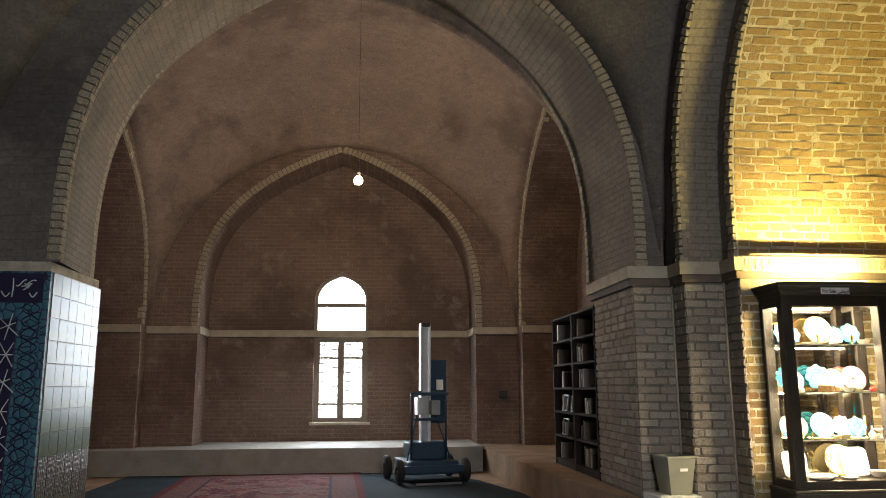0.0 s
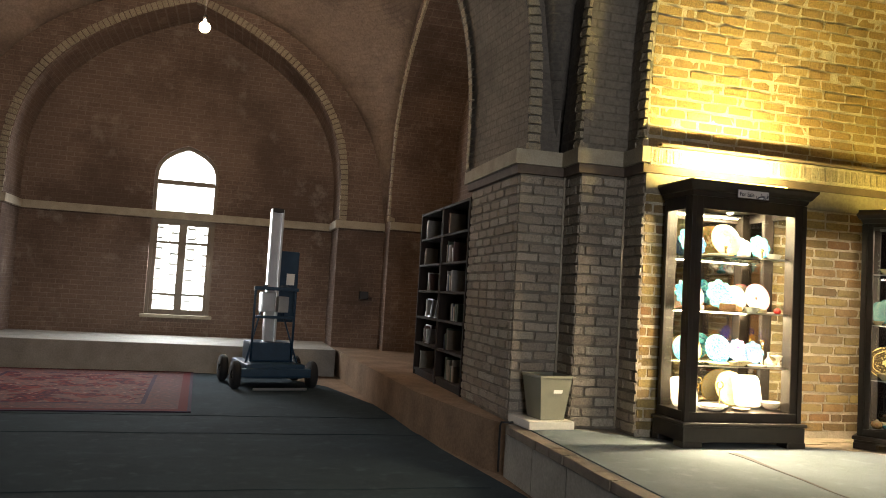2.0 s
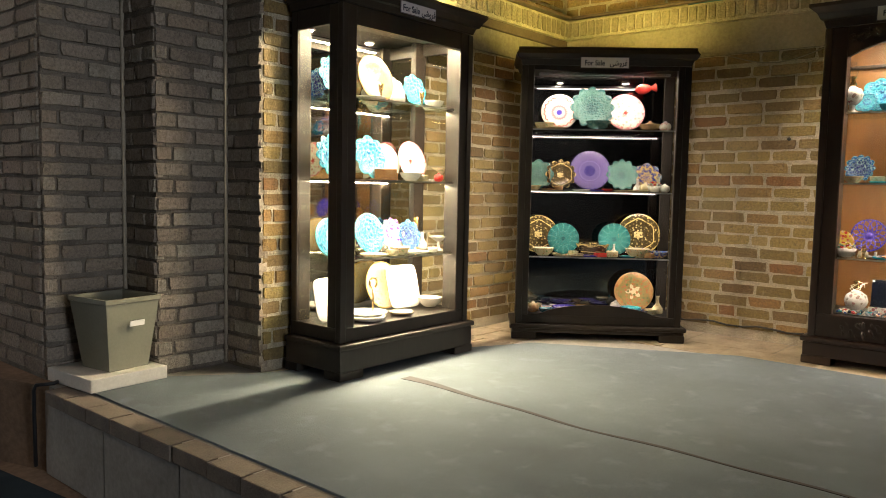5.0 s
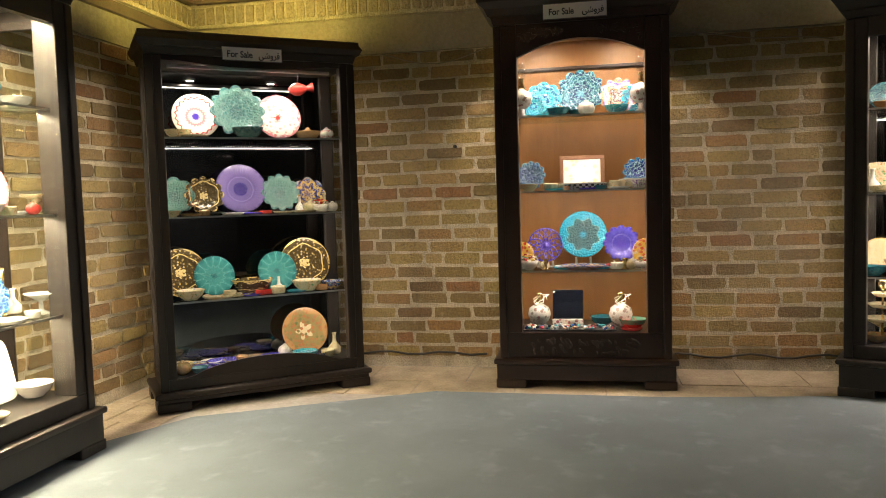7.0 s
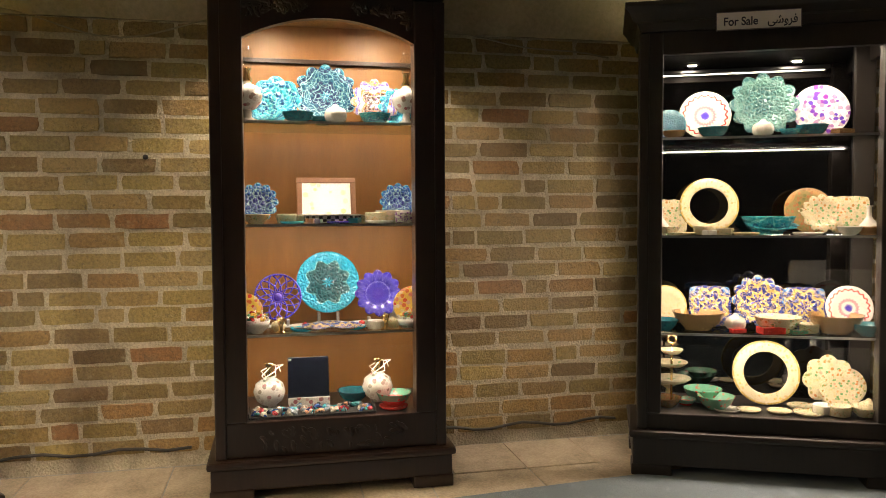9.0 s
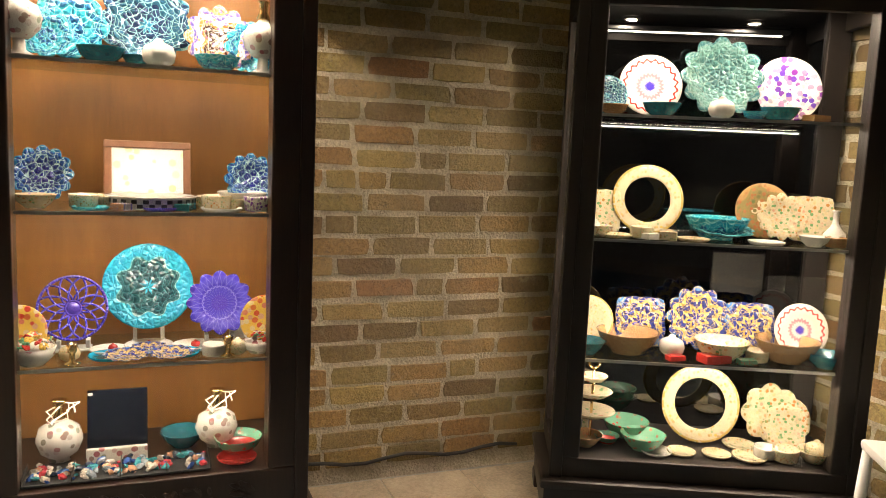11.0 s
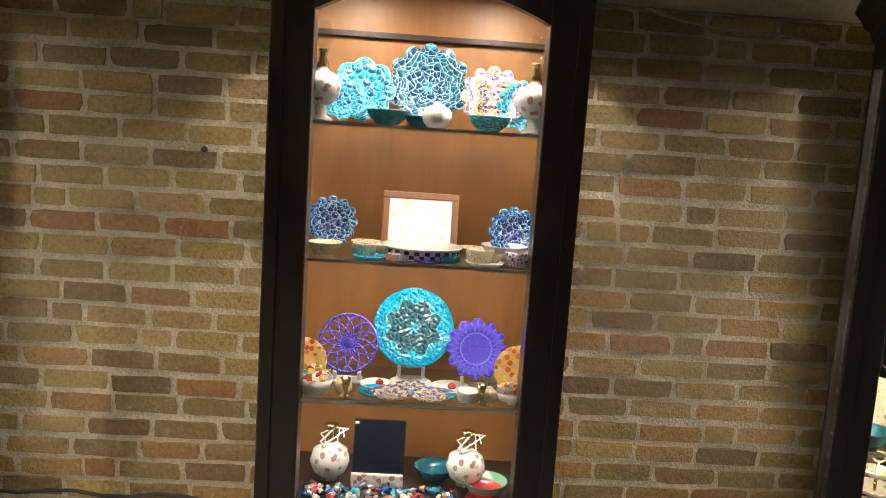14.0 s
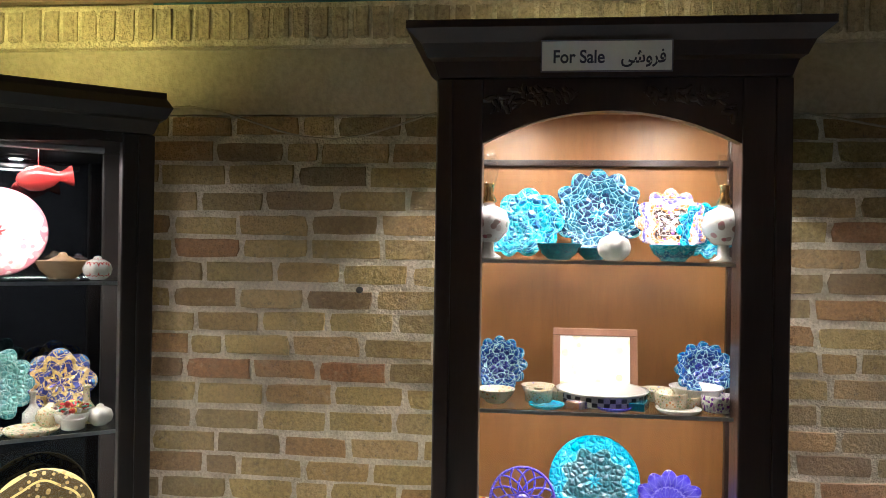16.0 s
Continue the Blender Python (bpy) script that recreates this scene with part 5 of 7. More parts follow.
# carved cabinet with the orange back
shelf_row(C3, SH3[2], [("lobed", "teal", -0.205, 0.27, 0.105), ("star", "navy", 0.0, 0.30, 0.135), ("star", "mosaic", 0.205, 0.27, 0.105), ("lobed", "teal", -0.26, 0.22, 0.07), ("star", "teal", 0.30, 0.26, 0.085), ("bowl", "tealbowl", -0.12, 0.15, 0.065), ("pot", "white", 0.03, 0.14, 0.048), ("bowl", "teal", 0.19, 0.14, 0.065), ("bowl", "tealbowl", -0.02, 0.2, 0.05)])
shelf_row(C3, SH3[1], [("star", "blueflower", -0.285, 0.28, 0.085), ("star", "blueflower", 0.305, 0.28, 0.085), ("bowl", "cream", -0.17, 0.24, 0.050), ("bowl", "cream", 0.17, 0.24, 0.050), ("cup", "cream", -0.17, 0.16, 0.04), ("cup", "cream", -0.11, 0.18, 0.035), ("bowl", "cream", -0.29, 0.14, 0.055), ("tray", "teal", -0.15, 0.10, 0.05), ("bowl", "white", 0.27, 0.2, 0.075), ("cup", "cream", 0.19, 0.14, 0.045), ("tray", "white", 0.20, 0.09, 0.06), ("cup", "purplefloral", 0.31, 0.12, 0.045), ("tray", "purple", 0.03, 0.10, 0.05), ("cup", "cream", 0.24, 0.15, 0.035), ("box", "mosaic", -0.06, 0.10, 0.035), ("box", "tealbowl", 0.10, 0.11, 0.035)])
shelf_row(C3, SH3[0], [("plate", "tulip", -0.345, 0.19, 0.075), ("plate", "tulip", 0.345, 0.19, 0.08), ("bottle", "white", -0.32, 0.31, 0.035), ("bottle", "white", 0.28, 0.32, 0.035), ("tray", "white", -0.11, 0.2, 0.055), ("tray", "white", 0.0, 0.22, 0.07), ("tray", "white", 0.13, 0.2, 0.065), ("tray", "turq", -0.11, 0.13, 0.055), ("tray", "turq", 0.09, 0.13, 0.055), ("star", "bluesquare", -0.06, 0.08, 0.065, 4), ("star", "bluesquare", 0.06, 0.08, 0.065, 4), ("star", "bluesquare", 0.0, 0.16, 0.055, 4), ("pot", "cream", -0.21, 0.12, 0.03), ("pot", "cream", 0.25, 0.1, 0.03), ("cup", "white", 0.18, 0.1, 0.035), ("pot", "red", -0.10, 0.205, 0.014), ("pot", "red", 0.0, 0.225, 0.014), ("pot", "red", 0.135, 0.205, 0.014)])
plate_stand(C3, 0.0, 0.29, SH3[0], 0.045)
plate_stand(C3, -0.21, 0.25, SH3[0], 0.025), plate_stand(C3, 0.21, 0.25, SH3[0], 0.025)
shelf_row(C3, SH3[0] + 0.045, [("plate", "turq", 0.0, 0.30, 0.133)], "on a clear stand")
shelf_row(C3, SH3[0] + 0.025, [("lattice", "purple", -0.21, 0.26, 0.098), ("star", "purple", 0.21, 0.26, 0.102)], "on a clear stand")
shelf_row(C3, F3, [("bowl", "tealbowl", 0.10, 0.25, 0.07), ("bowl", "melon", 0.26, 0.15, 0.075), ("tray", "melon", 0.25, 0.09, 0.06)], IN)
# black corner cabinet with the mirror back
shelf_row(C4, SH4[2], [("plate", "navy", -0.37, 0.24, 0.07), ("plate", "rosette", -0.22, 0.27, 0.11), ("star", "greyteal", 0.02, 0.28, 0.145), ("plate", "purplefloral", 0.25, 0.27, 0.115), ("bowl", "tealbowl", -0.20, 0.14, 0.065), ("bowl", "tealbowl", 0.19, 0.15, 0.065), ("bowl", "basket", -0.36, 0.14, 0.05), ("pot", "white", 0.0, 0.15, 0.045), ("box", "basket", 0.30, 0.12, 0.04), ("bowl", "teal", 0.1, 0.12, 0.04)])
shelf_row(C4, SH4[1], [("ring", "creamring", -0.20, 0.26, 0.125), ("bowl", "teal", 0.04, 0.22, 0.11), ("plate", "orange", 0.21, 0.28, 0.10), ("star", "cream", 0.25, 0.22, 0.085), ("square", "cream", 0.37, 0.26, 0.095), ("square", "cream", -0.37, 0.25, 0.09), ("bottle", "white", -0.41, 0.17, 0.04), ("bottle", "white", 0.42, 0.17, 0.04), ("tray", "cream", -0.33, 0.11, 0.06), ("box", "cream", -0.15, 0.12, 0.05), ("tray", "white", 0.17, 0.1, 0.06), ("cup", "cream", -0.24, 0.12, 0.04), ("bowl", "white", 0.33, 0.11, 0.05), ("bowl", "cream", -0.38, 0.15, 0.05)])
shelf_row(C4, SH4[0], [("square", "bluesquare", -0.19, 0.28, 0.105), ("star", "bluesquare", 0.01, 0.28, 0.115), ("square", "bluesquare", 0.20, 0.28, 0.105), ("plate", "creamring", -0.38, 0.26, 0.09), ("plate", "rosette", 0.37, 0.25, 0.095), ("bowl", "basket", -0.25, 0.17, 0.11), ("bowl", "basket", 0.30, 0.17, 0.11), ("bowl", "cream", 0.07, 0.15, 0.095), ("bowl", "tealbowl", -0.40, 0.12, 0.07), ("bowl", "tealbowl", 0.41, 0.11, 0.07), ("pot", "white", -0.10, 0.15, 0.045), ("box", "red", 0.03, 0.09, 0.05), ("box", "red", -0.10, 0.09, 0.03), ("cup", "cream", 0.19, 0.14, 0.04), ("box", "greenbowl", 0.14, 0.09, 0.03)])
shelf_row(C4, F4, [("ring", "creamring", 0.04, 0.24, 0.14), ("bowl", "greenbowl", -0.22, 0.24, 0.085), ("bowl", "greenbowl", -0.18, 0.12, 0.08), ("lobed", "cream", 0.30, 0.27, 0.11), ("lobed", "cream", 0.33, 0.2, 0.085), ("tray", "cream", -0.05, 0.1, 0.05), ("tray", "cream", 0.07, 0.1, 0.05), ("tray", "cream", 0.18, 0.09, 0.06), ("bowl", "orange", -0.38, 0.12, 0.06), ("cup", "cream", 0.30, 0.09, 0.045), ("bowl", "cream", 0.40, 0.1, 0.06), ("compote", "cream", -0.37, 0.22, 0.07), ("tray", "cream", 0.18, 0.2, 0.06)], IN)


# ---- single things in the carved cabinet ----
M_CHIMNEY = glass_paint("lamp_chimney_glass", (0.96, 0.97, 0.97))


def oil_lamp(cab, x, y, z, s, label):
    root = thing("oil_lamp", cab @ pose(x, y, z), label, "oil lamp", "white oil lamps")
    q = 0.8 * s
    part("foot", lathe(B(), [(0, 0), (0.6 * s, 0), (0.6 * s, 0.1 * s), (0.28 * s, 0.3 * s), (0.25 * s, q), (0, q)], 24), GZ["white"], root)
    part("body", lathe(B(), [(0, q), (0.4 * s, q), (0.55 * s, q + 0.1 * s), (0.9 * s, q + 0.5 * s), (s, q + 0.95 * s), (0.8 * s, q + 1.5 * s), (0.3 * s, q + 1.75 * s), (0.25 * s, q + 1.9 * s), (0, q + 1.9 * s)], 28), GZ["whitefloral"], root)
    part("burner", lathe(B(), [(r * s, q + h * s) for r, h in ((0.25, 1.85), (0.36, 1.95), (0.2, 2.3), (0.24, 2.7), (0.34, 2.75), (0.2, 2.8), (0, 2.8))], 20), M_BRASS, root)
    g = part("chimney", lathe(B(), [(r * s, q + h * s) for r, h in ((0.26, 2.75), (0.4, 3.1), (0.46, 3.5), (0.3, 4.0), (0.28, 4.2), (0.26, 4.2), (0.28, 4.0), (0.44, 3.5), (0.38, 3.1), (0.24, 2.75))], 20), M_CHIMNEY, root)
    g.visible_shadow = False


oil_lamp(C3, -0.315, 0.11, SH3[2] + 0.001, 0.058, "white floral oil lamp with brass burner on a shelf")
oil_lamp(C3, 0.315, 0.11, SH3[2] + 0.001, 0.058, "white floral oil lamp with brass burner on a shelf")


def table_lamp(cab, x, y, z):
    root = thing("table_lamp", cab @ pose(x, y, z), "white rose-painted lamp base with brass neck and loose cable", "lamp base", "lamp bases")
    part("body", lathe(B(), [(0, 0), (0.03, 0), (0.032, 0.012), (0.055, 0.03), (0.066, 0.065), (0.056, 0.10), (0.025, 0.122), (0.016, 0.128), (0, 0.128)], 28), GZ["whitefloral"], root)
    part("neck", lathe(B(), [(0.016, 0.126), (0.02, 0.135), (0.012, 0.15), (0.012, 0.165), (0.022, 0.185), (0.0, 0.187)], 16), M_BRASS, root)
    part("cable", tube(B(), [(0.01 + 0.035 * math.cos(t * 0.7) + 0.012 * math.sin(3 * t), -0.02 + 0.02 * math.sin(t), 0.15 + 0.028 * math.sin(t * 0.9)) for t in range(0, 16)], 0.0028, 5), M_WHITE, root, "coiled white cable")


table_lamp(C3, -0.25, 0.22, F3 + 0.002)
table_lamp(C3, 0.20, 0.22, F3 + 0.002)

M_PICTURE = glaze("pale_watercolour", [(0, (0.82, 0.81, 0.78))], 4, 0, [(0.35, 0.68, 0.75), (0.82, 0.81, 0.78), (0.75, 0.7, 0.35), (0.82, 0.81, 0.78)], 30, 0.22, rough=0.5)
M_PFRAME = wood_paint("brown_picture_frame", (0.20, 0.095, 0.055), (0.28, 0.14, 0.08), 0.4)
pf = thing("picture_frame", C3 @ pose(0.0, 0.30, SH3[1] + 0.002, -10, 0, 0), "brown framed pale watercolour leaning on a glass shelf", "picture frame")
for b in ((-0.125, 0.125, 0, 0.022), (-0.125, 0.125, 0.173, 0.195), (-0.125, -0.103, 0.022, 0.173), (0.103, 0.125, 0.022, 0.173)):
    part("frame", box(B(), b[0], b[1], -0.008, 0.008, b[2], b[3], 0.003), M_PFRAME, pf)
part("picture", box(B(), -0.103, 0.103, -0.002, 0.004, 0.022, 0.173), M_PICTURE, pf)

ct = thing("cake_plate", C3 @ pose(0.01, 0.20, SH3[1] + 0.002), "white oval plate with black and white chequered rim", "plate")
part("dish", lathe(B(), [(0, 0), (0.115, 0), (0.12, 0.004), (0.123, 0.03), (0.130, 0.036), (0.118, 0.036), (0, 0.026)], 48), GZ["white"], ct)
for row in range(2):
    for i in range(24):
        a = 2 * math.pi * (i + 0.5 * row) / 24
        part("check", box(B(), -0.0075, 0.0075, -0.0015, 0.0015, 0, 0.011), M_BLACK, ct, "", pose(0.1235 * math.cos(a), 0.1235 * math.sin(a), 0.005 + 0.0125 * row, 0, 0, math.degrees(a) + 90))

sl = thing("display_easel", C3 @ pose(-0.09, 0.22, F3 + 0.002, -8, 0, 0), "black upright display card with a white card before it", "display card")
part("panel", box(B(), -0.085, 0.085, -0.006, 0.006, 0.0, 0.20, 0.002), plain("navy_display_card", (0.005, 0.007, 0.014), 0.22, vary=0.2), sl)
part("pin", box(B(), -0.083, -0.07, -0.009, -0.006, 0.185, 0.193, 0.001), M_WHITE, sl, "white pin")
wb = thing("ceramic_block", C3 @ pose(-0.09, 0.165, F3 + 0.002), "white ceramic tile block with small painted flowers", "ceramic block")
part("block", box(B(), -0.085, 0.085, -0.008, 0.008, 0, 0.045, 0.004), GZ["whitefloral"], wb)

tray = thing("jewellery_tray", C3 @ pose(-0.08, 0.10, F3 + 0.002), "black compartment tray full of enamel rings and brooches", "tray")
part("base", box(B(), -0.25, 0.25, -0.07, 0.055, 0, 0.006, 0.002), M_BLACK, tray)
for x in (-0.25, -0.125, 0.0, 0.125, 0.247):
    part("divider", box(B(), x, x + 0.003, -0.07, 0.055, 0.006, 0.022), M_BLACK, tray)
TRINKETS = [plain("enamel", c, 0.2, 0, vary=0.3, scale=60) for c in ((0.03, 0.08, 0.3), (0.5, 0.06, 0.08), (0.6, 0.55, 0.5), (0.05, 0.3, 0.38), (0.02, 0.03, 0.06), (0.55, 0.3, 0.2), (0.25, 0.3, 0.35))]
TMESH = []
for k, mt in enumerate(TRINKETS):
    bm = B()
    bmesh.ops.create_icosphere(bm, subdivisions=2, radius=1, matrix=Matrix.Diagonal((1, 0.75, 0.5, 1)))
    rnd = random.Random(k)
    for v in bm.verts:
        v.co *= rnd.uniform(0.7, 1.15)
    TMESH.append(mesh_of("trinket", bm, mt))
rnd = random.Random(11)
for i in range(120):
    ob = new("trinket", TMESH[rnd.randrange(7)])
    s = rnd.uniform(0.008, 0.017)
    ob.matrix_basis = C3 @ pose(-0.08 + rnd.uniform(-0.235, 0.235), 0.10 + rnd.uniform(-0.062, 0.045), F3 + 0.009 + s * 0.5, rnd.uniform(-40, 40), rnd.uniform(-40, 40), rnd.uniform(0, 180)) @ Matrix.Diagonal((s, s, s, 1))
    tagged(ob, "small enamelled trinket lying in a black jewellery tray", "trinket", "trinkets in the tray")


def flower_bowl(cab, x, y, z, r, seed):
    """A white bowl heaped with small glazed flowers."""
    root = thing("flower_bowl", cab @ pose(x, y, z + 0.001), "white bowl heaped with small glazed ceramic flowers", "flower bowl", "flower bowls")
    part("bowl", lathe(B(), [(0, 0), (0.5 * r, 0), (0.55 * r, 0.06 * r), (0.9 * r, 0.4 * r), (r, 0.85 * r), (0.94 * r, 0.85 * r), (0.8 * r, 0.45 * r), (0, 0.2 * r)], 28), GZ["whitefloral"], root)
    rnd = random.Random(seed)
    for k, key in enumerate(("red", "tulip", "whitefloral", "greenbowl")):
        bm = B()
        for i in range(9):
            a, q = rnd.uniform(0, 6.28), r * 0.85 * math.sqrt(rnd.random())
            c = pose(q * math.cos(a), q * math.sin(a), r * (0.85 + 0.5 * (1 - (q / r) ** 2)), rnd.uniform(-50, 50), rnd.uniform(-50, 50), 0)
            for p in range(5):
                bmesh.ops.create_icosphere(bm, subdivisions=1, radius=r * 0.12, matrix=c @ pose(r * 0.11 * math.cos(p * 1.257), r * 0.11 * math.sin(p * 1.257), 0) @ Matrix.Diagonal((1, 1, 0.5, 1)))
        tagged(part("flowers", bm, GZ[key], root), kind="stuff")


flower_bowl(C3, -0.30, 0.10, SH3[0], 0.06, 3), flower_bowl(C3, 0.31, 0.10, SH3[0], 0.045, 4), flower_bowl(C2, 0.36, 0.13, SH2[1], 0.05, 5)


def candlestick(cab, x, y, z, h=0.06):
    ob = part("candlestick", lathe(B(), [(0, 0), (0.022, 0), (0.022, 0.004), (0.008, 0.01), (0.007, h * 0.5), (0.012, h * 0.6), (0.016, h), (0.012, h), (0.008, h * 0.7), (0, h * 0.65)], 18), M_BRASS)
    ob.matrix_basis = cab @ pose(x, y, z + 0.001)
    tagged(ob, "small polished copper candlestick on a glass shelf", "candlestick", "candlesticks")


candlestick(C3, -0.20, 0.08, SH3[0]), candlestick(C3, 0.22, 0.08, SH3[0])
candlestick(C1, -0.12, 0.12, SH1[2], 0.09), candlestick(C1, 0.21, 0.12, SH1[2], 0.08), candlestick(C1, 0.38, 0.30, SH1[0], 0.2)

# red glass bauble and key ornament in the other cabinets
bm = lathe(B(), [(0, -0.055), (0.016, -0.048), (0.032, -0.025), (0.036, 0.004), (0.026, 0.034), (0.012, 0.052), (0.03, 0.085), (0.026, 0.088), (0, 0.06)], 20)
bmesh.ops.transform(bm, matrix=pose(0, 0, 0, 0, 82, 0) @ Matrix.Diagonal((1, 0.6, 1, 1)), verts=bm.verts)
tube(bm, [(0, 0, 0.03), (0, 0, 0.095)], 0.0012, 4)
bb = part("fish_ornament", bm, GZ["red"])
bb.matrix_basis = C2 @ pose(0.27, 0.16, 1.665)
tagged(bb, "red glass fish ornament hanging under a cabinet ceiling", "ornament")
ky = thing("key_ornament", C1 @ pose(-0.05, 0.23, F1 + 0.02), "brass key-shaped ornament standing on a cabinet floor", "ornament")
part("bow", tube(B(), [(0.028 * math.cos(2 * math.pi * k / 20), 0, 0.15 + 0.028 * math.sin(2 * math.pi * k / 20)) for k in range(21)], 0.006, 6), M_BRASS, ky)
part("stem", tube(B(), [(0, 0, -0.02), (0, 0, 0.122)], 0.006, 6), M_BRASS, ky)
st = thing("tiered_stand", C4 @ pose(-0.36, 0.16, F4), "three-tier cream cake stand with brass ring handle", "cake stand")
part("pole", tube(B(), [(0, 0, 0.0), (0, 0, 0.27)], 0.005, 8), M_BRASS, st)
for z, r in ((0.10, 0.085), (0.17, 0.07), (0.225, 0.05)):
    part("tier", lathe(B(), [(0.004, z), (r * 0.7, z), (r, z + 0.018), (r * 0.97, z + 0.02), (r * 0.68, z + 0.005), (0.004, z + 0.005)], 24), GZ["creamsmall"], st)
part("handle", tube(B(), [(0.018 * math.cos(2 * math.pi * k / 16), 0, 0.288 + 0.018 * math.sin(2 * math.pi * k / 16)) for k in range(17)], 0.004, 6), M_BRASS, st)

# ---- far bay: window, lamp, rug, lift, bookcase ----
win = new("window_1")
tagged(win, "tall arched wooden window with a patterned lattice, bright daylight behind", "window", "", "structure")
wc, whalf = (WX0 + WX1) / 2, (WX1 - WX0) / 2
wy0, wy1 = 16.10, 16.17
for x0, x1, z0, z1 in ((WX0, WX0 + 0.06, WZ0, WZ1), (WX1 - 0.06, WX1, WZ0, WZ1), (WX0 + 0.06, WX1 - 0.06, WZ0, WZ0 + 0.09), (WX0 + 0.06, WX1 - 0.06, 2.42, 2.54), (WX0 + 0.06, WX1 - 0.06, 3.16, 3.24), (wc - 0.065, wc + 0.065, WZ0 + 0.09, 2.42), (WX0 + 0.06, WX0 + 0.12, WZ0 + 0.09, 2.42), (WX1 - 0.12, WX1 - 0.06, WZ0 + 0.09, 2.42), (WX0 + 0.12, wc - 0.065, 2.08, 2.12), (wc + 0.065, WX1 - 0.12, 2.08, 2.12), (WX0 + 0.12, wc - 0.065, 1.14, 1.18), (wc + 0.065, WX1 - 0.12, 1.14, 1.18)):
    part("window_frame", box(B(), x0, x1, wy0, wy1, z0, z1, 0.006), M_FRAME, win)
prof = arch_profile(whalf, WZ1, 0.68, 14)
pts = [(wc - h, z) for h, z in prof] + [(wc + h, z) for h, z in reversed(prof)][1:]
bm = B()
for (a, za), (b_, zb) in zip(pts, pts[1:]):
    k = 0.9
    ia, ib = (wc + (a - wc) * k, WZ1 + (za - WZ1) * k), (wc + (b_ - wc) * k, WZ1 + (zb - WZ1) * k)
    vs = [bm.verts.new(c) for c in ((a, wy0, za), (b_, wy0, zb), (ib[0], wy0, ib[1]), (ia[0], wy0, ia[1]), (a, wy1, za), (b_, wy1, zb), (ib[0], wy1, ib[1]), (ia[0], wy1, ia[1]))]
    for q in ((0, 1, 2, 3), (7, 6, 5, 4), (3, 2, 6, 7)):
        bm.faces.new([vs[i] for i in q])
part("window_frame", bm, M_FRAME, win)
part("window_sill", box(B(), WX0 - 0.06, WX1 + 0.06, 15.93, 16.1, WZ0 - 0.06, WZ0, 0.01), M_TRIM, win)
for x0, x1, z0, z1 in ((WX0 + 0.06, WX1 - 0.06, 2.54, 3.16), (WX0 + 0.12, wc - 0.065, WZ0 + 0.09, 2.42), (wc + 0.065, WX1 - 0.12, WZ0 + 0.09, 2.42)):
    p = part("pane", box(B(), x0, x1, 16.13, 16.135, z0, z1), M_GLASS, win)
    p.visible_shadow = False
# lattice outside the lower lights
bm = B()
for i in range(4):
    for j in range(9):
        cx, cz = WX0 + 0.14 + 0.28 * i, WZ0 + 0.15 + 0.19 * j + (0.095 if i % 2 else 0)
        tube(bm, [(cx + 0.12 * math.cos(k * math.pi / 3), 16.22, cz + 0.10 * math.sin(k * math.pi / 3)) for k in range(7)], 0.011, 4)
part("lattice", bm, plain("pale_lattice", (0.55, 0.53, 0.5), 0.8), win, "pale hexagonal lattice")
bd = structure("backdrop", box(B(), -6, 5, 19.0, 19.05, -2, 8), G_OUT, "bright overexposed daylight outside the window", "sky")

lamp = thing("pendant_lamp", pose(-0.19, 11.5, 4.66), "bare lit bulb hanging on a long cable from the dome", "pendant lamp")
bm = B()
bmesh.ops.create_icosphere(bm, subdivisions=2, radius=0.07)
part("bulb", bm, G_BULB, lamp, "glowing warm bulb")
part("socket", lathe(B(), [(0, 0.07), (0.025, 0.07), (0.025, 0.15), (0.01, 0.16), (0, 0.16)], 12), M_BLACK, lamp)
part("cable", tube(B(), [(0, 0, 0.15), (0, 0, 3.1)], 0.003, 6), M_BLACK, lamp)


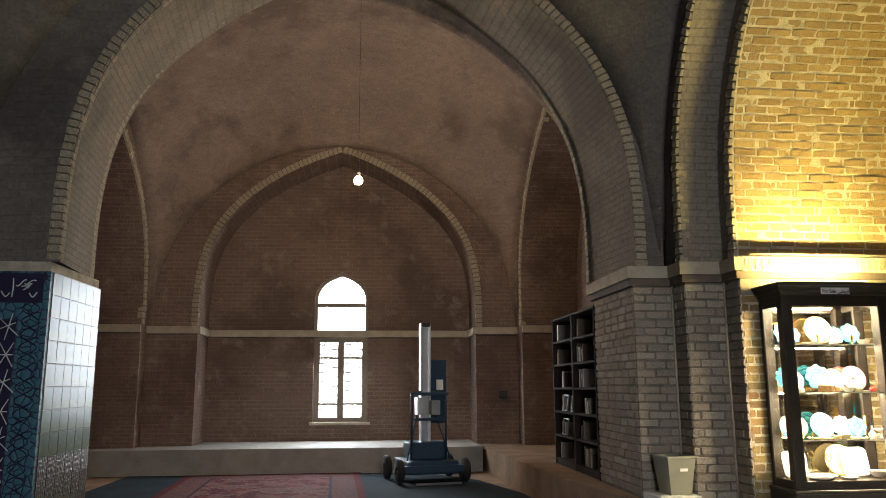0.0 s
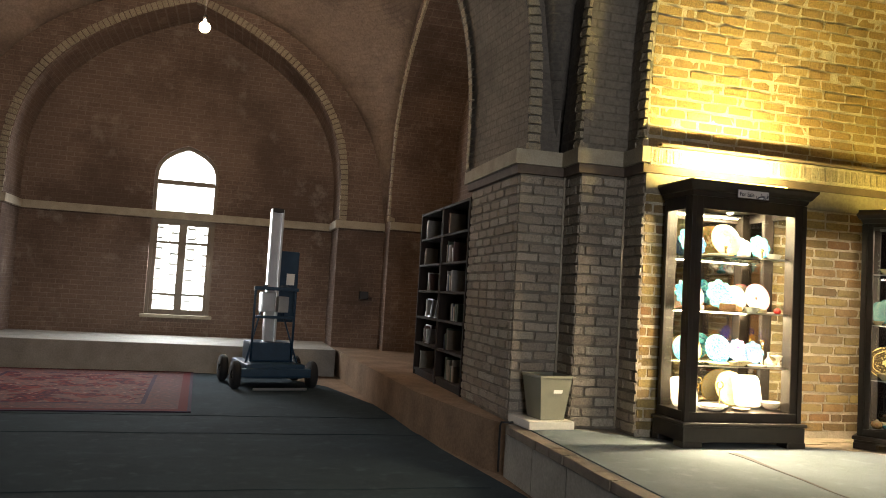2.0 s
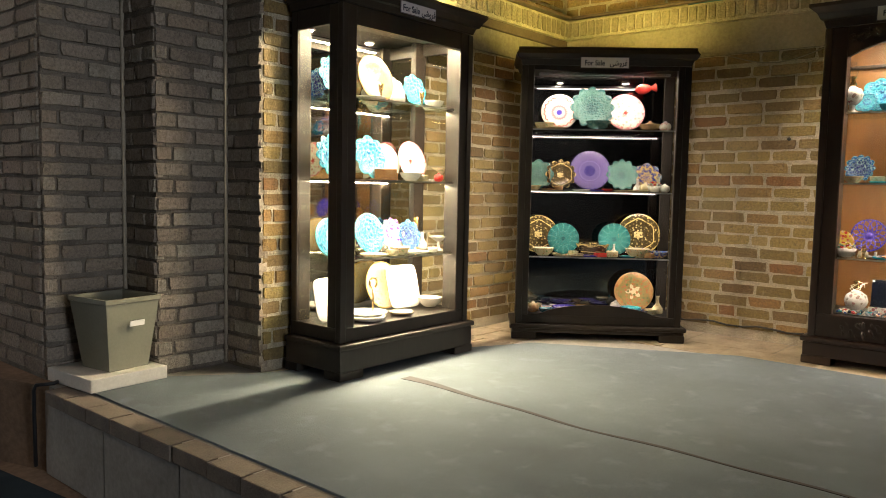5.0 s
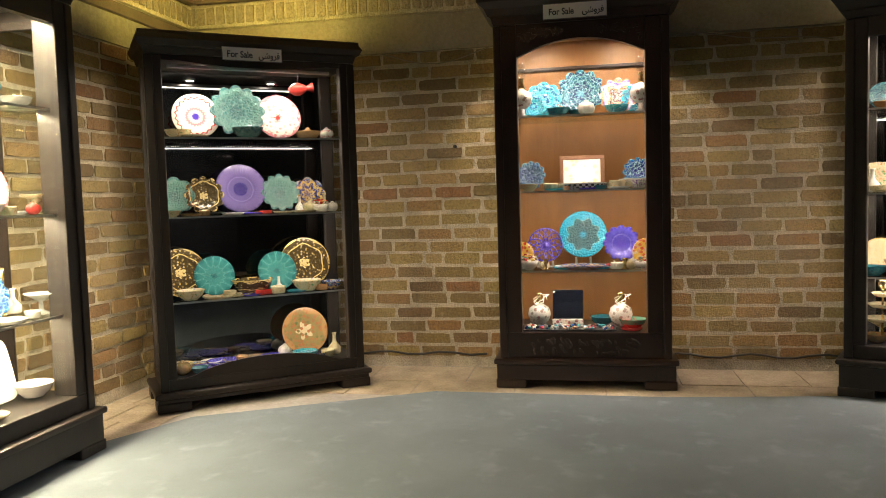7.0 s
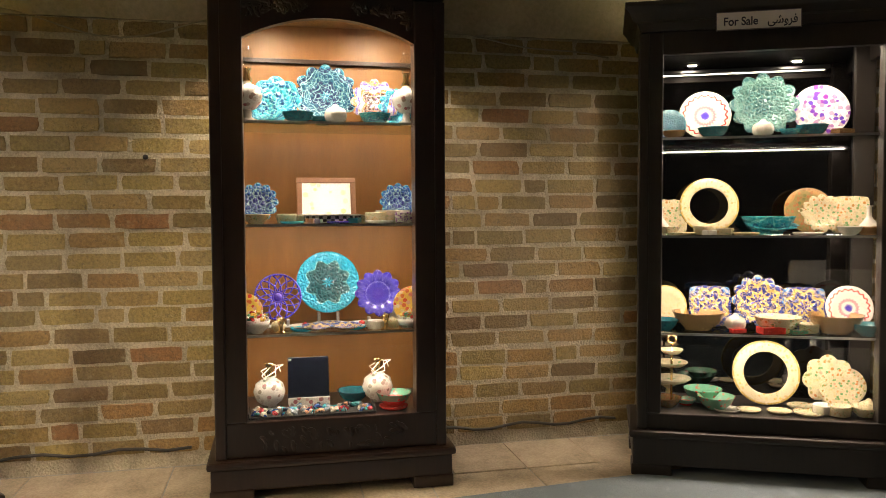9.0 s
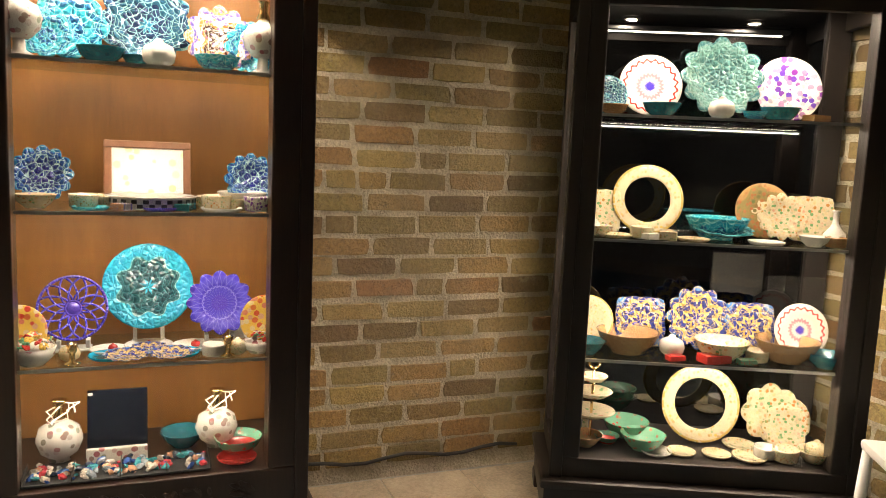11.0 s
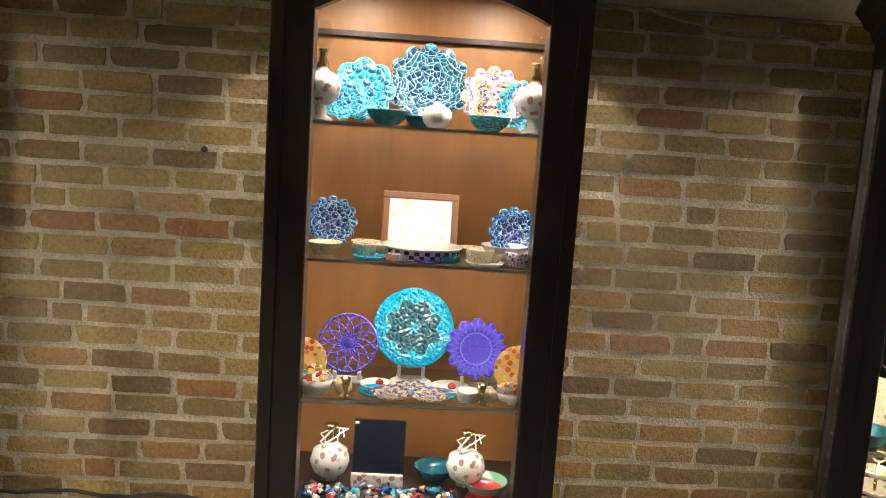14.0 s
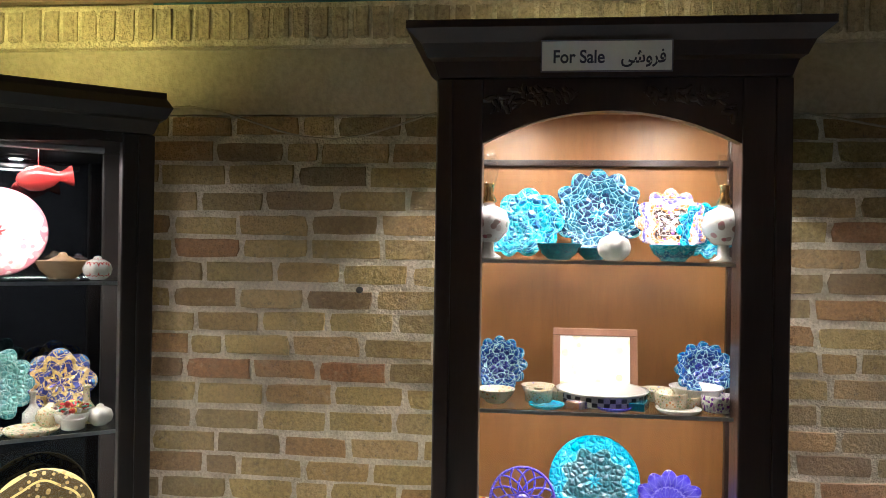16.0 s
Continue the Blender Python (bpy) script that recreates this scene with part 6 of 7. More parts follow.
def rug_paint():
    m, nt, b = mat("red_patterned_rug", 0.95, 0, 0.1)
    t = coords(nt, (1, 1, 1))
    s = nt.nodes.new("ShaderNodeSeparateXYZ")
    nt.links.new(t, s.inputs[0])
    vor = nt.nodes.new("ShaderNodeTexVoronoi")
    vor.inputs["Scale"].default_value = 9
    nt.links.new(t, vor.inputs["Vector"])
    field = ramp(nt, vor.outputs["Distance"], [(0.0, (0.34, 0.26, 0.21)), (0.22, (0.15, 0.03, 0.03)), (0.5, (0.04, 0.018, 0.03)), (0.7, (0.15, 0.035, 0.032))])
    big = noise_tex(nt, t, 2.2, 2)
    c = mix(nt, ramp(nt, big, [(0.47, (0, 0, 0)), (0.5, (0.8,) * 3)]), field, mix(nt, 0.4, field, (0.24, 0.17, 0.14)))

    def edge(sock, half, w):
        a = nt.nodes.new("ShaderNodeMath")
        a.operation = "ABSOLUTE"
        nt.links.new(sock, a.inputs[0])
        g = nt.nodes.new("ShaderNodeMath")
        g.operation = "GREATER_THAN"
        nt.links.new(a.outputs[0], g.inputs[0])
        g.inputs[1].default_value = half - w
        return g.outputs[0]

    for w, q in ((0.55, (0.05, 0.03, 0.05)), (0.5, None), (0.14, (0.10, 0.02, 0.02)), (0.04, (0.05, 0.03, 0.05))):
        for sock, half in ((s.outputs[0], 1.5), (s.outputs[1], 1.9)):
            c = mix(nt, edge(sock, half, w), c, q if q else mix(nt, 0.5, field, (0.13, 0.09, 0.085)))
    n = noise_tex(nt, t, 240, 2)
    c = mix(nt, 0.4, c, mix(nt, 1.0, c, ramp(nt, n, [(0.3, (0.5,) * 3), (0.7, (1.5,) * 3)]), "MULTIPLY"))
    nt.links.new(c, b.inputs["Base Color"])
    bump(nt, b, n, 0.4, 0.004)
    return m


rug = part("rug", box(B(), -1.5, 1.5, -1.9, 1.9, 0, 0.012, 0.004), rug_paint())
rug.matrix_basis = pose(-1.52, 12.08, 0.001, 0, 0, 2.5)
tagged(rug, "worn red Persian rug with dark border on the blue carpet", "rug")

M_LIFT = plain("blue_machine_paint", (0.016, 0.045, 0.085), 0.4, 0.0, vary=0.3, scale=9)
M_TYRE = plain("black_rubber", (0.015, 0.015, 0.016), 0.85, vary=0.3)
M_ALU = plain("aluminium_mast", (0.62, 0.62, 0.62), 0.35, 0.9, vary=0.15)
lift = thing("mast_lift", pose(0.95, 12.85, 0, 0, 0, 12), "blue mobile mast lift with an aluminium column and black wheels", "mast lift")
bm = box(B(), -0.42, 0.42, -0.5, 0.45, 0.14, 0.34, 0.03)
box(bm, -0.52, 0.52, -0.55, -0.45, 0.16, 0.28, 0.02)
box(bm, -0.30, 0.30, -0.2, 0.3, 0.34, 0.62, 0.03)
part("chassis", bm, M_LIFT, lift)
for x in (-0.54, 0.54):
    for y in (-0.42, 0.42):
        w = part("wheel", lathe(B(), [(0.06, -0.05), (0.17, -0.05), (0.19, -0.03), (0.19, 0.03), (0.17, 0.05), (0.06, 0.05), (0.06, -0.05)], 24), M_TYRE, lift, "", pose(x, y, 0.19, 0, 90, 0))
        part("rim", lathe(B(), [(0, -0.03), (0.07, -0.03), (0.07, 0.03), (0, 0.03)], 16), M_STEEL, w)
part("mast", box(box(box(B(), -0.09, -0.055, -0.05, 0.06, 0.5, 2.55, 0.006), 0.055, 0.09, -0.05, 0.06, 0.5, 2.55, 0.006), -0.055, 0.055, 0.0, 0.05, 0.5, 2.5, 0.004), M_ALU, lift, "ribbed aluminium mast")
part("mast_cap", box(B(), -0.08, 0.08, -0.06, 0.07, 2.50, 2.56, 0.01), M_BLACK, lift)
for x in (-0.30, 0.28):
    part("guard_rail", tube(B(), [(x, -0.25, 0.35), (x, -0.25, 1.35), (x * 0.5, -0.22, 1.42), (x * 0.35, -0.1, 1.42)], 0.018, 8), M_LIFT, lift)
    part("brace", tube(B(), [(x * 1.3, -0.3, 0.3), (x * 0.35, 0.0, 1.25)], 0.014, 8), M_LIFT, lift)
part("cross_rail", box(B(), -0.32, 0.32, -0.28, -0.24, 1.36, 1.41, 0.008), M_LIFT, lift)
part("control_box", box(B(), -0.20, 0.0, -0.24, -0.06, 1.05, 1.33, 0.015), M_ALU, lift, "grey control box")
part("control_box", box(B(), 0.05, 0.2, -0.22, -0.06, 1.05, 1.28, 0.015), plain("pale_grey_paint", (0.35, 0.35, 0.34), 0.5), lift, "pale grey box")
part("cross_rail", box(B(), -0.28, 0.28, -0.27, -0.23, 0.96, 1.0, 0.008), M_LIFT, lift)
part("platform_panel", box(B(), 0.10, 0.40, 0.08, 0.16, 0.9, 1.95, 0.02), M_LIFT, lift)
part("label_plate", box(B(), 0.22, 0.34, 0.068, 0.078, 1.45, 1.62, 0.003), M_WHITE, lift, "white label plate")
part("foot_stop", box(B(), -0.35, 0.4, -0.72, -0.68, 0.005, 0.04, 0.01), M_STEEL, lift)

bc = thing("bookcase", pose(2.70, 10.0, POD - 0.004, 0, 0, -90), "dark brown two-bay bookcase, half filled with books", "bookcase")
BW, BD, BH = 1.05, 0.30, 2.05
for k, x0 in enumerate((-1.06, 0.0)):
    h = BH
    for x in (x0, x0 + BW - 0.03):
        part("side_panel", box(B(), x, x + 0.03, 0, BD, 0, h, 0.003), M_SHELF, bc)
    part("back", box(B(), x0 + 0.03, x0 + BW - 0.03, BD - 0.015, BD, 0, h), M_SHELF, bc)
    for i in range(7):
        z = 0.06 + i * (h - 0.09) / 6
        part("shelf", box(B(), x0 + 0.03, x0 + BW - 0.03, 0.005, BD - 0.015, z, z + 0.028, 0.002), M_SHELF, bc)
    part("kick_board", box(B(), x0 + 0.03, x0 + BW - 0.03, 0.02, 0.04, 0, 0.06), M_SHELF, bc)
BOOKS = [plain("book_cloth", c, 0.7, vary=0.2, scale=20) for c in ((0.30, 0.27, 0.22), (0.10, 0.05, 0.04), (0.05, 0.07, 0.10), (0.18, 0.14, 0.10), (0.05, 0.07, 0.05), (0.38, 0.36, 0.33))]
rnd = random.Random(3)
BM = bc.matrix_basis
for k, x0 in enumerate((-1.06, 0.0)):
    for i in range(6):
        z = 0.088 + i * (BH - 0.09) / 6
        x = x0 + 0.06 + (rnd.uniform(0, 0.3) if i < 4 else 0)
        n = rnd.randrange(0, 4) if k == 0 else rnd.randrange(2, 8)
        for j in range(n):
            w, hh = rnd.uniform(0.022, 0.06), rnd.uniform(0.16, 0.25)
            if x + w > x0 + BW - 0.06:
                break
            lean = rnd.choice((0, 0, 0, 7)) if j else 0
            bk = part("book", box(B(), 0, w, 0, rnd.uniform(0.14, 0.19), 0, hh, 0.003), BOOKS[rnd.randrange(6)])
            bk.matrix_basis = BM @ pose(x + (0.03 if lean else 0), 0.05, z + (0.004 if lean else 0.0), 0, -lean, 0)
            tagged(bk, "worn hardback book standing on a bookcase shelf", "book", "books in the bookcase")
            x += w + (0.035 if lean else 0.003)
for x, z in ((-0.25, 2), (-0.75, 1), (-0.72, 2)):
    fr = part("picture_frame", box(box(box(box(B(), -0.13, 0.13, 0, 0.02, 0, 0.02), -0.13, 0.13, 0, 0.02, 0.21, 0.23), -0.13, -0.11, 0, 0.02, 0.02, 0.21), 0.11, 0.13, 0, 0.02, 0.02, 0.21), M_STEEL)
    fr.matrix_basis = BM @ pose(x, 0.06, 0.088 + z * (BH - 0.09) / 6, -8, 0, 0)
    tagged(fr, "thin metal picture frame leaning on a bookcase shelf", "picture frame", "frames in the bookcase")
# dark socket box and stained patch on the far pier
sk = part("socket_box", box(B(), 2.56, 2.72, 14.90, 15.0, 1.28, 1.42, 0.01), M_BLACK)
tagged(sk, "small dark socket box fixed to the far brick pier", "socket box")

# ---- glazed tiles on the left pier ----
M_TILE = glaze("green_wall_tile", [(0, (0.07, 0.12, 0.07))], 6, 0.0, [(0.05, 0.10, 0.09), (0.10, 0.13, 0.06), (0.06, 0.12, 0.09), (0.12, 0.11, 0.06)], 9, 0.45, rough=0.28, coat=0)
M_TILE.node_tree.nodes["Principled BSDF"].inputs["Specular IOR Level"].default_value = 0.12
M_TILE_LOW = glaze("brown_lozenge_tile", [(0, (0.07, 0.06, 0.04))], 6, 0.0, [(0.05, 0.05, 0.03), (0.10, 0.085, 0.05)], 14, 0.4, (0.03, 0.025, 0.02), rough=0.3, coat=0)
M_TILE2 = glaze("teal_border_tile", [(0, (0.04, 0.13, 0.18))], 6, 0.0, [(0.035, 0.10, 0.16), (0.05, 0.16, 0.2)], 9, 0.3, (0.012, 0.02, 0.05), rough=0.5, coat=0)
M_NAVYTILE = glaze("navy_inscription_tile", [(0, (0.013, 0.010, 0.04))], 6, 0.0, [(0.020, 0.014, 0.065), (0.012, 0.010, 0.04)], 8, 0.3, rough=0.45, coat=0)
dado = new("tile_panel")
tagged(dado, "glossy blue-green glazed tile panels around the left pier", "tile panel", "", "structure")
part("panel_body", box(B(), -3.048, -3.025, 7.55, 8.86, 0, 2.60), M_MORTAR, dado)
for j in range(12):
    for i in range(6):
        z0, y0 = j * 0.2165, 7.556 + i * 0.2165
        part("tile", box(B(), -0.0, 0.012, 0, 0.213, 0, 0.213, 0.002), M_TILE if j > 3 else M_TILE_LOW, dado, "", pose(-3.026 + random.uniform(0, 0.0015), y0, z0 + 0.002))
part("front_body", box(B(), -4.6, -3.048, 7.515, 7.549, 0, 2.60), M_TILE2, dado)
part("inscription_band", box(B(), -4.5, -3.075, 7.500, 7.515, 2.30, 2.58, 0.003), M_NAVYTILE, dado, "navy inscription band")
part("dark_panel", box(B(), -4.5, -3.29, 7.500, 7.515, 0.1, 2.14, 0.003), M_NAVYTILE, dado, "dark panel under white strapwork")
part("corner_strip", box(B(), -3.075, -3.02, 7.494, 7.556, 0, 2.60, 0.004), M_TILE2, dado)
M_SCRIPT = plain("white_glazed_script", (0.55, 0.57, 0.58), 0.25, vary=0.1)


def script(parent, place, s0, s1, z0, z1, n, seed, r=0.008):
    """Flowing strokes, too worn to read."""
    rnd = random.Random(seed)
    bm = B()
    for i in range(n):
        s, z = rnd.uniform(s0, s1 - 0.1), rnd.uniform(z0 + 0.03, z1 - 0.05)
        if rnd.random() < 0.35:
            pts = [place(s, z0 + 0.03), place(s + 0.008, (z0 + z1) / 2), place(s + 0.004, z1 - 0.03)]
        else:
            w = rnd.uniform(0.05, 0.15)
            pts = [place(min(s1, s + w * k / 8), z + 0.03 * math.sin(k / 8 * math.pi * 1.3 + 0.4 + i)) for k in range(9)]
        tube(bm, pts, r, 5)
    part("strokes", bm, M_SCRIPT, parent, "white flowing script strokes")


script(dado, lambda s, z: (s, 7.498, z), -4.3, -3.1, 2.32, 2.56, 26, 4, 0.007)
bm = B()
for i in range(5):
    for j in range(8):
        cx, cz = -4.4 + 0.26 * i, 0.25 + 0.26 * j
        for k in range(3):
            a = k * math.pi / 3 + 0.3 * ((i + j) % 2)
            x0, x1 = max(-4.49, cx - 0.13 * math.cos(a)), min(-3.30, cx + 0.13 * math.cos(a))
            tube(bm, [(x0, 7.498, cz - 0.13 * math.sin(a)), (x1, 7.498, cz + 0.13 * math.sin(a))], 0.006, 4)
part("strapwork", bm, M_SCRIPT, dado, "white geometric strapwork")
bm = B()
for j in range(9):
    for s in (-1, 1):
        tube(bm, [(-3.18 + s * 0.08 * math.sin(k * math.pi / 6), 7.512, 0.1 + j * 0.245 + k * 0.0204) for k in range(13)], 0.006, 4)
part("knot_border", bm, M_NAVYTILE, dado, "navy interlaced border lines")

# ---- inscription panel high on the niche's back wall ----
ins = new("inscription_panel")
tagged(ins, "navy tile inscription panel with white script and turquoise border", "inscription panel", "", "structure")
part("field", box(B(), 6.385, 6.42, 2.97, 5.86, 2.74, 3.10, 0.003), M_NAVYTILE, ins)
M_TURQ = plain("turquoise_border_tile", (0.08, 0.19, 0.28), 0.25, vary=0.2, scale=14)
for b in ((2.95, 5.88, 2.70, 2.74), (2.95, 5.88, 3.10, 3.14), (2.93, 2.97, 2.74, 3.10), (5.86, 5.90, 2.74, 3.10)):
    part("border", box(B(), 6.375, 6.42, b[0], b[1], b[2], b[3], 0.003), M_TURQ, ins)
script(ins, lambda s, z: (6.382, s, z), 3.0, 5.82, 2.76, 3.08, 230, 9, 0.0065)

# ---- podium details ----
bn = thing("waste_bin", pose(2.93, 7.28, POD + 0.072, 0, 0, 8), "grey-green square tapered waste bin on a white slab", "waste bin")
bm = B()
prev = None
for hw_, z in ((0.105, 0.0), (0.108, 0.004), (0.145, 0.33), (0.152, 0.333), (0.152, 0.355), (0.142, 0.355), (0.138, 0.33), (0.10, 0.012)):
    ring = [bm.verts.new((x * hw_, y * hw_, z)) for x, y in ((-1, -1), (1, -1), (1, 1), (-1, 1))]
    if prev:
        for i in range(4):
            bm.faces.new((prev[i], prev[(i + 1) % 4], ring[(i + 1) % 4], ring[i]))
    else:
        bm.faces.new(ring[::-1])
    prev = ring
bm.faces.new(prev)
bmesh.ops.recalc_face_normals(bm, faces=bm.faces)
part("body", bm, plain("olive_grey_plastic", (0.22, 0.22, 0.17), 0.45, vary=0.12), bn)
part("sticker", box(B(), -0.03, 0.05, -0.137, -0.134, 0.235, 0.262), M_WHITE, bn, "faded white sticker", pose(0, 0.003, 0, 6.5, 0, 0))
slab = part("slab", box(B(), -0.20, 0.20, -0.20, 0.20, 0, 0.065, 0.006), plain("white_stone_slab", (0.55, 0.54, 0.5), 0.7, vary=0.15))
slab.matrix_basis = pose(2.90, 7.30, POD + 0.006, 0, 0, 4)
tagged(slab, "pale stone slab lying under the waste bin", "slab")

# podium facing: stone slabs and a brick kerb
rnd = random.Random(8)
y = 1.5
while y < 7.3:
    ln = rnd.uniform(0.55, 0.8)
    y1 = min(y + ln, 7.38)
    ob = part("facing_slab", box(B(), 2.628, 2.662, y + 0.004, y1 - 0.004, 0.0, 0.345, 0.005), M_STONE, podium)
    y = y1
y = 1.5
while y < 7.3:
    y1 = min(y + rnd.uniform(0.2, 0.25), 7.39)
    part("kerb_brick", box(B(), 2.612 + rnd.uniform(-0.006, 0.006), 2.72, y + 0.003, y1 - 0.004, 0.352, POD + rnd.uniform(-0.004, 0.002), 0.006), M_KERB, podium)
    y = y1
seam_bm = B()
n = 60
left, right = [], []
for i in range(n + 1):
    t = i / n
    x = 3.80 + 0.16 * math.exp(-2.6 * t) + 0.012 * math.sin(19 * t) + 0.008 * math.sin(41 * t)
    yy = 6.27 - 4.1 * t
    wd = 0.030 * math.exp(-t * 14) + 0.006 + 0.004 * abs(math.sin(23 * t))
    left.append(seam_bm.verts.new((x - wd, yy, POD + 0.0085)))
    right.append(seam_bm.verts.new((x + wd, yy, POD + 0.0085)))
for i in range(n):
    seam_bm.faces.new((left[i], right[i], right[i + 1], left[i + 1]))
r = bmesh.ops.extrude_face_region(seam_bm, geom=seam_bm.faces[:])
bmesh.ops.translate(seam_bm, vec=(0, 0, -0.004), verts=[v for v in r["geom"] if isinstance(v, bmesh.types.BMVert)])
bmesh.ops.recalc_face_normals(seam_bm, faces=seam_bm.faces)
structure("carpet_seam", seam_bm, M_BLACK, "dark curling seam where two carpet strips meet", "carpet seam")


bm = B()
for y in (2.1, 4.4, 7.02, 9.08, 10.06):
    pr = None
    for k in range(41):
        x = -3.0 + 5.4 * k / 40
        q = [bm.verts.new((x, y + dy + 0.012 * math.sin(k * 0.7 + y), z)) for dy, z in ((-0.006, 0.001), (0.0, 0.006), (0.006, 0.001))]
        if pr:
            bm.faces.new((pr[0], q[0], q[1], pr[1])), bm.faces.new((pr[1], q[1], q[2], pr[2]))
        pr = q
structure("floor_carpet_seams", bm, M_CARPET_LOW, "raised seams between the lower carpet's strips", "carpet seam")


def cable(name, pts, r, material, label):
    ob = part(name, tube(B(), pts, r, 6), material)
    tagged(ob, label, "cable")


cable("floor_cable", [(6.395, 6.1 - 0.1 * k, POD + 0.085 + 0.01 * math.sin(k * 1.7)) for k in range(0, 12)] , 0.007, M_BLACK, "black cable along the foot of the brick wall")
cable("floor_cable", [(6.395, 3.96 - 0.08 * k, POD + 0.085 + 0.012 * math.sin(k * 1.3)) for k in range(0, 13)], 0.007, M_BLACK, "black cable along the foot of the brick wall")
cable("wall_cable", [(6.385, 5.95 - 0.1 * k, 2.32 + 0.055 * math.sin(k * 0.62 + 0.5)) for k in range(0, 12)], 0.004, M_PLASTER, "thin pale cable looped along the wall")
cable("wall_cable", [(6.385, 3.95 - 0.1 * k, 2.36 - 0.10 * (k / 9) + 0.01 * math.sin(k)) for k in range(0, 10)], 0.004, M_PLASTER, "thin pale cable looped along the wall")
cable("podium_cable", [(2.61, 7.45, 0.0 + 0.02), (2.605, 7.44, 0.2), (2.60, 7.43, 0.40), (2.60, 7.40, 0.432), (2.66, 7.36, 0.436), (2.75, 7.42, 0.436)], 0.009, M_BLACK, "black cable looped over the podium edge")
cable("wall_cable", [(PX[1] - 0.015, PY[0] - 0.015, 0.43), (PX[1] - 0.015, PY[0] - 0.015, 2.54)], 0.012, M_TRIM, "pale conduit in the pier's inner corner")
cable("wall_cable", [(PX[2] - 0.015, PY[1] - 0.015, 0.43), (PX[2] - 0.015, PY[1] - 0.015, 2.54)], 0.012, M_TRIM, "pale conduit in the pier's inner corner")

hole = part("wall_plug", lathe(B(), [(0, 0), (0.012, 0), (0.010, 0.012), (0, 0.014)], 12), M_BLACK)
hole.matrix_basis = pose(6.413, 5.166, 1.769, 0, -90, 0)
tagged(hole, "dark plug hole in the ochre brick wall", "wall plug")

ch = thing("plastic_chair", pose(5.05, 1.98 + 0.34, POD + 0.006, 0, 0, 60), "white plastic chair standing against the niche wall", "chair")
M_CHAIR = plain("white_plastic", (0.7, 0.7, 0.68), 0.35, vary=0.05)
part("seat", box(B(), -0.2, 0.2, -0.2, 0.2, 0.42, 0.45, 0.012), M_CHAIR, ch)
part("backrest", box(B(), -0.19, 0.19, 0.18, 0.21, 0.5, 0.82, 0.012), M_CHAIR, ch)
for x in (-0.18, 0.18):
    for yy in (-0.18, 0.18):
        part("leg", tube(B(), [(x * 1.1, yy * 1.1, 0), (x, yy, 0.42 if yy < 0 else 0.6)], 0.018, 8), M_CHAIR, ch)

# paving bricks along the foot of the niche's walls
rnd = random.Random(21)
for x0, x1, y0, y1 in ((5.72, 6.40, 2.2, 6.88), (3.6, 5.7, 6.4, 6.89)):
    x = x0
    while x < x1 - 0.05:
        y = y0 - rnd.uniform(0, 0.2)
        w = rnd.uniform(0.24, 0.34)
        w = w if x + w + 0.1 < x1 else x1 - x
        while y < y1 - 0.05:
            ln = rnd.uniform(0.28, 0.62)
            a, b_ = max(y, y0), min(y + ln, y1)
            y += ln
            if b_ - a > 0.05:
                part("paver", box(B(), x + 0.003, x + w - 0.003, a + 0.003, b_ - 0.003, POD - 0.02, POD + rnd.uniform(-0.002, 0.0035), 0.003), M_PAVER, podium)
        x += w

# ---- single bricks of the walls, laid last ----
brickwork(wall_back, lambda s, d, z: (6.42 + d, s, z), 2.05, SY - 0.02, 0.47, 2.35, M_BRICK, M_BRICK_J, lambda s, z: 3.0 < s < 5.65 and 0.6 < z < 2.3, seed=1)
brickwork(wall_back, lambda s, d, z: (6.42 + d, s, z), 2.05, SY - 0.02, 2.74, 6.2, M_VBRICK, M_VBRICK_J, seed=6, proud=0.005)
brickwork(wall_right, lambda s, d, z: (s, 2.04 - d, z), PX[2] + 0.02, 6.40, 0.47, 2.55, M_BRICK, M_BRICK_J, seed=2)
brickwork(wall_pier, lambda s, d, z: (s, SY + d, z), PX[2], 6.40, 0.47, 2.35, M_BRICK, M_BRICK_J, lambda s, z: True, seed=3)
brickwork(wall_pier, lambda s, d, z: (PX[0] + d, s, z), PY[0] + 0.01, 8.88, 0.43, 2.50, M_PIER, M_PIER_J, lambda s, z: True, seed=4, proud=0.013)
brickwork(wall_pier, lambda s, d, z: (s, PY[0] + d, z), PX[0] - 0.01, PX[1] - 0.01, 0.43, 2.50, M_PIER, M_PIER_J, lambda s, z: True, seed=5, proud=0.013)
brickwork(wall_pier, lambda s, d, z: (PX[1] + d, s, z), PY[1] - 0.01, PY[0] - 0.01, 0.43, 2.50, M_PIER, M_PIER_J, lambda s, z: True, seed=7, proud=0.013)
brickwork(wall_pier, lambda s, d, z: (s, PY[1] + d, z), PX[1] - 0.01, PX[2] - 0.01, 0.43, 2.50, M_PIER, M_PIER_J, lambda s, z: True, seed=8, proud=0.013)
brickwork(wall_pier, lambda s, d, z: (PX[2] + d, s, z), PY[2] - 0.01, PY[1] - 0.01, 0.43, 2.50, M_PIER, M_PIER_J, lambda s, z: True, seed=9, proud=0.013)
brickwork(ledge, lambda s, d, z: (s, SY - 0.08 + d, z), PX[2] + 0.01, 6.36, 2.58, 2.705, M_RING, M_RING_J, lambda s, z: True, course=0.07, seed=10, soldier=True, proud=0.008)
brickwork(ledge, lambda s, d, z: (6.36 + d, s, z), 2.1, SY - 0.08, 2.58, 2.705, M_RING, M_RING_J, lambda s, z: True, course=0.07, seed=11, soldier=True, proud=0.008)

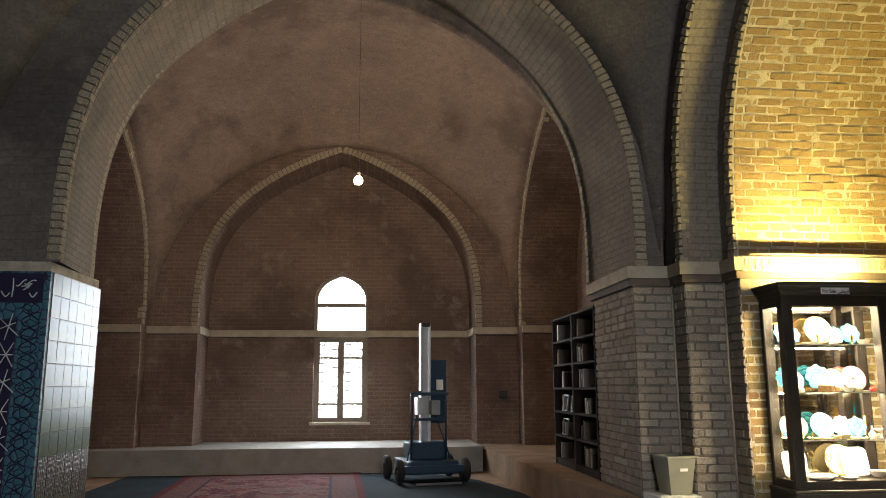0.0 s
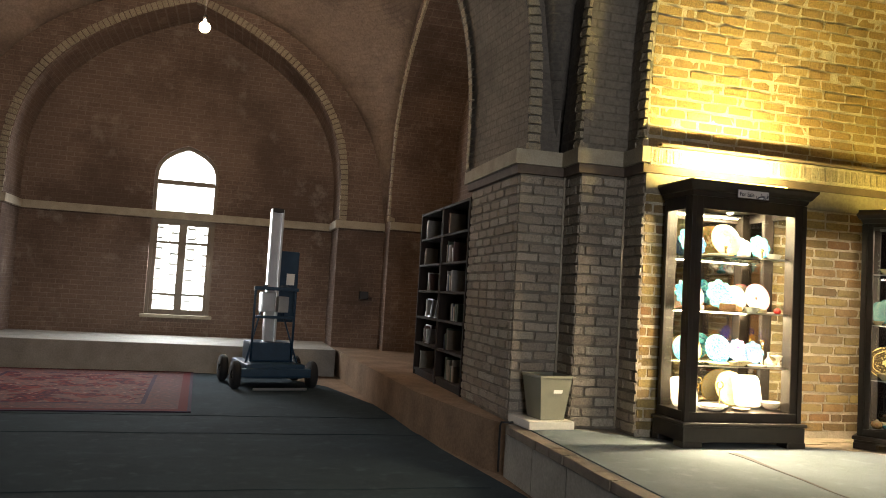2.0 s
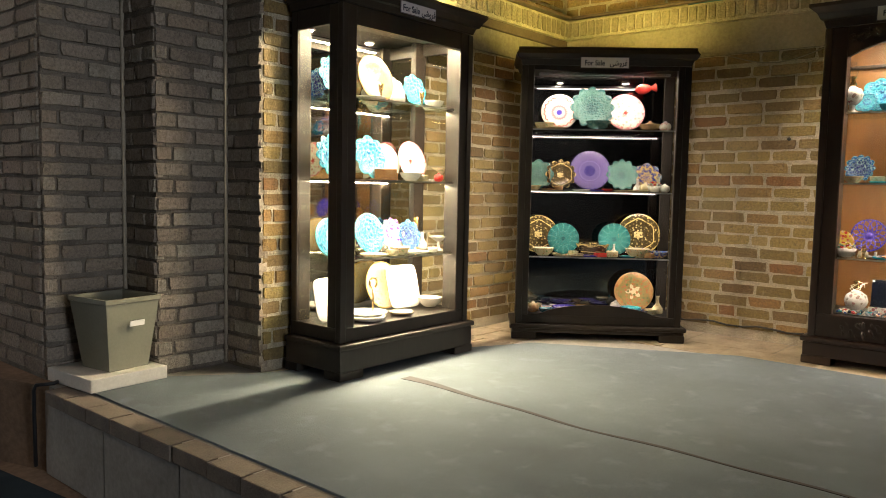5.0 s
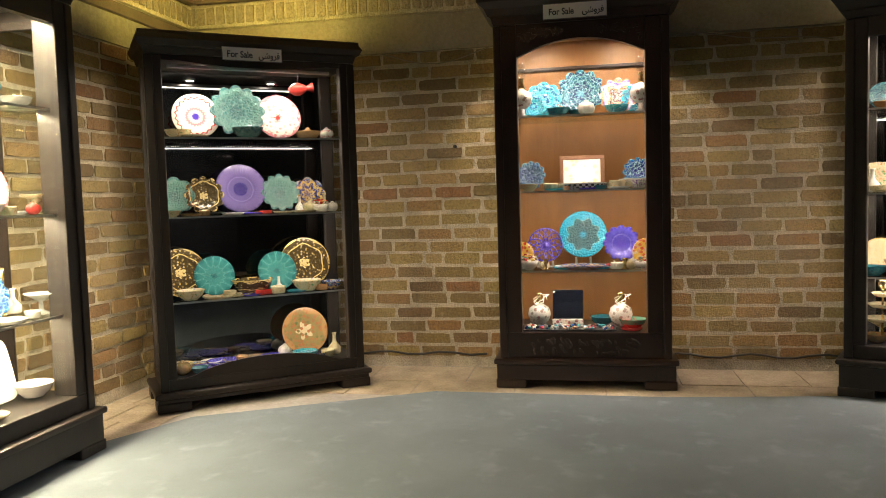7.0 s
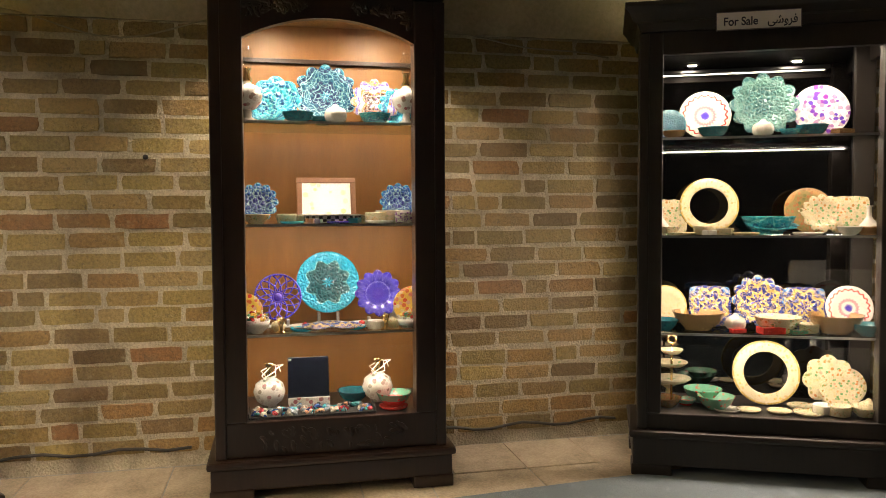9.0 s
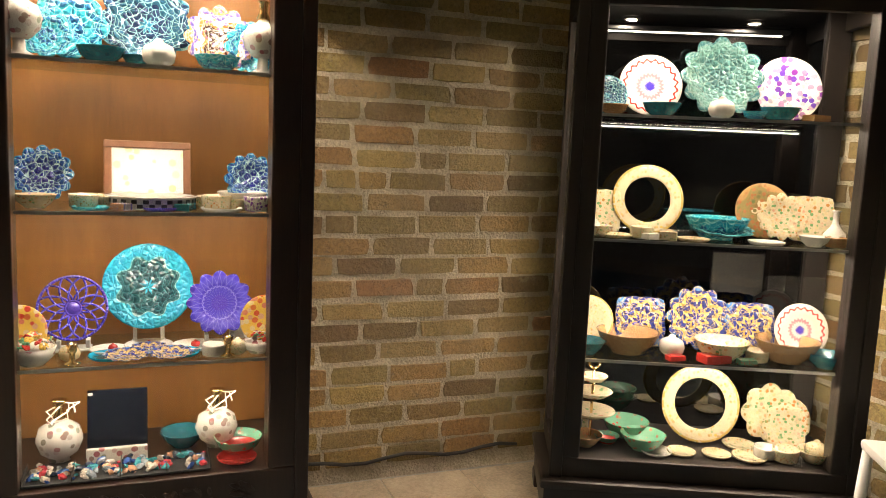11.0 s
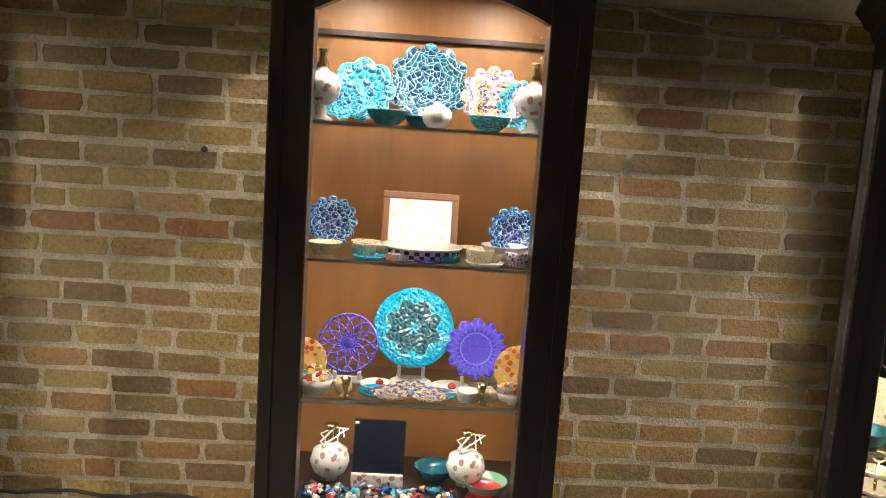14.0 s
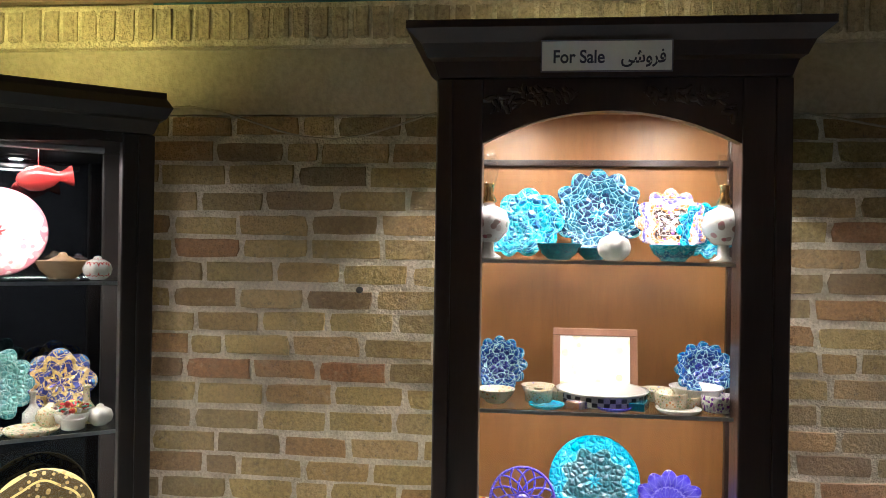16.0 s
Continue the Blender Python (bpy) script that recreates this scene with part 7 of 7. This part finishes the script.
# bricks on the vault's curve
PROF = arch_profile(NH, 2.71, NR, 120)
ARC = [0.0]
for a, b in zip(PROF, PROF[1:]):
    ARC.append(ARC[-1] + math.hypot(b[0] - a[0], b[1] - a[1]))


def on_vault(side):
    def place(s, d, q):
        q = min(max(q, 0.0), ARC[-1] - 1e-4)
        i = max(k for k in range(len(ARC) - 1) if ARC[k] <= q)
        k = (q - ARC[i]) / (ARC[i + 1] - ARC[i])
        h, z = PROF[i][0] + (PROF[i + 1][0] - PROF[i][0]) * k, PROF[i][1] + (PROF[i + 1][1] - PROF[i][1]) * k
        th, tz = PROF[i + 1][0] - PROF[i][0], PROF[i + 1][1] - PROF[i][1]
        ln = math.hypot(th, tz)
        return (s, NC + side * (h + d * tz / ln), z - d * th / ln)
    return place


brickwork(order_inner, on_vault(1), PX[2] + 0.01, 6.40, 0.02, ARC[-1] - 0.05, M_VBRICK, M_VBRICK_J, lambda s, q: s < 5.2 and q < 2.2, seed=12, limit=280, proud=0.005)
brickwork(order_inner, on_vault(-1), PX[2] + 0.01, 6.40, 0.02, ARC[-1] - 0.05, M_VBRICK, M_VBRICK_J, seed=13, proud=0.005)

# arch rings
arch_ring("ring", lambda s, d, z: (AC + s, 7.55 + d, z), 2.86, 2.71, 3.94, 0.115, 0.03, M_RING, wall_arch, 0.078, 2.71)
arch_ring("ring", lambda s, d, z: (AC - 0.14 + s, 8.88 - d, z), 2.84, 2.71, 3.94, 0.12, -0.06, M_RING, wall_arch, 0.078, 2.71)
arch_ring("ring", lambda s, d, z: (PX[1] + d, NC + s, z), PY[1] - NC, 2.72, 3.74, 0.12, 0.03, M_RING, order_outer, 0.078, 2.72)
arch_ring("ring", lambda s, d, z: (PX[2] + d, NC + s, z), NH, 2.72, NR - 0.01, 0.12, 0.03, M_RING, order_inner, 0.078, 2.72)
arch_ring("ring", lambda s, d, z: (-0.57 + s, 15.0 + d, z), 2.69, 2.66, 3.54, 0.13, 0.03, M_RING, wall_far, 0.09, 2.66)
arch_ring("ring", lambda s, d, z: (FX0 - d, 11.9 + s, z), 2.7, 2.66, 3.44, 0.16, 0.03, M_RING, wall_far_left, 0.12, 2.66)
arch_ring("ring", lambda s, d, z: (FX1 + d, 11.9 + s, z), 2.6, 2.66, 3.44, 0.16, 0.03, M_RING, wall_far_right, 0.12, 2.66)
